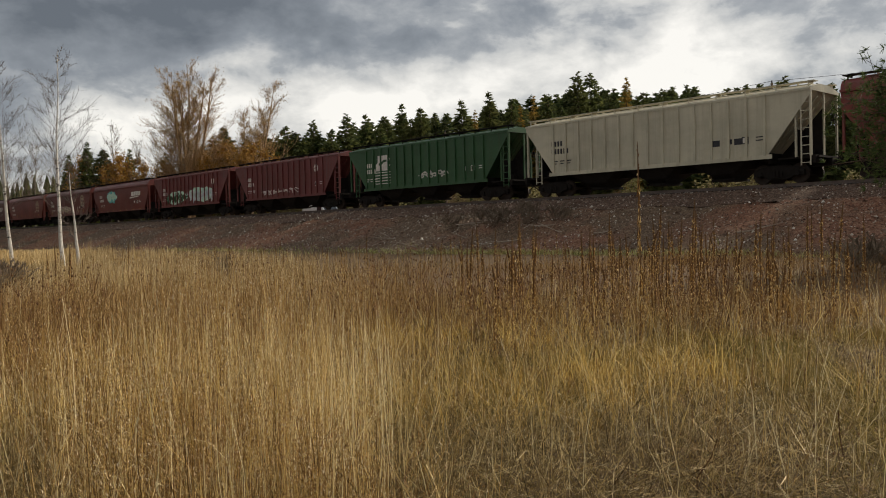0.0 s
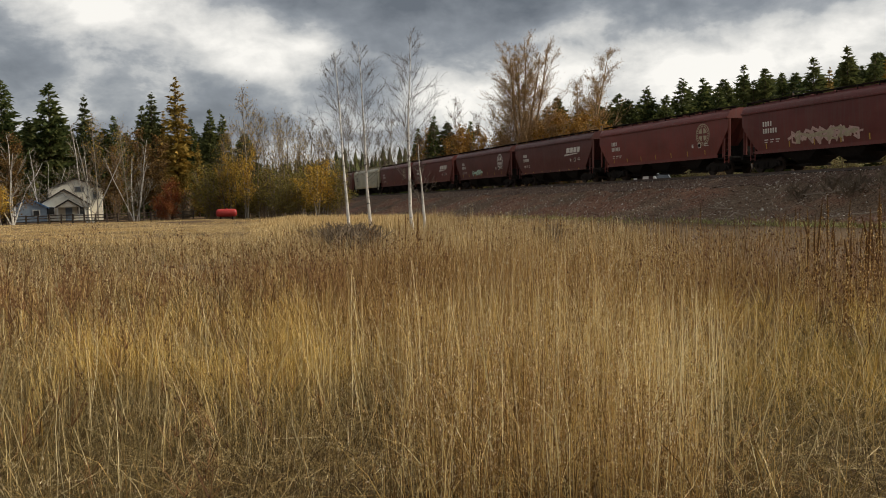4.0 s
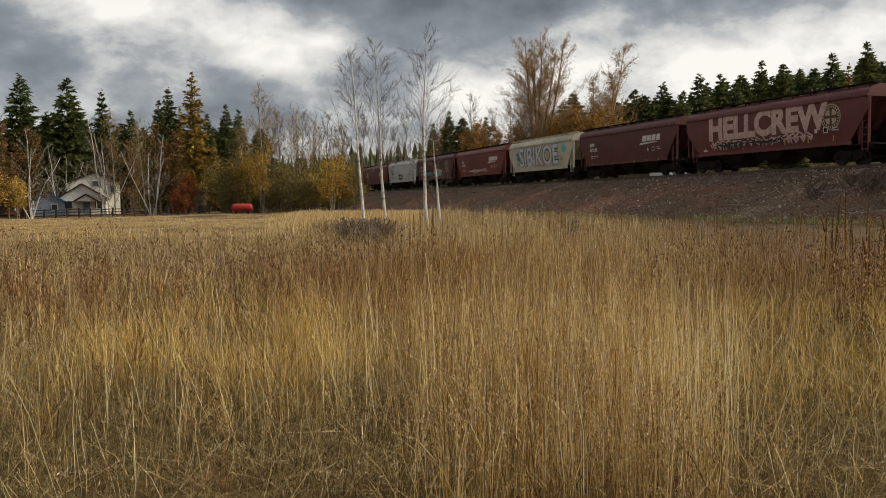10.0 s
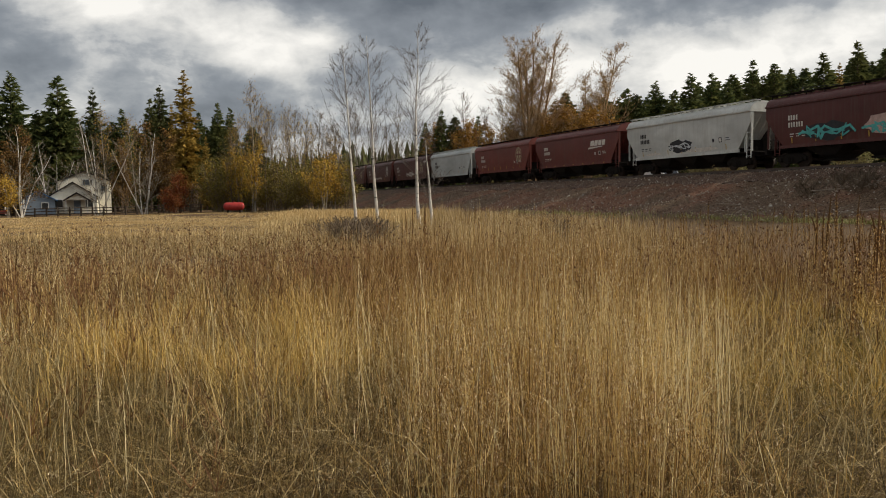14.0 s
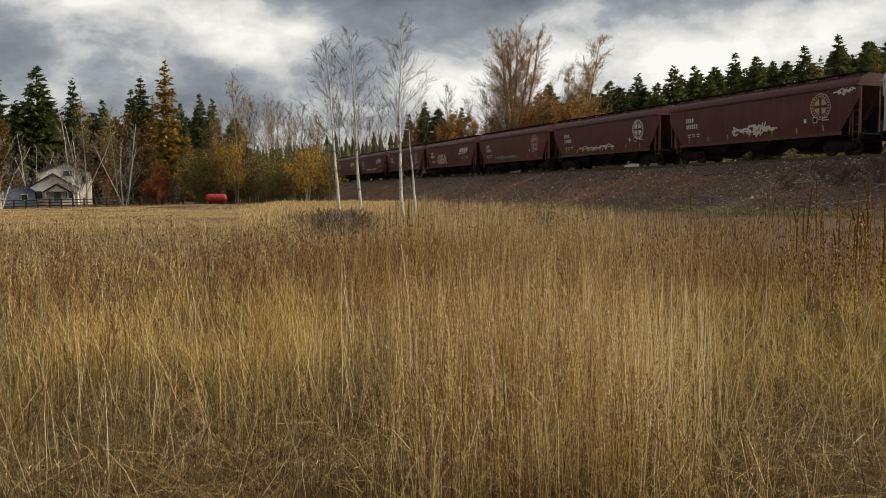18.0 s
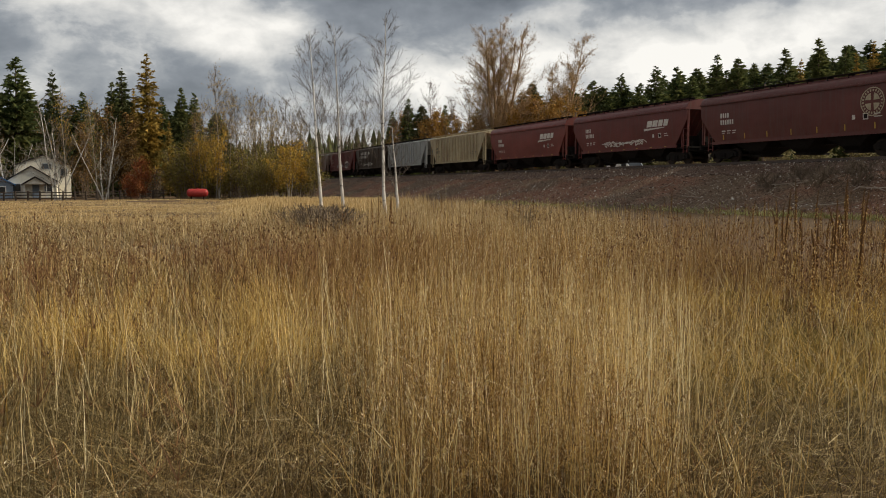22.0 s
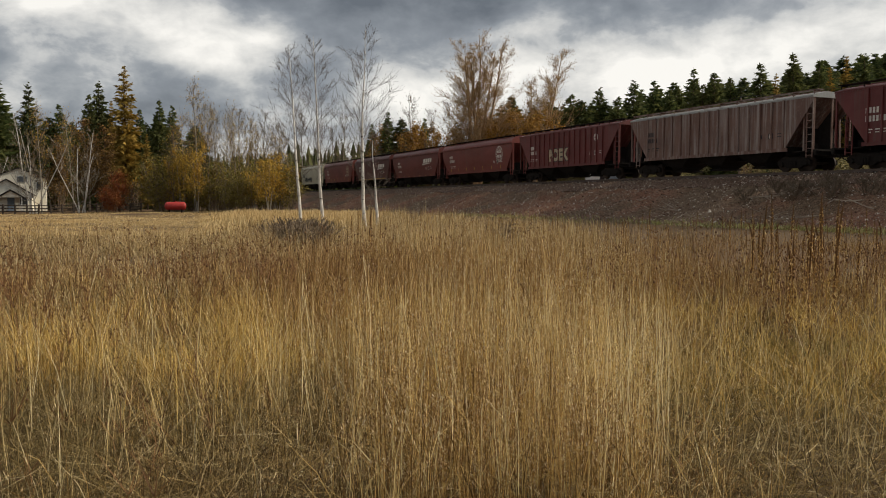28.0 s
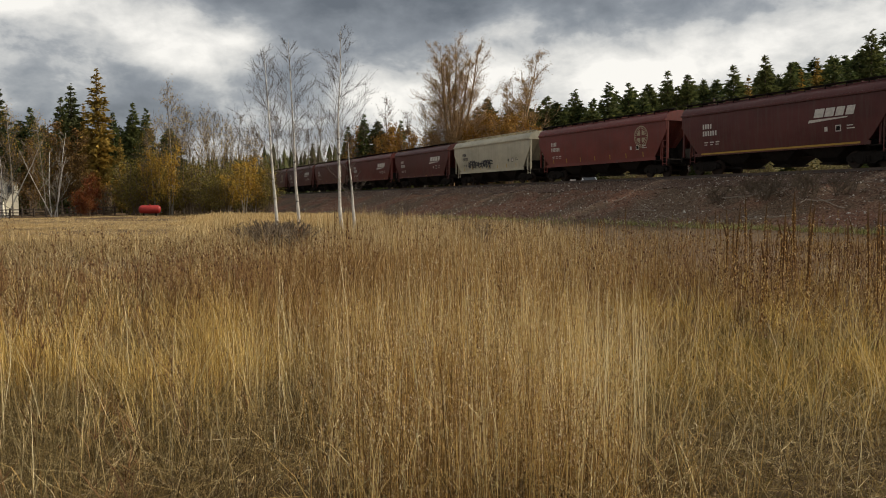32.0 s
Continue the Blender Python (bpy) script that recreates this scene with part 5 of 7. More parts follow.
def add_marks(car, kind, marks, half, rng, pale):
    def put(name, me, mat, label=""):
        me.materials.clear()
        me.materials.append(MAT[mat])
        part(name, me, None, car, label)

    def fm(p, lift=0.012):
        return flat_mark(kind, p, lift)

    left = -half + 2.3
    dark = pale
    ink = "blackmark" if dark else "whitemark"
    names = marks.split()
    for x, z, w, h in stencil_bars(left, 2.85, 4, 6) if "hell" not in marks else [(left, 1.5, 0.4, 0.1)]:
        part("stencil_mark", cached(("mark", kind, z, w, h), lambda: fm(bar(0, z, w, h))), MAT[ink], car, at=pose(x, 0, 0))
    small = bar(half - 3.6, 1.95, 0.34, 0.34) + bar(half - 4.3, 2.0, 0.20, 0.24) + bar(half - 2.9, 2.05, 0.5, 0.05) + bar(half - 2.9, 2.2, 0.4, 0.05)
    put("stencil_box", fm(small), ink)
    put("stencil_box_centre", fm(bar(half - 3.55, 2.0, 0.24, 0.24), 0.018), "whitemark" if dark else "under")
    if kind == "round":
        step = (2 * half - 5.4) / 6
        for i in range(7):
            put("reflector", cached(("refl", kind, "logo" in names, round(half, 2), i), lambda: fm(bar(-half + 2.5 + i * step, 1.25, 0.22, 0.06), 0.05) if "logo" in names else fm(bar(-half + 2.5 + i * step, 1.44, 0.08, 0.34), 0.012)), "yellowmark")
        if "yellow" in names:
            put("yellow_stripe", fm(bar(-half + 2.1, 1.24, 2 * half - 4.2, 0.10), 0.052), "yellowmark", "yellow reflective stripe along the sill")
    for m in names:
        if m == "logo":
            put("slanting_logo", fm(italic_logo(half - 5.0, 2.78)), "whitemark", "white slanting wordmark over an underline")
        elif m in ("emblem", "emblemw"):
            x, z, r = half - 3.0, 2.86, 0.76
            mm = "creammark" if m == "emblem" else "whitemark"
            put("emblem_ring", fm(ring_pieces(x, z, r * 0.92, r)), mm, "thin outer ring of the emblem")
            put("emblem_band", fm(ring_pieces(x, z, r * 0.70, r * 0.86, 44)[::2]), mm, "ring of unreadable marks")
            put("emblem_cross", fm(quarter_pieces(x, z, r * 0.62)), mm, "emblem quarters round a cross")
        elif m == "shield":
            put("emblem", fm([disc(half - 3.4, 3.35, 0.30)]), "whitemark", "small round white shield")
            put("emblem_cross", fm(bar(half - 3.45, 3.15, 0.10, 0.40) + bar(half - 3.6, 3.30, 0.40, 0.10), 0.02), "redmark")
        elif m == "greenlogo":
            x, z = -half + 3.6, 2.55
            put("block_logo", fm([[(x, z), (x + 1.35, z), (x + 1.6, z + 0.35), (x + 1.45, z + 0.55), (x + 1.6, z + 0.8), (x + 1.35, z + 1.1), (x + 0.2, z + 1.1), (x + 0.2, z + 0.65), (x + 0.0, z + 0.45)]]), "whitemark", "white block-shaped logo")
            put("logo_gap", fm([[(x + 0.35, z + 0.40), (x + 0.6, z + 0.40), (x + 0.95, z + 0.62), (x + 1.25, z + 0.62), (x + 1.25, z + 0.78), (x + 0.85, z + 0.78), (x + 0.55, z + 0.58), (x + 0.35, z + 0.58)]], 0.02), "green")
            put("logo_lines", fm(sum((bar(x - 0.1, 1.6 + i * 0.2, 1.75, 0.06) for i in range(5)), [])), "whitemark")
            put("spray_tag", fm(scrawl(rng, 0.0, 1.7, 2.6, 0.55, 6)), "whitemark", "white scribbled tag")
        elif m == "mk832":
            put("tare_boxes", fm(bar(half - 5.2, 1.95, 0.45, 0.3) + bar(half - 4.0, 1.95, 0.5, 0.3)), "blackmark")
        elif m == "hell":
            for lift, bold, mat in ((0.014, 0.05, "pinkmark"),):
                put("graffiti_letters", lettering(kind, "HELLCREW", -half + 3.0, 2.15, 11.2, 1.75, lift, bold), mat, "huge pale block letters")
            put("graffiti_haze", fm(scrawl(rng, -half + 3.3, 1.5, 9.6, 0.7, 16)), "pinkmark")
            put("graffiti_shadow", fm(scrawl(rng, -half + 4.0, 1.5, 6.5, 0.6, 12), 0.02), "blackmark")
        elif m == "sib":
            put("graffiti_patch", fm(blot(rng, -half + 2.7, 1.55, 9.6, 2.1, 40)), "creammark")
            put("graffiti_outline", lettering(kind, "SIBIKOE", -half + 3.0, 1.62, 9.3, 2.05, 0.022, 0.055), "blackmark", "black outline of bubble letters")
            put("graffiti_letters", lettering(kind, "SIBIKOE", -half + 3.08, 1.66, 9.2, 1.97, 0.032, 0.02), "bluemark", "silver-blue bubble letters")
            put("teal_stroke", fm(bar(-half + 2.5, 2.2, 0.7, 1.1, 0.1) + bar(half - 4.2, 1.5, 0.55, 2.1, -0.15) + blot(rng, half - 2.6, 2.7, 1.0, 0.8)), "tealmark")
        elif m == "gea":
            put("graffiti_outline", lettering(kind, "GEA", -half + 4.6, 1.50, 3.6, 1.35, 0.016, 0.12), "blackmark")
            put("graffiti_letters", lettering(kind, "GEA", -half + 4.68, 1.55, 3.45, 1.25, 0.026, 0.08), "creammark", "cream bubble letters")
        elif m == "roek":
            put("graffiti_outline", lettering(kind, "ROEK", -half + 5.6, 1.62, 3.5, 1.2, 0.016, 0.10), "blackmark")
            put("graffiti_letters", lettering(kind, "ROEK", -half + 5.66, 1.68, 3.4, 1.08, 0.026, 0.06), "creammark", "pale block letters with dark edges")
        elif m in ("mint", "teal"):
            x = -half + (4.6 if m == "mint" else 6.0)
            w, z, h = (3.0, 2.15, 1.5) if m == "mint" else (3.1, 1.45, 1.0)
            put("graffiti_patch", fm(blot(rng, x, z, w, h, 34)), "tealmark" if m == "mint" else "blackmark")
            if m == "mint":
                put("paint_bubbles", fm(blot(rng, x + 0.35, z + 0.25, 1.0, 1.05) + blot(rng, x + 1.5, z + 0.35, 0.95, 1.0) + blot(rng, x + 2.3, z + 0.45, 0.9, 0.5), 0.018), "mintmark", "pale bubbles of spray paint")
            put("graffiti_letters", fm(scrawl(rng, x + 0.2, z + 0.2, w - 0.4, h - 0.4, 4), 0.022), "mintmark" if m == "mint" else "bluemark", "fat mint-green tag strokes")
            if m == "teal":
                put("paint_splashes", fm(blot(rng, x + 1.8, 1.42, 4.2, 0.3) + blot(rng, x - 3.2, 1.42, 2.4, 0.22)), "whitemark")
        elif m == "pinktag":
            put("graffiti_patch", fm(scrawl(rng, -half + 4.8, 1.42, 5.0, 1.15, 9)), "pinkmark")
            put("graffiti_letters", fm(scrawl(rng, -half + 5.0, 1.5, 4.6, 0.95, 6), 0.022), "creammark", "cream tag strokes")
        elif m == "tealpair":
            put("graffiti_shadow", fm(blot(rng, -half + 3.4, 1.45, 3.9, 1.1, 24)), "blackmark")
            put("graffiti_letters", fm(scrawl(rng, -half + 3.5, 1.5, 3.6, 0.95, 5), 0.022), "tealmark", "teal tag strokes")
            put("second_patch", fm(blot(rng, -half + 8.0, 1.45, 4.2, 1.3, 24)), "pinkmark")
            put("second_letters", fm(scrawl(rng, -half + 8.3, 1.5, 3.6, 0.8, 5), 0.022), "tealmark")
        elif m in ("mural1", "mural2"):
            if m == "mural1":
                put("graffiti_patch", fm(blot(rng, -half + 3.3, 1.36, 5.0, 1.45, 30) + blot(rng, -half + 8.3, 1.4, 5.6, 1.6, 30)), "mintmark")
                put("graffiti_shadow", fm(scrawl(rng, -half + 3.6, 1.45, 4.4, 1.2, 8), 0.022), "green")
                put("graffiti_letters", fm(scrawl(rng, -half + 8.5, 1.45, 5.2, 1.35, 7), 0.022), "bluemark", "pale blue mural strokes")
            else:
                put("graffiti_letters", fm(scrawl(rng, -half + 6.0, 1.45, 4.0, 0.95, 7)), "bluemark", "pale tag strokes")
                put("graffiti_patch", fm(blot(rng, -half + 10.3, 1.42, 3.6, 1.25, 24)), "whitemark")
                put("graffiti_shadow", fm(scrawl(rng, -half + 10.5, 1.5, 3.1, 1.0, 4), 0.022), "blackmark")
        elif m == "bnbrown":
            put("name_blocks", fm(sum((bar(-half + 3.1 + i * 0.52, 3.35, 0.38, 0.42) for i in range(10)), []) + sum((bar(-half + 3.1 + i * 0.52, 2.80, 0.38, 0.42) for i in range(8)), [])), "whitemark", "two rows of white name blocks")
        elif m == "outline":
            put("graffiti_letters", fm(scrawl(rng, -half + 7.3, 1.45, 3.6, 0.9, 6)), "whitemark", "white outline tag")
            put("corner_tag", fm(scrawl(rng, half - 1.9, 3.3, 1.2, 0.5, 4)), "whitemark")
        elif m in ("tagw", "tagw2", "tagg", "bluetag", "blacktag"):
            mat = {"tagg": "mintmark", "bluetag": "tealmark", "blacktag": "blackmark"}.get(m, "whitemark")
            x, w, h = {"tagg": (5.6, 3.0, 0.7), "bluetag": (4.8, 5.0, 0.35), "blacktag": (3.6, 4.8, 0.95), "tagw2": (4.4, 5.2, 0.7)}.get(m, (5.0, 5.5, 0.5))
            put("spray_tag", fm(scrawl(rng, -half + x, 1.5, w, h, 9)), mat, "scribbled spray tag")


def make_train():
    rz = -90 + math.degrees(PSI)
    wheel, frame_me, bolster = wheelset_mesh(), side_frame_mesh(), bolster_mesh()
    moving, wheels = [], []
    for i, (kind, paint, marks, label) in enumerate(CARS):
        rng = random.Random(100 + i)
        e0, e1 = JOINTS[i], JOINTS[i + 1]
        half = round(((e1 - e0) / 2 - 0.42) / 0.15) * 0.15
        mid = (e0 + e1) / 2
        car = thing("hopper_car", Matrix.Identity(4), label, "freight car", "hopper cars of the train")
        k = (kind, half)
        pm = MAT[paint]
        part("body", cached(("hull",) + k, lambda: hull_mesh(half, kind)), pm, car)
        roof = part("roof", cached(("roof",) + k, lambda: roof_mesh(half, kind)), MAT["silver"] if paint == "weathered" else pm, car)
        part("hatch_cover", cached(("hatch", half), lambda: hatch_mesh(half)), pm, roof)
        part("running_board", cached(("walk", half), lambda: walk_mesh(half)), pm if paint in ("cream", "white", "grey", "weathered", "tan") else MAT["under"], roof, "roof walkway grating on brackets")
        part("side_sill", cached(("sill",) + k, lambda: sill_mesh(half, kind)), pm, car)
        for b in (-1, 0, 1):
            part("discharge_bay", cached(("bay", kind), lambda: bay_mesh(kind)), MAT["under"], car, "dark discharge hopper", at=pose(b * (half - 2.0) * 0.56, 0, 0))
        part("centre_sill", cached(("csill", half), lambda: Shape().box((0, 0, 0.98), (2 * half, 0.40, 0.30)).mesh("centre_sill", MAT["under"])), None, car)
        for turn in (0, 180):
            at = pose(0, 0, 0, 0, 0, turn)
            part("end_platform", cached(("plat", half), lambda: platform_mesh(half)), MAT["under"], car, at=at)
            part("end_slope", cached(("slope",) + k, lambda: end_slope_mesh(half, kind)), pm, car, "sloping end sheet in shade", at=at)
            part("end_post", cached(("post",) + k, lambda: slope_brace_mesh(kind, half)), pm, car, at=at)
            part("end_bulkhead", cached(("bulk",) + k, lambda: bulkhead_mesh(kind, half)), MAT["under"], car, at=at)
            side = 1 if turn == 0 else -1
            part("ladder", cached(("lad", half, 1), lambda: ladder_mesh(half - 0.55, -1.47, 0.75, EAVE - 0.05, False)), pm, car, at=at)
            part("ladder", cached(("lad", half, 2), lambda: ladder_mesh(half - 1.25, 1.45, 0.75, 2.6, False)), pm, car, at=at)
            part("coupler", cached(("coup", half), lambda: coupler_mesh(half)), None, car, at=at)
            truck = part("truck", bolster, None, car, at=pose(side * (half - 2.05), 0, 0))
            for y in (-0.98, 0.98):
                part("side_frame", frame_me, None, truck, at=pose(0, y, 0, 0, 0, 0 if y < 0 else 180))
            for x in (-0.89, 0.89):
                w = part("wheelset", wheel, None, truck)
                w.matrix_parent_inverse = Matrix.Translation((x, 0, 0.457))
                wheels.append(w)
        part("brake_wheel", cached(("brake", half), lambda: brake_wheel_mesh(half)), None, car)
        if kind == "ribbed":
            rib = cached(("rib",), lambda: Shape().box((0, -1.545, (SILL + EAVE) / 2), (0.11, 0.09, EAVE - SILL - 0.04)).mesh("rib", None))
            n = 15
            for j in range(n):
                x = -half + 2.45 + (2 * half - 4.9) * j / (n - 1)
                part("rib", rib, pm, car, at=pose(x, 0, 0))
                if j % 2 == 0:
                    part("rib", rib, pm, car, at=pose(x, 3.09, 0))
        add_marks(car, kind, marks, half, rng, paint in ("cream", "white", "grey", "tan", "silver", "weathered"))
        moving.append((car, mid))
    return moving, wheels, rz


def motions():
    """The train rolls towards the right at a steady speed; its wheels turn."""
    for car, mid in TRAIN[0]:
        rows = []
        for t in (0, 8, 16, 24, 32):
            x, y = on_track(mid - SPEED * t, TRACK_P)
            rows.append((t, pose(x, y, RAIL_Z, 0, 0, TRAIN[2])))
        walk(car, rows)
    first, *rest = TRAIN[1]
    step = math.degrees(SPEED / 0.457) / FPS
    walk(first, [(k / FPS, pose(0, 0, 0, 0, (k * step) % 360, 0)) for k in range(32 * FPS + 1)])
    for w in rest:
        keys = w.animation_data_create()
        w.rotation_mode = "QUATERNION"
        keys.action = first.animation_data.action
        keys.action_slot = first.animation_data.action_slot


# ---- trees ----
def bark(name, stops, band=None):
    m, nt, b = material(name, 0.85, 0, 0.15)
    co = coords(nt)
    n = noise_tex(nt, scaled(nt, co, (6, 6, 1.3)), 1.0, 5, 0.6)
    c = ramp(nt, n, stops)
    if band:
        k = noise_tex(nt, scaled(nt, co, (3, 3, 9)), 1.0, 4, 0.7)
        c = mix_col(nt, ramp(nt, k, [(0.56, (0, 0, 0)), (0.64, (1, 1, 1))]), c, band)
    nt.links.new(c, b.inputs["Base Color"])
    add_bump(nt, b, n, 0.5, 0.02)
    return m


MAT["birch_bark"] = bark("white_birch_bark", [(0.3, (0.42, 0.39, 0.34)), (0.7, (0.74, 0.71, 0.65))], (0.06, 0.05, 0.045))
MAT["twig"] = bark("brown_twig_bark", [(0.3, (0.095, 0.072, 0.050)), (0.7, (0.21, 0.160, 0.112))])
MAT["cotton_twig"] = bark("warm_brown_twig_bark", [(0.3, (0.25, 0.165, 0.088)), (0.7, (0.44, 0.30, 0.165))])
MAT["birch_twig"] = bark("dark_birch_twigs", [(0.3, (0.075, 0.060, 0.050)), (0.7, (0.17, 0.140, 0.118))])
MAT["pale_twig"] = bark("pale_aspen_bark", [(0.3, (0.18, 0.16, 0.125)), (0.7, (0.36, 0.32, 0.26))], (0.09, 0.08, 0.06))
MAT["brown_bark"] = bark("brown_conifer_bark", [(0.3, (0.055, 0.038, 0.028)), (0.7, (0.13, 0.09, 0.065))])
MAT["needles"] = blades("dark_fir_needles", [(0.0, (0.034, 0.052, 0.018)), (0.5, (0.078, 0.102, 0.034)), (1.0, (0.17, 0.175, 0.055))], (0.13, 0.125, 0.042), 0.12, 0.4, 0.38)
MAT["olive_needles"] = blades("olive_pine_needles", [(0.0, (0.03, 0.045, 0.016)), (0.5, (0.055, 0.075, 0.026)), (1.0, (0.10, 0.11, 0.04))], (0.09, 0.08, 0.03), 0.2, 0.4, 0.15)
MAT["pine_needles"] = blades("mossy_pine_needles", [(0.0, (0.030, 0.050, 0.015)), (0.5, (0.065, 0.10, 0.028)), (1.0, (0.13, 0.155, 0.05))], (0.07, 0.10, 0.03), 0.5, 0.4, 0.3)
MAT["larch"] = blades("golden_larch_needles", [(0.0, (0.16, 0.110, 0.022)), (0.5, (0.29, 0.185, 0.036)), (1.0, (0.46, 0.30, 0.065))], (0.17, 0.14, 0.04), 0.25, 0.4, 0.3)
MAT["gold_leaf"] = blades("yellow_autumn_leaves", [(0.0, (0.30, 0.18, 0.028)), (0.5, (0.48, 0.31, 0.045)), (1.0, (0.64, 0.46, 0.10))], (0.30, 0.14, 0.02), 0.35, 0.4, 0.3)
MAT["orange_leaf"] = blades("orange_autumn_leaves", [(0.0, (0.18, 0.085, 0.020)), (0.5, (0.32, 0.165, 0.035)), (1.0, (0.44, 0.26, 0.06))], (0.20, 0.12, 0.03), 0.35, 0.4, 0.3)
MAT["red_leaf"] = blades("red_autumn_leaves", [(0.0, (0.13, 0.028, 0.018)), (0.5, (0.25, 0.065, 0.03)), (1.0, (0.36, 0.14, 0.04))], (0.24, 0.11, 0.025), 0.6, 0.6, 0.25)
MAT["brown_leaf"] = blades("brown_autumn_leaves", [(0.0, (0.085, 0.045, 0.018)), (0.5, (0.15, 0.085, 0.028)), (1.0, (0.26, 0.15, 0.04))], (0.11, 0.075, 0.03), 0.35, 0.4, 0.2)
MAT["rusty_leaf"] = blades("rusty_gold_leaves", [(0.0, (0.22, 0.115, 0.030)), (0.5, (0.36, 0.205, 0.055)), (1.0, (0.50, 0.31, 0.09))], (0.24, 0.165, 0.07), 0.35, 0.4, 0.3)
MAT["dry_leaf"] = blades("tan_dry_leaves", [(0.0, (0.13, 0.105, 0.04)), (0.5, (0.25, 0.21, 0.09)), (1.0, (0.42, 0.37, 0.19))], (0.15, 0.17, 0.06), 0.2, 0.5, 0.3)
MAT["olive_leaf"] = blades("olive_autumn_leaves", [(0.0, (0.08, 0.075, 0.02)), (0.5, (0.17, 0.14, 0.035)), (1.0, (0.30, 0.24, 0.06))], (0.22, 0.15, 0.03), 0.35, 0.4, 0.25)


def tubes_mesh(name, segs, mat, sides=4):
    """Many tapered limbs: arrays of start, end and the two radii."""
    A = np.array([s[0] for s in segs]); B = np.array([s[1] for s in segs])
    ra = np.array([s[2] for s in segs]); rb = np.array([s[3] for s in segs])
    D = B - A
    D /= np.maximum(np.linalg.norm(D, axis=1, keepdims=True), 1e-6)
    ref = np.where(np.abs(D[:, 2:3]) > 0.9, np.array([[1.0, 0, 0]]), np.array([[0, 0, 1.0]]))
    U = np.cross(D, ref); U /= np.linalg.norm(U, axis=1, keepdims=True)
    W = np.cross(D, U)
    n = len(segs)
    V = np.zeros((n, 2 * sides, 3))
    for i in range(sides):
        a = math.tau * i / sides
        o = U * math.cos(a) + W * math.sin(a)
        V[:, i] = A + o * ra[:, None]
        V[:, sides + i] = B + o * rb[:, None]
    q = np.array([(i, (i + 1) % sides, sides + (i + 1) % sides, sides + i) for i in range(sides)])
    F = (q[None] + (np.arange(n) * 2 * sides)[:, None, None]).reshape(-1, 4)
    return raw_mesh(name, V.reshape(-1, 3), F, mat, True)


def stem_mesh(segs, mat):
    """Stems of fourteen lengths each, in unbroken skins."""
    s = Shape()
    for i in range(0, len(segs), 14):
        run = segs[i:i + 14]
        line = [(g[0], g[2]) for g in run] + [(run[-1][1], run[-1][3])]
        s.loft([[(c[0] + math.cos(k * math.tau / 8) * r, c[1] + math.sin(k * math.tau / 8) * r, c[2]) for k in range(8)] for c, r in line])
    return s.mesh("trunk", mat, True)


def leaf_mesh(name, pts, size, rng, mat, droop=0.0):
    """Small four-cornered leaves or leaf clumps of random turn at the points."""
    P = np.asarray(pts)
    n = len(P)
    a = rng.normal(0, 1, (n, 3)); a /= np.linalg.norm(a, axis=1, keepdims=True)
    b = np.cross(a, rng.normal(0, 1, (n, 3))); b /= np.linalg.norm(b, axis=1, keepdims=True)
    s = rng.uniform(0.6, 1.3, (n, 1)) * size
    V = np.stack([P - a * s * 0.5, P + b * s * 0.32, P + a * s * 0.6, P - b * s * 0.32], 1)
    F = np.arange(n * 4).reshape(-1, 4)
    return raw_mesh(name, V.reshape(-1, 3), F, mat)


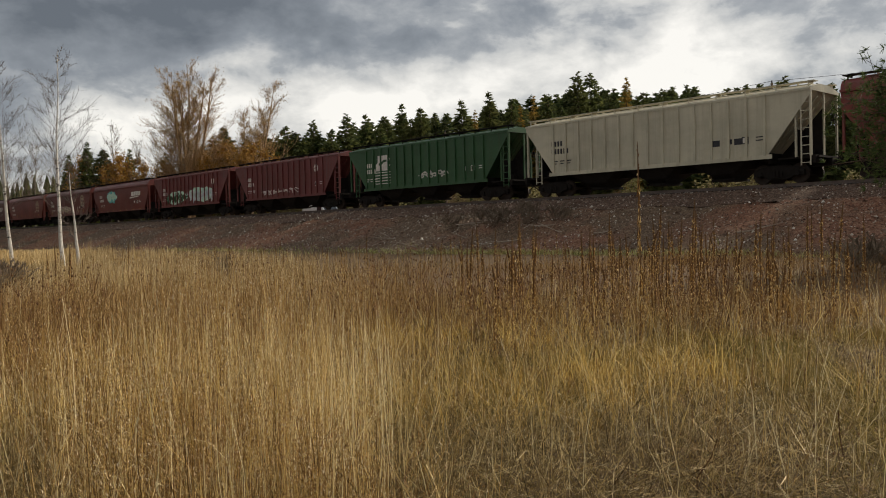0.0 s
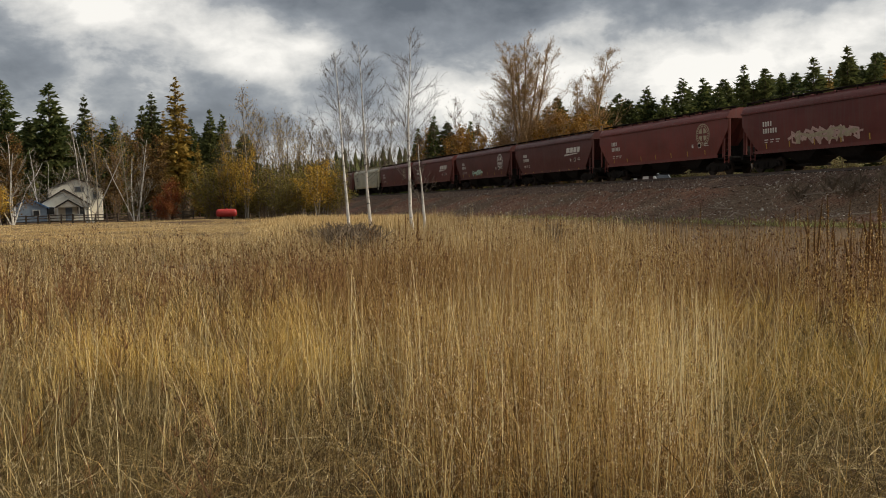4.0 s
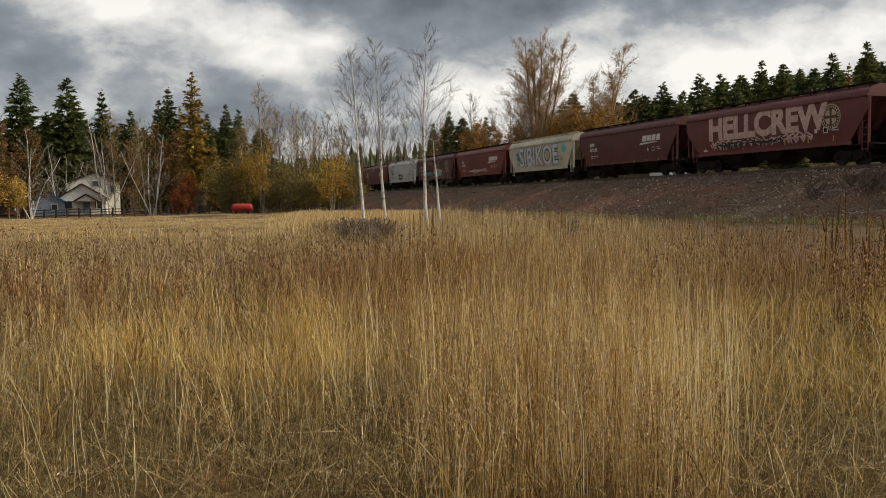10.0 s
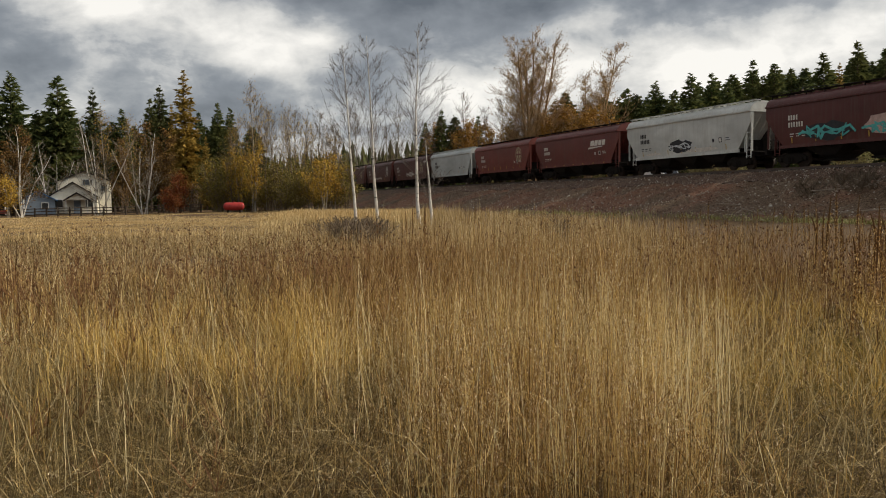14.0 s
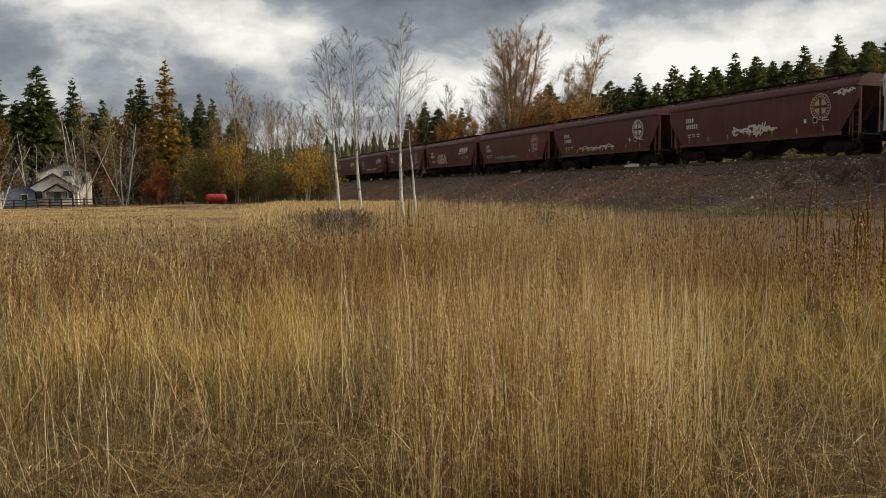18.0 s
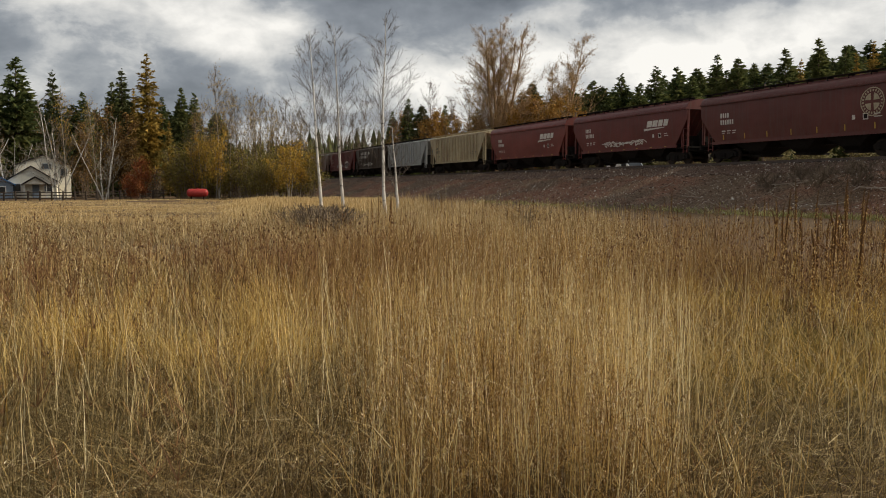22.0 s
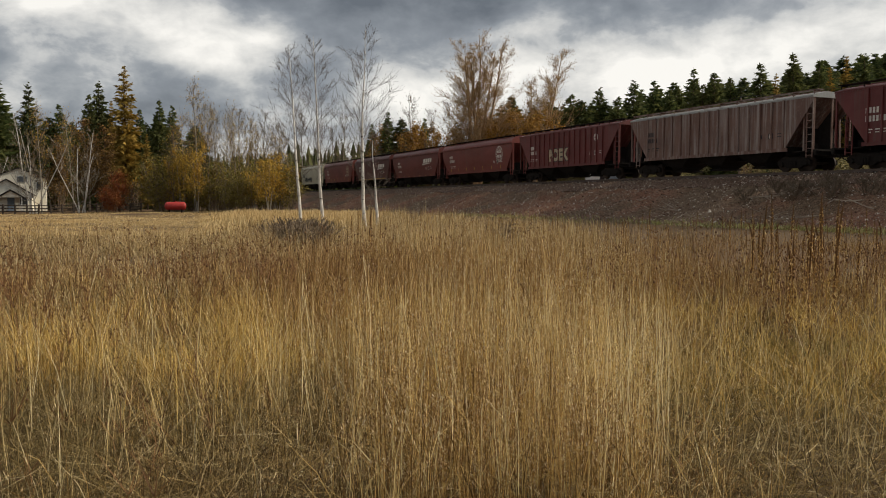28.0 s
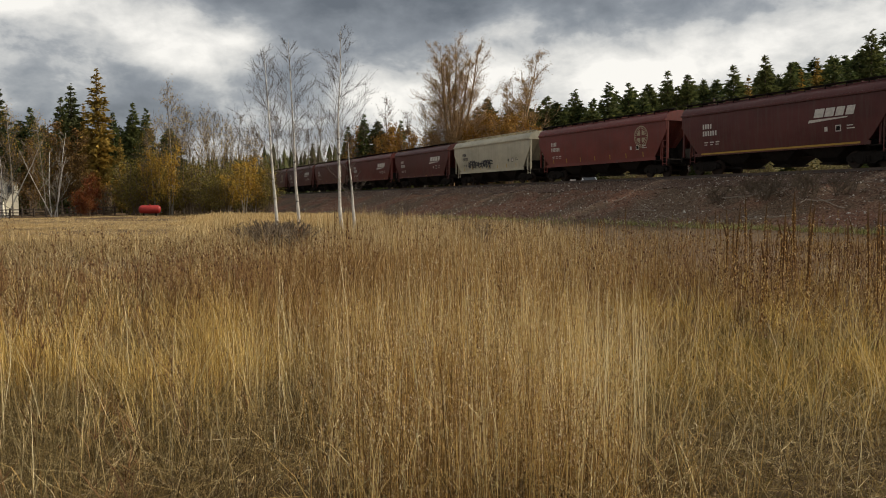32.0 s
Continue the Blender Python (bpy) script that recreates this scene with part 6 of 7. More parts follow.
def grow_tree(seed, H, r0, first=0.25, n1=26, n2=6, n3=4, rise=0.9, reach=0.30, lean=(0, 0), twig=0.010, stems=1, wander=0.02, fan=0.10, limb_r=0.22):
    """Limbs of a broad-leaved tree: returns the limbs and the places where leaves hang."""
    rng = np.random.default_rng(seed)
    segs, tips = [], []
    stem_count = []

    def limb(p, d, length, ra, rb, steps, up, jit):
        pts = [p]
        for k in range(steps):
            d = d + rng.normal(0, jit, 3) + np.array([0, 0, up])
            d = d / np.linalg.norm(d)
            q = pts[-1] + d * length / steps
            u0, u1 = k / steps, (k + 1) / steps
            segs.append((pts[-1], q, ra + (rb - ra) * u0, ra + (rb - ra) * u1))
            pts.append(q)
        return pts, d

    for st in range(stems):
        turn = math.tau * st / stems + 0.6
        spread = np.array([math.cos(turn), math.sin(turn)]) * fan * rng.uniform(0.4, 1.5) * (stems > 1)
        d0 = np.array([lean[0] + spread[0], lean[1] + spread[1], 1.0])
        hh = H * (1 if st == 0 else rng.uniform(0.75, 0.97))
        mark = len(segs)
        pts, _ = limb(np.array([rng.normal(0, 0.15) * (stems > 1), rng.normal(0, 0.15) * (stems > 1), -0.15]), d0 / np.linalg.norm(d0), hh, r0 / math.sqrt(stems), twig * 1.3, 14, 0.015, wander)
        stem_count += segs[mark:]
        del segs[mark:]
        for i in range(n1 // stems):
            t = first + (0.97 - first) * (i + rng.random()) / (n1 // stems)
            k = min(13, int(t * 14))
            p = pts[k] + (pts[k + 1] - pts[k]) * (t * 14 - k)
            a = rng.uniform(0, math.tau)
            d = np.array([math.cos(a), math.sin(a), rise * rng.uniform(0.6, 1.4)])
            d /= np.linalg.norm(d)
            L = hh * reach * (1.08 - t) ** 0.7 * rng.uniform(0.6, 1.15)
            r = max(twig, r0 * limb_r * (1.05 - t))
            bp, bd = limb(p, d, L, r, twig, 5, 0.06, 0.055)
            for j in range(n2):
                tt = rng.uniform(0.2, 1.0)
                kk = min(4, int(tt * 5))
                p2 = bp[kk] + (bp[kk + 1] - bp[kk]) * (tt * 5 - kk)
                d2 = bd + rng.normal(0, 0.42, 3)
                d2 /= np.linalg.norm(d2)
                cp, cd = limb(p2, d2, L * rng.uniform(0.25, 0.5), max(twig, r * 0.4), twig * 0.8, 3, 0.05, 0.07)
                tips.extend(cp[1:])
                for q in range(n3):
                    p3 = cp[rng.integers(0, 4)]
                    d3 = cd + rng.normal(0, 0.48, 3)
                    d3 /= np.linalg.norm(d3)
                    tp, _ = limb(p3, d3, L * rng.uniform(0.10, 0.24), twig * 0.8, twig * 0.5, 2, 0.05, 0.08)
                    tips.extend(tp[1:])
    return stem_count, segs, np.array(tips), rng


def conifer_mesh(seed, H, base_r, droop, mat, first=0.10, whorls=30, ragged=0.25, spray=0.5, core=True):
    """Trunk, and whorls of boughs, each a fan of narrow sprays of needles; a ragged dark heart inside."""
    rng = np.random.default_rng(seed)
    segs = [(np.array([0, 0, -0.2]), np.array([0, 0, H * 0.55]), H * 0.014, H * 0.009), (np.array([0, 0, H * 0.55]), np.array([0, 0, H * 0.99]), H * 0.009, 0.02)]
    V = []
    for k in range(whorls):
        t = (k + rng.uniform(0, 0.9)) / whorls                      # 0 at the foot of the crown, 1 at the top
        z = H * (first + (1 - first) * t)
        R = base_r * ((1 - t) ** 0.74 * (0.72 + 0.28 * min(1, t / 0.12)) * 0.94 + 0.02)
        n = int(5 + 4 * (1 - t))
        turn = rng.uniform(0, math.tau)
        R *= 1 + ragged * rng.uniform(-0.7, 0.6)
        for b in range(n):
            a = turn + math.tau * b / n + rng.normal(0, 0.25)
            L = R * rng.uniform(0.78, 1.08)
            d = np.array([math.cos(a), math.sin(a), 0.0])
            side = np.array([-d[1], d[0], 0.0])
            z0 = z + rng.normal(0, 0.5) * (1 - 0.7 * t)
            slope, bend = 0.42 * t - droop * 0.5, droop * 0.9 * (1 - t)
            m = int(5 + L * 3.6)
            if k % 3 == 0 and b % 2 == 0:
                segs.append((np.array([0, 0, z0]), d * L * 0.8 + np.array([0, 0, z0 + slope * L * 0.8 - bend * L * 0.5]), 0.035, 0.010))
            u = (np.arange(m) + rng.uniform(0, 1, m)) / m
            u = 0.12 + 0.90 * u ** 0.8
            P = d[None] * (u * L)[:, None] + side[None] * (rng.normal(0, 0.10, m) * L * (1.1 - u))[:, None]
            P[:, 2] += z0 + slope * L * u - bend * L * u ** 2 + rng.normal(0, 0.06, m)
            sg = np.where(rng.random(m) < 0.5, -1.0, 1.0)
            fan = rng.uniform(0.25, 1.0, m) * (1.05 - 0.6 * u)
            W = d[None] + side[None] * (sg * fan)[:, None] + np.array([0, 0, 1.0]) * rng.normal(-0.05, 0.45, (m, 1))
            W /= np.linalg.norm(W, axis=1, keepdims=True)
            O = np.cross(W, rng.normal(0, 1, (m, 3)))
            O /= np.linalg.norm(O, axis=1, keepdims=True)
            ln = (spray * rng.uniform(0.7, 1.35, m) * min(1.15, 0.45 + R / 3.2))[:, None]
            V.append(np.stack([P - O * ln * 0.27 - W * ln * 0.2, P + O * ln * 0.27 - W * ln * 0.2, P + W * ln], 1).reshape(-1, 3))
    if core:
        m = 800
        t = 1 - np.sqrt(rng.uniform(0.01, 1, m))
        a = rng.uniform(0, math.tau, m)
        R = base_r * (1 - t) ** 0.85 * rng.uniform(0.1, 0.72, m)
        C = np.stack([np.cos(a) * R, np.sin(a) * R, H * (first + (1 - first) * t)], -1)
        A = rng.normal(0, 1, (m, 3)) * [1, 1, 0.7]
        B = rng.normal(0, 1, (m, 3)) * [1, 1, 0.7]
        q = (0.22 + 0.36 * (1 - t))[:, None]
        V.append(np.stack([C - A * q * 0.6, C + A * q * 0.5 - B * q * 0.4, C + B * q * 0.9], 1).reshape(-1, 3))
    V.append(np.array([[0.07, 0, H * 0.95], [-0.07, 0, H * 0.95], [0, 0, H * 1.015]]))
    V = np.concatenate(V)
    return tubes_mesh("trunk", segs, MAT["brown_bark"], 4), raw_mesh("crown", V, np.arange(len(V)).reshape(-1, 3), mat)


class Grove:
    """Keeps the first tree of each kind and copies it to its places."""

    def __init__(self):
        self.made = {}

    def plant(self, key, build, name, label, group, yaw, r, height, turn, spread=1.0, sink=0.1):
        x, y = polar(yaw, r)
        base = float(surface_z(x, y)) - sink
        if key not in self.made:
            t = thing(name, Matrix.Identity(4), label, "tree", group)
            H, parts = build()
            for pn, me in parts:
                part(pn, me, None, t)
            self.made[key] = (t, H)
            fresh = True
        else:
            fresh = False
        t, H = self.made[key]
        s = height / H
        m = pose(x, y, base, 0, 0, turn) @ Matrix.Diagonal((s * spread, s * spread, s, 1))
        if fresh:
            t.matrix_basis = m
        else:
            c = t.scale
            copy_thing(t, m @ Matrix.Diagonal((1 / c[0], 1 / c[1], 1 / c[2], 1)))


GROVE = Grove()


def top_height(yaw, r, el):
    x, y = polar(yaw, r)
    return r * math.tan(radians(el)) + EYE - float(surface_z(x, y))


def off_track(yaw, r):
    """Moves a tree that would stand on the railway to beyond it, or back to the field's side."""
    q = math.sin(PSI - radians(yaw))
    p = r * q
    return r if not 27.0 < p < 50 else (52 / q if yaw < 5.9 else 26.5 / q)


def fir(i, yaw, r, el, turn, spread=1.0):
    spec = [(4.3, 0.30, "needles", 0.05, 50, 0.12), (3.8, 0.36, "needles", 0.06, 50, 0.16), (4.7, 0.26, "needles", 0.04, 50, 0.12), (3.5, 0.32, "needles", 0.08, 46, 0.18), (3.8, 0.16, "olive_needles", 0.10, 42, 0.24), (4.6, 0.28, "needles", 0.20, 36, 0.14), (4.2, 0.22, "olive_needles", 0.20, 36, 0.18)][i]

    def build():
        a, b = conifer_mesh(40 + i, 17.0, spec[0], spec[1], MAT[spec[2]], spec[3], spec[4], spec[5], (0.62, 0.80)[i > 4])
        return 17.0, (("trunk", a), ("crown", b))
    r = off_track(yaw, r)
    GROVE.plant(("fir", i), build, "fir_tree", ("tall dark green fir tree at the wood's edge", "olive-green pine tree at the wood's edge")[i in (4, 6)], "conifers of the wood", yaw, r, top_height(yaw, r, el), turn, spread)


def larch(i, yaw, r, el, turn, spread=1.0):
    def build():
        a, b = conifer_mesh(70 + i, 18.0, (3.1, 2.7)[i], 0.12, MAT["larch"], (0.12, 0.10)[i], 40, 0.26, 0.55, True)
        return 18.0, (("trunk", a), ("crown", b))
    GROVE.plant(("larch", i), build, "larch_tree", "golden autumn larch tree with thin branches", "larches of the wood", yaw, r, top_height(yaw, r, el), turn, spread)


# limbs that differ from the brown twigs of most trees
CROWN = {("cottonwood_tree", "cotton_twig"): "cotton_twig", ("birch_tree", "birch_bark"): "birch_twig", ("young_birch", "birch_bark"): "pale_twig"}


def broadleaf(key, name, label, yaw, r, el, turn, spread, bark_mat, leaf_mat, share, leaf, group="bare trees of the wood", **grow):
    def build():
        H = grow.get("H", 12.0)
        stem, segs, tips, rng = grow_tree(**grow)
        parts = [("trunk", stem_mesh(stem, MAT[bark_mat])), ("crown", tubes_mesh("crown", segs, MAT[CROWN.get((name, bark_mat), "twig")], 3))]
        if share > 0:
            k = rng.random(len(tips)) < share
            pts = tips[k]
            pts = np.concatenate([pts + rng.normal(0, 0.1, pts.shape), pts + rng.normal(0, 0.25, pts.shape), pts + rng.normal(0, 0.35, pts.shape)])
            parts.append(("foliage", leaf_mesh("foliage", pts, leaf, rng, MAT[leaf_mat])))
        return H, parts
    if group != "brush by the birches":
        r = off_track(yaw, r)
    GROVE.plant(key, build, name, label, group, yaw, r, top_height(yaw, r, el), turn, spread)


def make_trees():
    rng = random.Random(5)
    # dark conifers beyond the track
    for yaw, el in ((-12.9, 7.1), (-14.8, 7.5), (-17.0, 7.9), (-18.3, 7.9), (-19.3, 7.3), (-20.8, 8.6), (-22.1, 8.3), (-23.1, 7.9), (-24.9, 8.7), (-26.8, 9.2), (-28.3, 8.7), (-30.8, 8.8),
                    (-32.8, 10.2), (-33.6, 10.1), (-38.1, 8.5), (-38.7, 8.4), (-43.5, 8.8), (-45.8, 9.0), (-13.8, 6.6), (-16.0, 6.9), (-21.4, 7.6), (-31.7, 8.0), (-34.9, 8.6), (-29.3, 7.9)):
        fir(rng.randrange(4), yaw, rng.uniform(112, 135), el, rng.uniform(0, 360), rng.uniform(0.9, 1.15))
    for i in range(132):
        yaw = rng.uniform(-52, -11)
        fir(rng.choice((5, 5, 6)), yaw, rng.uniform(128, 165), float(np.interp(-yaw, [9, 13, 20, 27, 33, 45, 52], [5.4, 6.5, 7.5, 8.2, 8.9, 8.4, 8.3])) + rng.uniform(-0.6, 0.3), rng.uniform(0, 360), rng.uniform(0.8, 1.1))
    for i, yaw, el in ((6, -8.9, 7.1), (4, -8.2, 6.5), (6, -7.5, 5.9), (4, -5.2, 5.4), (6, -1.4, 5.6), (5, -11.4, 6.6), (6, -10.4, 6.4)):
        fir(i, yaw, 138, el, yaw * 77, 1.0)
    larch(0, -36.0, 125, 9.7, 20, 0.8)
    larch(1, -25.8, 120, 8.0, 60, 0.9)
    larch(1, -29.8, 118, 8.8, 10, 0.9)
    larch(1, -28.9, 122, 8.2, 200, 0.9)
    # conifers left of the birches and round the house
    for i, yaw, el, sp in ((0, 26.6, 7.8, 1.0), (2, 24.0, 7.7, 1.0), (3, 20.3, 5.9, 0.9), (1, 14.4, 6.4, 0.8), (1, 13.6, 6.1, 0.8), (3, 18.6, 6.6, 0.8), (0, 29.0, 7.0, 1.0), (2, 23.0, 5.2, 1.0), (3, 15.6, 5.8, 0.8), (0, 25.2, 5.6, 1.0),
                         (1, -0.5, 6.0, 0.9), (1, -3.0, 5.6, 0.9), (3, 0.6, 5.2, 0.9), (3, -9.5, 6.0, 0.9)):
        fir(i, yaw, rng.uniform(146, 162), el, rng.uniform(0, 360), sp)
    for i in range(46):
        yaw = rng.uniform(12.0, 31)
        fir(rng.choice((5, 5, 6)), yaw, rng.uniform(160, 185), rng.uniform(4.0, 5.6), rng.uniform(0, 360), 1.1)
    fir(4, 18.0, 150, 7.3, 30, 0.85)
    fir(4, 22.0, 150, 7.0, 80, 0.75)
    larch(0, 16.5, 146, 8.4, 130, 0.95)
    larch(1, 17.3, 150, 6.2, 15, 0.9)
    larch(1, 15.2, 142, 4.2, 77, 0.9)
    # great cottonwoods behind the train
    cw = dict(bark_mat="cotton_twig", leaf_mat="rusty_leaf", group="cottonwoods")
    broadleaf("cotton", "cottonwood_tree", "large half-bare cottonwood with rusty gold leaves", -6.6, 122, 11.3, 30, 1.24, share=0.42, leaf=0.095, seed=3, H=22.0, r0=0.62, first=0.12, n1=200, n2=9, n3=4, rise=1.25, reach=0.30, twig=0.018, stems=7, fan=0.13, limb_r=0.14, wander=0.02, **cw)
    broadleaf("cotton_lean", "cottonwood_tree", "leaning cottonwood with golden leaves low down", -10.25, 118, 10.5, 0, 1.12, share=0.40, leaf=0.10, seed=9, H=20.0, r0=0.44, first=0.25, n1=90, n2=9, n3=4, rise=1.1, reach=0.28, twig=0.017, lean=(0.13, 0.0), stems=3, fan=0.10, limb_r=0.16, wander=0.02, **cw)
    ot = dict(bark_mat="twig", leaf_mat="orange_leaf", share=0.75, leaf=0.22, group="small autumn trees", seed=14, H=8.0, r0=0.14, first=0.15, n1=22, n2=6, n3=3, rise=1.3, reach=0.36, twig=0.015, stems=2)
    for yaw, r, el in ((-10.6, 112, 5.9), (-11.8, 115, 5.4), (-7.6, 118, 5.0), (-9.2, 116, 4.6), (-4.2, 120, 4.6), (0.2, 118, 4.0), (-1.6, 122, 4.4), (-0.2, 125, 5.0), (-2.4, 125, 5.2), (-3.2, 124, 5.0), (-5.2, 124, 4.8), (-8.0, 125, 5.8), (-9.0, 126, 6.1), (-9.7, 126, 5.8)):
        broadleaf("autumn_small", "autumn_tree", "small tree in gold and orange leaf", yaw, r, el, rng.uniform(0, 360), 1.0, **ot)
    bare = dict(bark_mat="pale_twig", leaf_mat="brown_leaf", share=0.06, leaf=0.12, seed=23, H=13.0, r0=0.14, first=0.2, n1=36, n2=6, n3=3, rise=1.3, reach=0.36, twig=0.012, group="bare trees of the wood")
    for yaw, r, el in ((-2.2, 125, 7.1), (-3.6, 125, 6.2), (-4.6, 128, 6.8), (-0.6, 130, 5.4), (2.6, 128, 5.8), (4.0, 130, 5.4), (1.4, 132, 5.6), (5.2, 126, 5.8), (6.6, 128, 5.2), (8.0, 124, 5.9), (9.3, 128, 6.0), (10.8, 122, 6.0), (7.2, 132, 5.0), (3.2, 134, 5.0)):
        broadleaf("bare", "bare_tree", "leafless grey-brown tree beyond the track", yaw, r, el, rng.uniform(0, 360), 0.9, **bare)
    # young aspens and birches at the edge of the left wood
    asp = dict(bark_mat="pale_twig", leaf_mat="gold_leaf", share=0.16, leaf=0.11, seed=31, H=11.0, r0=0.09, first=0.22, n1=34, n2=6, n3=3, rise=1.3, reach=0.38, twig=0.011, group="young aspens")
    for yaw, r, el in ((12.1, 112, 7.6), (11.4, 116, 6.0), (9.5, 118, 6.2), (10.4, 114, 5.2), (13.2, 112, 4.8), (8.6, 116, 4.8), (19.6, 118, 5.4), (21.4, 117, 5.8), (7.6, 118, 4.6), (6.6, 116, 4.4), (12.8, 120, 5.4), (9.0, 121, 5.6)):
        broadleaf("aspen", "aspen_tree", "slender pale-barked aspen with few yellow leaves", yaw, r, el, rng.uniform(0, 360), 0.9, **asp)
    wb = dict(bark_mat="birch_bark", leaf_mat="brown_leaf", share=0.06, leaf=0.15, seed=36, H=9.0, r0=0.13, first=0.12, n1=24, n2=6, n3=3, rise=1.0, reach=0.40, twig=0.014, stems=4, fan=0.32, wander=0.05, limb_r=0.3, group="young birches")
    for yaw, r, el in ((19.1, 114, 4.6), (21.9, 122, 5.6), (26.2, 116, 4.8), (24.6, 142, 3.8)):
        broadleaf("whitebirch", "young_birch", "many-stemmed pale birch, nearly bare", yaw, r, el, rng.uniform(0, 360), 1.0, **wb)
    og = dict(bark_mat="twig", leaf_mat="brown_leaf", share=0.8, leaf=0.20, seed=44, H=9.0, r0=0.14, first=0.12, n1=26, n2=6, n3=4, rise=1.1, reach=0.36, twig=0.015, stems=2, group="autumn trees by the house")
    for yaw, r, el, lm in ((28.6, 112, 5.2, 0), (27.4, 116, 3.6, 0), (30.4, 114, 5.0, 0), (26.6, 119, 4.4, 0), (18.6, 122, 4.8, 0), (18.0, 121, 4.4, 0), (23.6, 152, 4.2, 0), (20.4, 135, 3.8, 0)):
        broadleaf("rusttree", "autumn_tree", "broad tree in rusty orange-brown leaf", yaw, r, el, rng.uniform(0, 360), 1.0, **og)
    yl = dict(bark_mat="pale_twig", leaf_mat="gold_leaf", share=0.45, leaf=0.17, seed=48, H=6.0, r0=0.09, first=0.10, n1=22, n2=6, n3=4, rise=1.3, reach=0.34, twig=0.012, stems=3, group="yellow shrubs")
    for yaw, r, el, sp in ((7.6, 104, 3.3, 1.1), (7.0, 106, 2.4, 1.2), (13.0, 111, 3.6, 0.6), (13.7, 112, 2.8, 0.55), (12.2, 110, 3.9, 0.6), (8.4, 107, 2.0, 1.2), (28.4, 108, 2.6, 1.4), (27.0, 109, 1.8, 1.3)):
        broadleaf("yellow", "yellow_shrub", "bushy shrub in bright yellow leaf", yaw, r, el, rng.uniform(0, 360), sp, **yl)
    rd = dict(bark_mat="twig", leaf_mat="red_leaf", share=0.6, leaf=0.16, seed=52, H=4.0, r0=0.07, first=0.08, n1=24, n2=6, n3=4, rise=1.0, reach=0.42, twig=0.012, stems=4, group="red shrubs by the fence")
    for yaw, r, el, sp in ((16.9, 113, 1.9, 0.75), (17.6, 112, 0.9, 1.1), (17.2, 111, 0.5, 1.2)):
        broadleaf("redshrub", "red_shrub", "rounded shrub in red and orange leaf", yaw, r, el, rng.uniform(0, 360), sp, **rd)
    th = dict(bark_mat="twig", leaf_mat="olive_leaf", share=0.6, leaf=0.18, seed=57, H=5.0, r0=0.07, first=0.05, n1=20, n2=5, n3=1, rise=1.3, reach=0.45, twig=0.014, stems=5, group="thicket shrubs")
    for i in range(54):
        yaw = rng.uniform(6.0, 16.0)
        broadleaf("thicket", "thicket_shrub", "twiggy olive-brown shrub of the thicket", yaw, rng.uniform(104 if yaw < 11 else 112, 126), rng.uniform(1.2, 3.0), rng.uniform(0, 360), rng.uniform(0.9, 1.3), **th)
    gb = dict(bark_mat="twig", leaf_mat="brown_leaf", share=0.12, leaf=0.14, seed=59, H=3.0, r0=0.05, first=0.05, n1=18, n2=4, n3=1, rise=1.2, reach=0.5, twig=0.012, stems=6, group="bare shrubs")
    for i in range(34):
        yaw = rng.choice((rng.uniform(8, 20.5), rng.uniform(8, 20.5), rng.uniform(28.5, 31)))
        broadleaf("greyshrub", "bare_shrub", "leafless grey-brown shrub at the wood's edge", yaw, rng.uniform(121, 134), rng.uniform(0.4, 1.7), rng.uniform(0, 360), rng.uniform(1.0, 1.5), **gb)
    for i in range(16):
        yaw = rng.uniform(-48, -2)
        broadleaf("greyshrub", "bare_shrub", "", yaw, rng.uniform(75, 105) if yaw < -14 else 100, rng.uniform(1.6, 2.6), rng.uniform(0, 360), 1.3, **gb)
    # dry shrubs beyond the track, seen under the cars
    for i in range(40):
        e, pp = rng.uniform(8, 150), rng.uniform(58, 72)
        x, y = on_track(e, pp)
        yaw, r = math.degrees(math.atan2(-x, y)), math.hypot(x, y)
        el = math.degrees(math.atan((rng.uniform(5.6, 7.4) - EYE) / r))
        broadleaf("dryshrub", "dry_shrub", "tan and olive shrub beyond the track", yaw, r, el, rng.uniform(0, 360), rng.uniform(1.2, 1.7), "twig", "dry_leaf", 0.9, 0.20, "shrubs beyond the track",
                  seed=58, H=4.0, r0=0.06, first=0.05, n1=18, n2=4, n3=1, rise=1.2, reach=0.45, twig=0.012, stems=5, fan=0.2)
    # the four birches of the field
    for key, yaw, r, el, tall, r0, ln, seed, n1 in (("b1", 5.42, 48, 10.6, 10.8, 0.10, (0.02, 0.0), 61, 34), ("b2", 3.9, 56, 11.0, 12.4, 0.115, (-0.055, 0.0), 62, 40), ("b3", 1.05, 52, 11.9, 12.6, 0.12, (-0.10, 0.0), 63, 40), ("b4", 0.22, 50, 4.4, 5.6, 0.11, (-0.03, 0.0), 64, 18)):
        broadleaf(key, "birch_tree", ("bare white-barked birch in the dry field", "small bare white birch beside a taller one")[key == "b4"], yaw, r, el, 0, 1.0, "birch_bark", "gold_leaf", 0.0, 0.1, "birches of the field",
                  seed=seed, H=tall, r0=r0, first=0.26, n1=n1 + 6, n2=8, n3=4, rise=0.85, reach=0.31, twig=0.0058, lean=ln, wander=0.025, limb_r=0.17)
    # low dark brush at the foot of the birches and on the heap by the track
    HEAP = [(math.degrees(math.atan2(-on_track(e, q)[0], on_track(e, q)[1])), math.hypot(e, q)) for e, q in ((29, 32.4), (31, 32.2), (33, 32.8), (30, 33.4), (32, 33.6), (34.5, 32.2), (27.5, 33.0))]
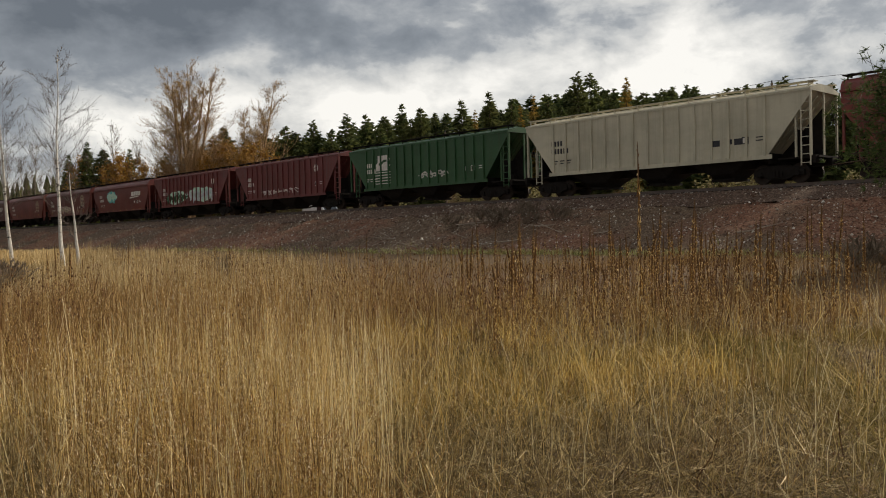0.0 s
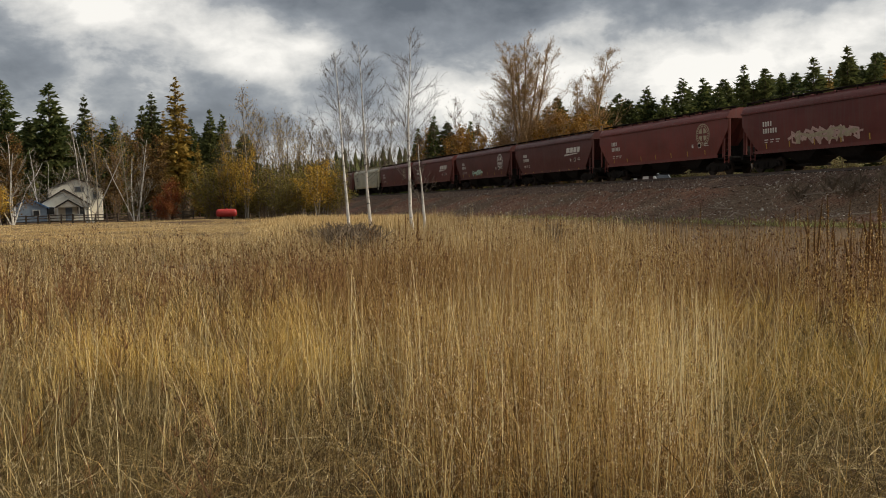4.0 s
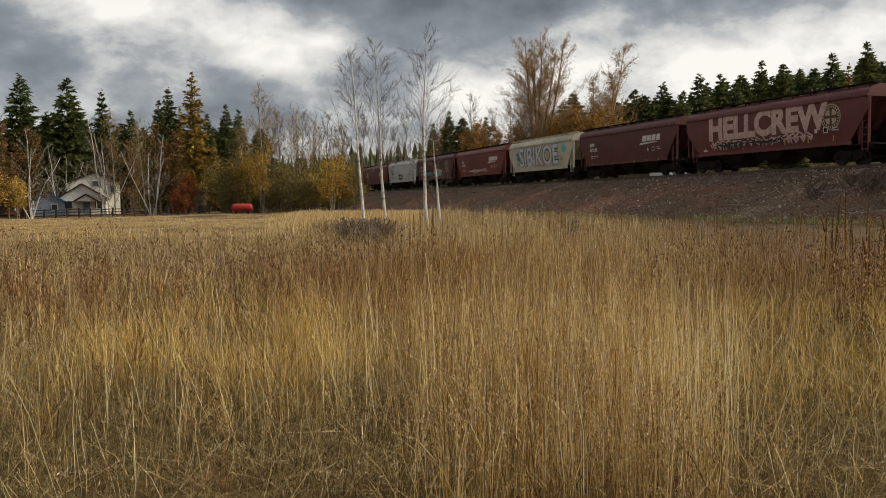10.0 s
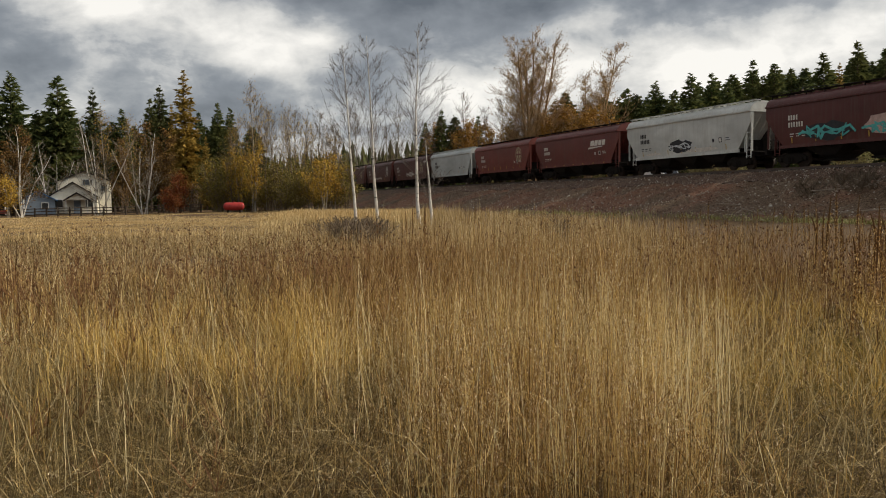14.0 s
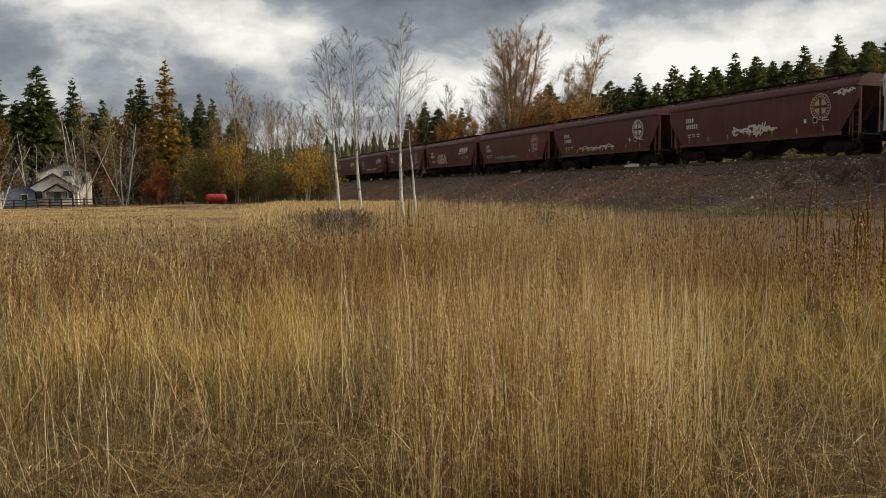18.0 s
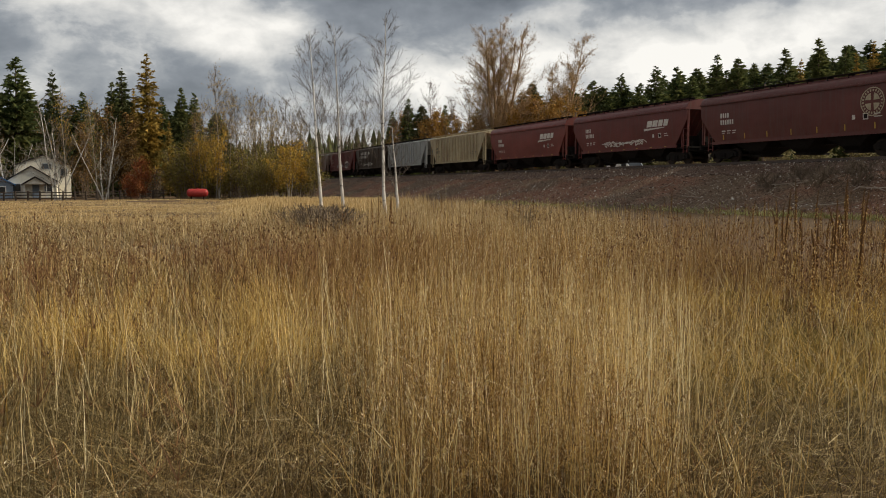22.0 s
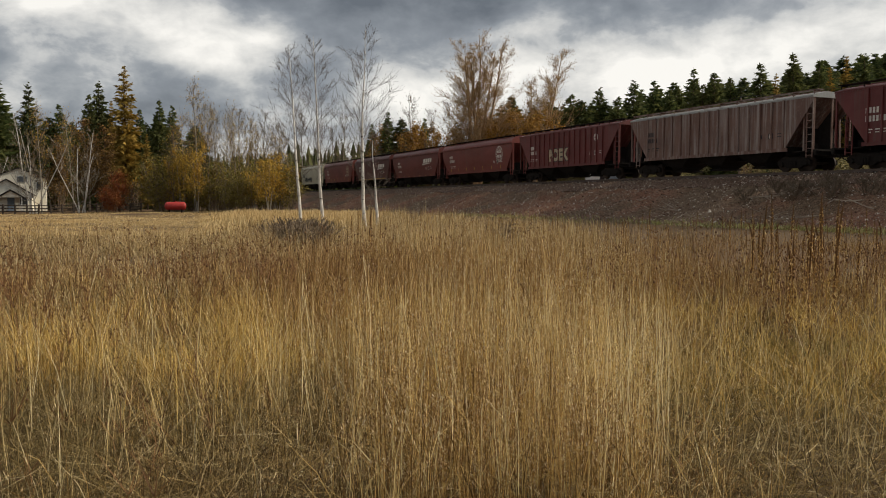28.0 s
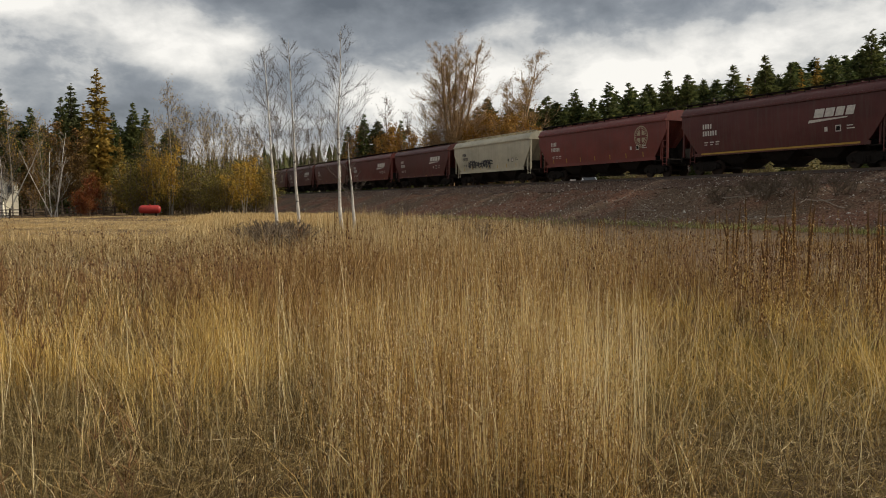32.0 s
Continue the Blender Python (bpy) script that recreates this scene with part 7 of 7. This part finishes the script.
    br = dict(bark_mat="twig", leaf_mat="brown_leaf", share=0.0, leaf=0.08, seed=66, H=1.2, r0=0.02, first=0.03, n1=40, n2=5, n3=1, rise=0.9, reach=0.7, twig=0.009, stems=8, fan=0.3, group="brush by the birches")
    for yaw, r in ((6.9, 34), (6.0, 31), (5.6, 34), (5.0, 32), (5.4, 28.5), (4.4, 30), (6.6, 36.5), (4.2, 34.5), (5.2, 30.2), (-8.2, 29.5), (-8.6, 30), *HEAP, (-50.2, 24), (-51.2, 25), (-52.2, 24)):
        x, y = polar(yaw, r)
        GROVE_H = (1.2 + float(surface_z(x, y)) - EYE) / r
        broadleaf("brush", "brush", "low tangle of dark leafless twigs", yaw, r, math.degrees(math.atan(GROVE_H)), rng.uniform(0, 360), 1.4, **br)


def make_near_pine():
    """Pine on the right, close to the bank: only its outer boughs come into view."""
    x, y = polar(-54.7, 25)
    foot = float(surface_z(x, y)) - 0.1
    t = thing("pine_tree", pose(x, y, foot), "green pine with long needle tufts beside the bank", "tree")
    rng = np.random.default_rng(91)
    segs = [(np.array([0, 0, 0.0]), np.array([0.1, 0, 5.0]), 0.17, 0.12), (np.array([0.1, 0, 5.0]), np.array([0, 0, 11.0]), 0.12, 0.03)]
    tufts, ways = [], []
    for i in range(150):
        low = i < 118
        z = (rng.uniform(2.6, 6.1) if low else rng.uniform(9.0, 11.2)) - foot
        a = rng.uniform(0, math.tau)
        L = (np.interp(z + foot, [2.6, 3.4, 4.5, 5.6, 6.2, 7.4, 11], [1.7, 2.5, 2.3, 1.7, 0.8, 0.8, 0.5])) * rng.uniform(0.65, 1.1)
        d = np.array([math.cos(a), math.sin(a), rng.uniform(-0.15, 0.2)])
        p = np.array([0, 0, z])
        q = p + d * L
        segs.append((p, q, 0.03, 0.010))
        for j in range(int(10 + L * 13)):
            u = rng.uniform(0.25, 1.05)
            side = rng.normal(0, 0.22, 3) * (0.4 + u)
            tufts.append(p + (q - p) * u + side)
            ways.append(d)
            if j % 3 == 0:
                segs.append((p + (q - p) * u * 0.9, tufts[-1], 0.010, 0.005))
    per = 11
    C = np.repeat(np.array(tufts), per, 0)
    n = len(C)
    O = rng.normal(0, 0.7, (n, 3)) + np.repeat(np.array(ways), per, 0) * 0.8 + np.array([0, 0, 0.2])
    O /= np.linalg.norm(O, axis=1, keepdims=True)
    S = np.cross(O, rng.normal(0, 1, (n, 3)))
    S *= 0.011 / np.linalg.norm(S, axis=1, keepdims=True)
    ln = rng.uniform(0.10, 0.20, (n, 1))
    V = np.stack([C - S, C + S, C + O * ln + S * 0.4, C + O * ln - S * 0.4], 1)
    part("trunk", tubes_mesh("trunk", segs, MAT["brown_bark"], 4), None, t)
    part("needles", raw_mesh("needles", V.reshape(-1, 3), np.arange(4 * n).reshape(-1, 4), MAT["pine_needles"]), None, t)


def make_far_wood():
    """Far wooded slopes: many small conifers in one piece."""
    rng = np.random.default_rng(17)
    n = 3200
    a = np.radians(rng.uniform(-70, 45, n))
    r = rng.uniform(210, 460, n)
    x, y = -np.sin(a) * r, np.cos(a) * r
    e = x * TU[0] + y * TU[1]
    p = x * TN[0] + y * TN[1]
    keep = (np.abs(p - TRACK_P) > 14) & ((p > 70) | (e > 180))
    x, y, r = x[keep], y[keep], r[keep]
    n = len(x)
    z = ground_z(x, y) - 0.4
    H = rng.uniform(9, 16, n)
    tiers, sides = 5, 6
    V, F, k = [], [], 0
    for t in range(tiers):
        z0, z1 = H * (0.08 + 0.17 * t), H * (0.08 + 0.17 * t + 0.30)
        R = H * 0.19 * (1 - t / (tiers + 0.6))
        ring = np.zeros((n, sides + 1, 3))
        for i in range(sides):
            b = math.tau * i / sides + rng.uniform(0, 1, n)
            q = R * rng.uniform(0.65, 1.25, n)
            ring[:, i] = np.stack([x + np.cos(b) * q, y + np.sin(b) * q, z + z0 + rng.normal(0, 0.4, n)], -1)
        ring[:, sides] = np.stack([x, y, z + np.minimum(z1, H)], -1)
        f = np.array([(i, (i + 1) % sides, sides) for i in range(sides)])
        F.append((f[None] + (np.arange(n) * (sides + 1))[:, None, None]).reshape(-1, 3) + k)
        V.append(ring.reshape(-1, 3))
        k += n * (sides + 1)
    ob = new("far_woods", raw_mesh("far_woods", np.concatenate(V), np.concatenate(F), MAT["needles"]))
    tagged(ob, "distant dark conifer woods on low hills", "woods", kind="stuff")


# ---- the house, the sheds and the yard ----
MAT["siding"] = plain("cream_siding", (0.76, 0.72, 0.60), 0.7, 0, 0.12, 2)
MAT["shingle"] = plain("grey_brown_shingles", (0.040, 0.033, 0.028), 0.95, 0, 0.35, 3, 0.05)
MAT["blue_roof"] = plain("blue_metal_roof", (0.06, 0.17, 0.36), 0.45, 0.3, 0.2, 2)
MAT["blue_wall"] = plain("blue_grey_boards", (0.20, 0.25, 0.31), 0.8, 0, 0.2, 3)
MAT["trim_white"] = plain("white_trim_paint", (0.72, 0.71, 0.67), 0.6, 0, 0.1, 4)
MAT["glass"] = plain("dark_window_glass", (0.03, 0.035, 0.04), 0.08, 0, 0.1, 2, 0.6, 0)
MAT["fence_wood"] = plain("weathered_fence_wood", (0.085, 0.065, 0.05), 0.9, 0, 0.35, 5)
MAT["tank_red"] = plain("faded_red_tank_paint", (0.36, 0.035, 0.03), 0.45, 0, 0.25, 2)
MAT["pole_wood"] = plain("grey_pole_wood", (0.16, 0.12, 0.09), 0.9, 0, 0.3, 5)
MAT["wire"] = plain("dull_wire", (0.05, 0.05, 0.05), 0.6, 0.5, 0.1, 5)
MAT["van_white"] = plain("white_vehicle_paint", (0.78, 0.78, 0.76), 0.35, 0, 0.06, 2)
MAT["tyre"] = plain("black_tyre_rubber", (0.02, 0.02, 0.02), 0.85, 0, 0.2, 5)
MAT["deadwood"] = plain("bleached_dead_wood", (0.34, 0.28, 0.22), 0.9, 0, 0.3, 6)


def gable(width, depth, wall, rise, over=0.35):
    """Walls of a gabled block facing -y, and its two roof slopes."""
    w = Shape().prism([(-width / 2, 0), (width / 2, 0), (width / 2, wall), (0, wall + rise), (-width / 2, wall)], "y", 0, depth)
    roofs = []
    for s in (-1, 1):
        h = width / 2 + over
        dz = rise / (width / 2) * over
        a, b = (0.0, wall + rise + 0.02), (s * h, wall - dz + 0.02)
        roofs.append(Shape().prism([a, b, (b[0], b[1] + 0.16), (a[0], a[1] + 0.16)], "y", -over, depth + over))
    return w, roofs


def add_window(parent, x, y, z, w, h):
    wn = part("window", Shape().box((x, y - 0.03, z), (w + 0.2, 0.08, h + 0.2)), MAT["trim_white"], parent)
    part("pane", Shape().box((x, y - 0.085, z), (w, 0.04, h)), MAT["glass"], wn, "dark glass pane")


def make_house():
    x, y = polar(22.95, 140)
    z = float(surface_z(x, y)) + 0.05
    hs = thing("house", pose(x, y, z, 0, 0, 20), "cream two-storey house with stepped grey-brown gables", "house")
    w, roofs = gable(7.6, 6.0, 5.0, 1.5)
    off = pose(0.6, 3.0, 0)
    wall = part("wall", w, MAT["siding"], hs, at=off)
    for rf in roofs:
        part("roof", rf, MAT["shingle"], hs, at=off)
    add_window(wall, 0.5, 0, 4.9, 1.3, 0.8)
    add_window(wall, 2.9, 0, 4.0, 0.8, 1.0)
    w, roofs = gable(6.9, 3.6, 2.5, 2.2)
    off = pose(-0.9, -0.6, 0)
    wall = part("wall", w, MAT["siding"], hs, at=off)
    for rf in roofs:
        part("roof", rf, MAT["shingle"], hs, at=off)
    add_window(wall, -2.1, 0, 1.6, 1.3, 1.1)
    add_window(wall, 2.3, 0, 1.6, 1.0, 1.1)
    # porch
    w, roofs = gable(3.2, 1.6, 2.1, 1.0, 0.25)
    off = pose(-0.3, -2.3, 0)
    for rf in roofs:
        part("porch_roof", rf, MAT["shingle"], hs, at=off)
    for px in (-1.5, 1.5):
        part("porch_post", Shape().box((px, 0.1, 1.05), (0.16, 0.16, 2.1)), MAT["trim_white"], hs, at=off)
    part("gable_board", Shape().prism([(-1.5, 2.1), (1.5, 2.1), (0, 3.0)], "y", 0.0, 0.08), MAT["siding"], hs, at=off)
    door = part("door", Shape().box((-0.3, -0.64, 1.02), (0.95, 0.08, 2.04)), MAT["blue_wall"], hs)
    part("door_knob", Shape().box((0.05, -0.70, 1.0), (0.07, 0.06, 0.07)), MAT["trim_white"], door)
    part("chimney", Shape().box((2.4, 6.5, 6.3), (0.6, 0.6, 1.6)), MAT["shingle"], hs)
    an = part("antenna", Shape().tube((-0.6, 3.4, 5.6), (-0.6, 3.4, 7.5), 0.035).tube((-2.0, 3.4, 7.3), (1.2, 3.4, 7.5), 0.03), MAT["rail"], hs, "roof aerial")
    part("aerial_rods", Shape().tube((-1.7, 3.0, 7.32), (-1.7, 3.8, 7.32), 0.02).tube((0.9, 3.0, 7.48), (0.9, 3.8, 7.48), 0.02).tube((0.7, 3.4, 7.2), (0.7, 3.4, 7.8), 0.025), MAT["rail"], an)
    # blue-roofed shed and open car port beside it
    x, y = polar(25.3, 138)
    z = float(surface_z(x, y)) + 0.02
    sh = thing("shed", pose(x, y, z, 0, 0, 25), "blue-grey shed with a blue metal roof", "shed")
    w, roofs = gable(4.6, 4.5, 2.2, 1.3)
    wall = part("wall", w, MAT["blue_wall"], sh)
    for rf in roofs:
        part("roof", rf, MAT["blue_roof"], sh)
    add_window(wall, 0.9, 0, 1.4, 0.8, 0.8)
    x, y = polar(27.6, 137)
    z = float(surface_z(x, y)) + 0.02
    cp = thing("carport", pose(x, y, z, 0, 0, 25), "open-fronted brown carport with posts", "carport")
    part("back_wall", Shape().box((0, 4.0, 1.2), (7.4, 0.14, 2.4)), MAT["fence_wood"], cp)
    part("roof", Shape().box((0, 2.0, 2.55), (7.8, 5.0, 0.22)), MAT["shingle"], cp)
    for px in (-3.6, -1.2, 1.2, 3.6):
        part("post", Shape().box((px, 0.0, 1.25), (0.18, 0.18, 2.5)), MAT["trim_white"], cp)
    part("side_wall", Shape().box((-2.7, 0.4, 1.2), (1.6, 0.12, 2.3)), MAT["blue_wall"], cp)
    # car in the port
    car = thing("parked_car", pose(*polar(27.3, 138.5), z, 0, 0, 25), "dark red parked car under the carport", "car")
    part("body", Shape().box((0, 0, 0.62), (1.7, 4.0, 0.55)), MAT["maroon_red"], car)
    part("cabin", Shape().box((0, 0.3, 1.1), (1.45, 1.9, 0.45)), MAT["glass"], car)
    for px in (-0.78, 0.78):
        for py in (-1.3, 1.3):
            part("wheel", Shape().tube((px - 0.1, py, 0.32), (px + 0.1, py, 0.32), 0.32, n=12), MAT["tyre"], car)


def make_fence():
    t = thing("rail_fence", Matrix.Identity(4), "weathered split-rail fence along the yard", "fence", kind="")
    rng = random.Random(3)
    last = None
    for i in range(24):
        yaw = 30.8 - i * 0.66
        r = 118 + 1.5 * math.sin(i * 0.3)
        x, y = polar(yaw, r)
        z = float(surface_z(x, y))
        part("post", Shape().box((0, 0, 0.55), (0.17, 0.17, 1.35)), MAT["fence_wood"], t, at=pose(x, y, z, rng.uniform(-3, 3), rng.uniform(-3, 3), rng.uniform(0, 90)))
        if last is not None:
            for h in (0.35, 0.72, 1.08):
                part("rail", Shape().tube((last[0], last[1], last[2] + h + rng.uniform(-.04, .04)), (x, y, z + h + rng.uniform(-.04, .04)), 0.065, 0.055, 6), MAT["fence_wood"], t)
        last = (x, y, z)


def make_tank():
    x, y = polar(13.5, 105)
    z = float(surface_z(x, y))
    t = thing("fuel_tank", pose(x, y, z - 0.02, 0, 0, 10) @ Matrix.Diagonal((0.88, 0.88, 0.88, 1)), "red horizontal fuel tank on a steel cradle", "tank")
    rings = []
    for u, r in ((-1.42, 0.10), (-1.36, 0.34), (-1.22, 0.50), (-1.0, 0.56), (1.0, 0.56), (1.22, 0.50), (1.36, 0.34), (1.42, 0.10)):
        rings.append([(u, math.cos(k * math.tau / 20) * r, 0.92 + math.sin(k * math.tau / 20) * r) for k in range(20)])
    part("shell", Shape().loft(rings), MAT["tank_red"], t, smooth=True)
    for u in (-0.8, 0.8):
        part("cradle", Shape().box((u, 0, 0.2), (0.16, 0.9, 0.5)), MAT["under"], t)
    part("valve_cap", Shape().tube((0, 0, 1.44), (0, 0, 1.60), 0.14, n=10), MAT["tank_red"], t)


def make_line():
    """Low wire line on short poles beyond the track."""
    t0 = None
    for i in range(8):
        e = -5 + i * 27.5
        x, y = on_track(e, 46.0)
        p = thing("line_pole", pose(x, y, float(surface_z(x, y)) - 0.2), "short grey wooden pole carrying a thin wire", "pole", "line poles beyond the track")
        top = 9.35 - float(surface_z(x, y)) + 0.3
        part("pole", Shape().tube((0, 0, 0), (0, 0, top), 0.09, 0.07, 8), MAT["pole_wood"], p)
        part("insulator", Shape().tube((0, 0, top), (0, 0, top + 0.14), 0.045, 0.03, 8), MAT["glass"], p)
    w = Shape()
    for i in range(7):
        for j in range(8):
            a, b = j / 8, (j + 1) / 8
            q = []
            for u in (a, b):
                x, y = on_track(-5 + (i + u) * 27.5, 46.0)
                q.append((x, y, 9.55 - 0.45 * 4 * u * (1 - u)))
            w.tube(q[0], q[1], 0.014, n=4, caps=False)
    tagged(part("line_wire", w, MAT["wire"]), "thin dark wire strung beyond the train", "wire")


def make_van():
    x, y = on_track(91.5, 62)
    z = 2.75
    v = thing("white_van", pose(x, y, z - 0.45, 0, 0, -90 + math.degrees(PSI)) @ Matrix.Diagonal((1.25, 1.2, 1.35, 1)), "white van parked beyond the track", "van")
    body = [(-2.4, 0.45), (2.5, 0.45), (2.5, 1.15), (1.75, 1.35), (1.1, 2.05), (-2.3, 2.1), (-2.4, 1.9)]
    part("body", Shape().prism(body, "y", -0.95, 0.95), MAT["van_white"], v)
    part("windscreen", Shape().prism([(1.70, 1.40), (1.78, 1.40), (1.16, 2.0), (1.10, 1.98)], "y", -0.8, 0.8), MAT["glass"], v)
    for s in (-1, 1):
        part("side_window", Shape().box((0.75, s * 0.955, 1.62), (0.8, 0.03, 0.42)), MAT["glass"], v)
        for px in (-1.55, 1.6):
            part("wheel", Shape().tube((px, s * 0.75, 0.34), (px, s * 0.97, 0.34), 0.34, n=14), MAT["tyre"], v)


def make_bank_litter():
    rng = random.Random(12)
    first = None
    for i in range(24):
        e, p = (rng.uniform(14, 45), rng.uniform(29.0, 33.5)) if i < 12 else (rng.gauss(31, 2.5), rng.gauss(32.0, 0.6))
        x, y = on_track(e, p)
        z = float(bank_z(p, e)) + 0.07
        if first is None:
            s = Shape()
            a = Vector((-0.9, 0, 0))
            for k in range(5):
                b = a + Vector((0.38, rng.uniform(-0.07, 0.07), rng.uniform(-0.03, 0.06)))
                s.tube(a, b, 0.035 - 0.005 * k, 0.030 - 0.005 * k, 5)
                a = b
            s.tube((-0.1, 0, 0.02), (0.35, 0.35, 0.10), 0.015, 0.006, 4)
            first = tagged(part("dead_branch", s, MAT["deadwood"], at=pose(x, y, z, 0, -8, rng.uniform(0, 360))), "bleached dead branch lying on the gravel", "branch", "dead branches on the bank")
        else:
            copy_thing(first, pose(x, y, z, rng.uniform(-10, 10), rng.uniform(-18, 4), rng.uniform(0, 360)))


# ---- build ----
make_ground()
make_bank()
make_track()
make_grass()
make_mulleins()
TRAIN = make_train()
make_trees()
make_near_pine()
make_far_wood()
make_house()
make_fence()
make_tank()
make_line()
make_van()
make_bank_litter()
motions()
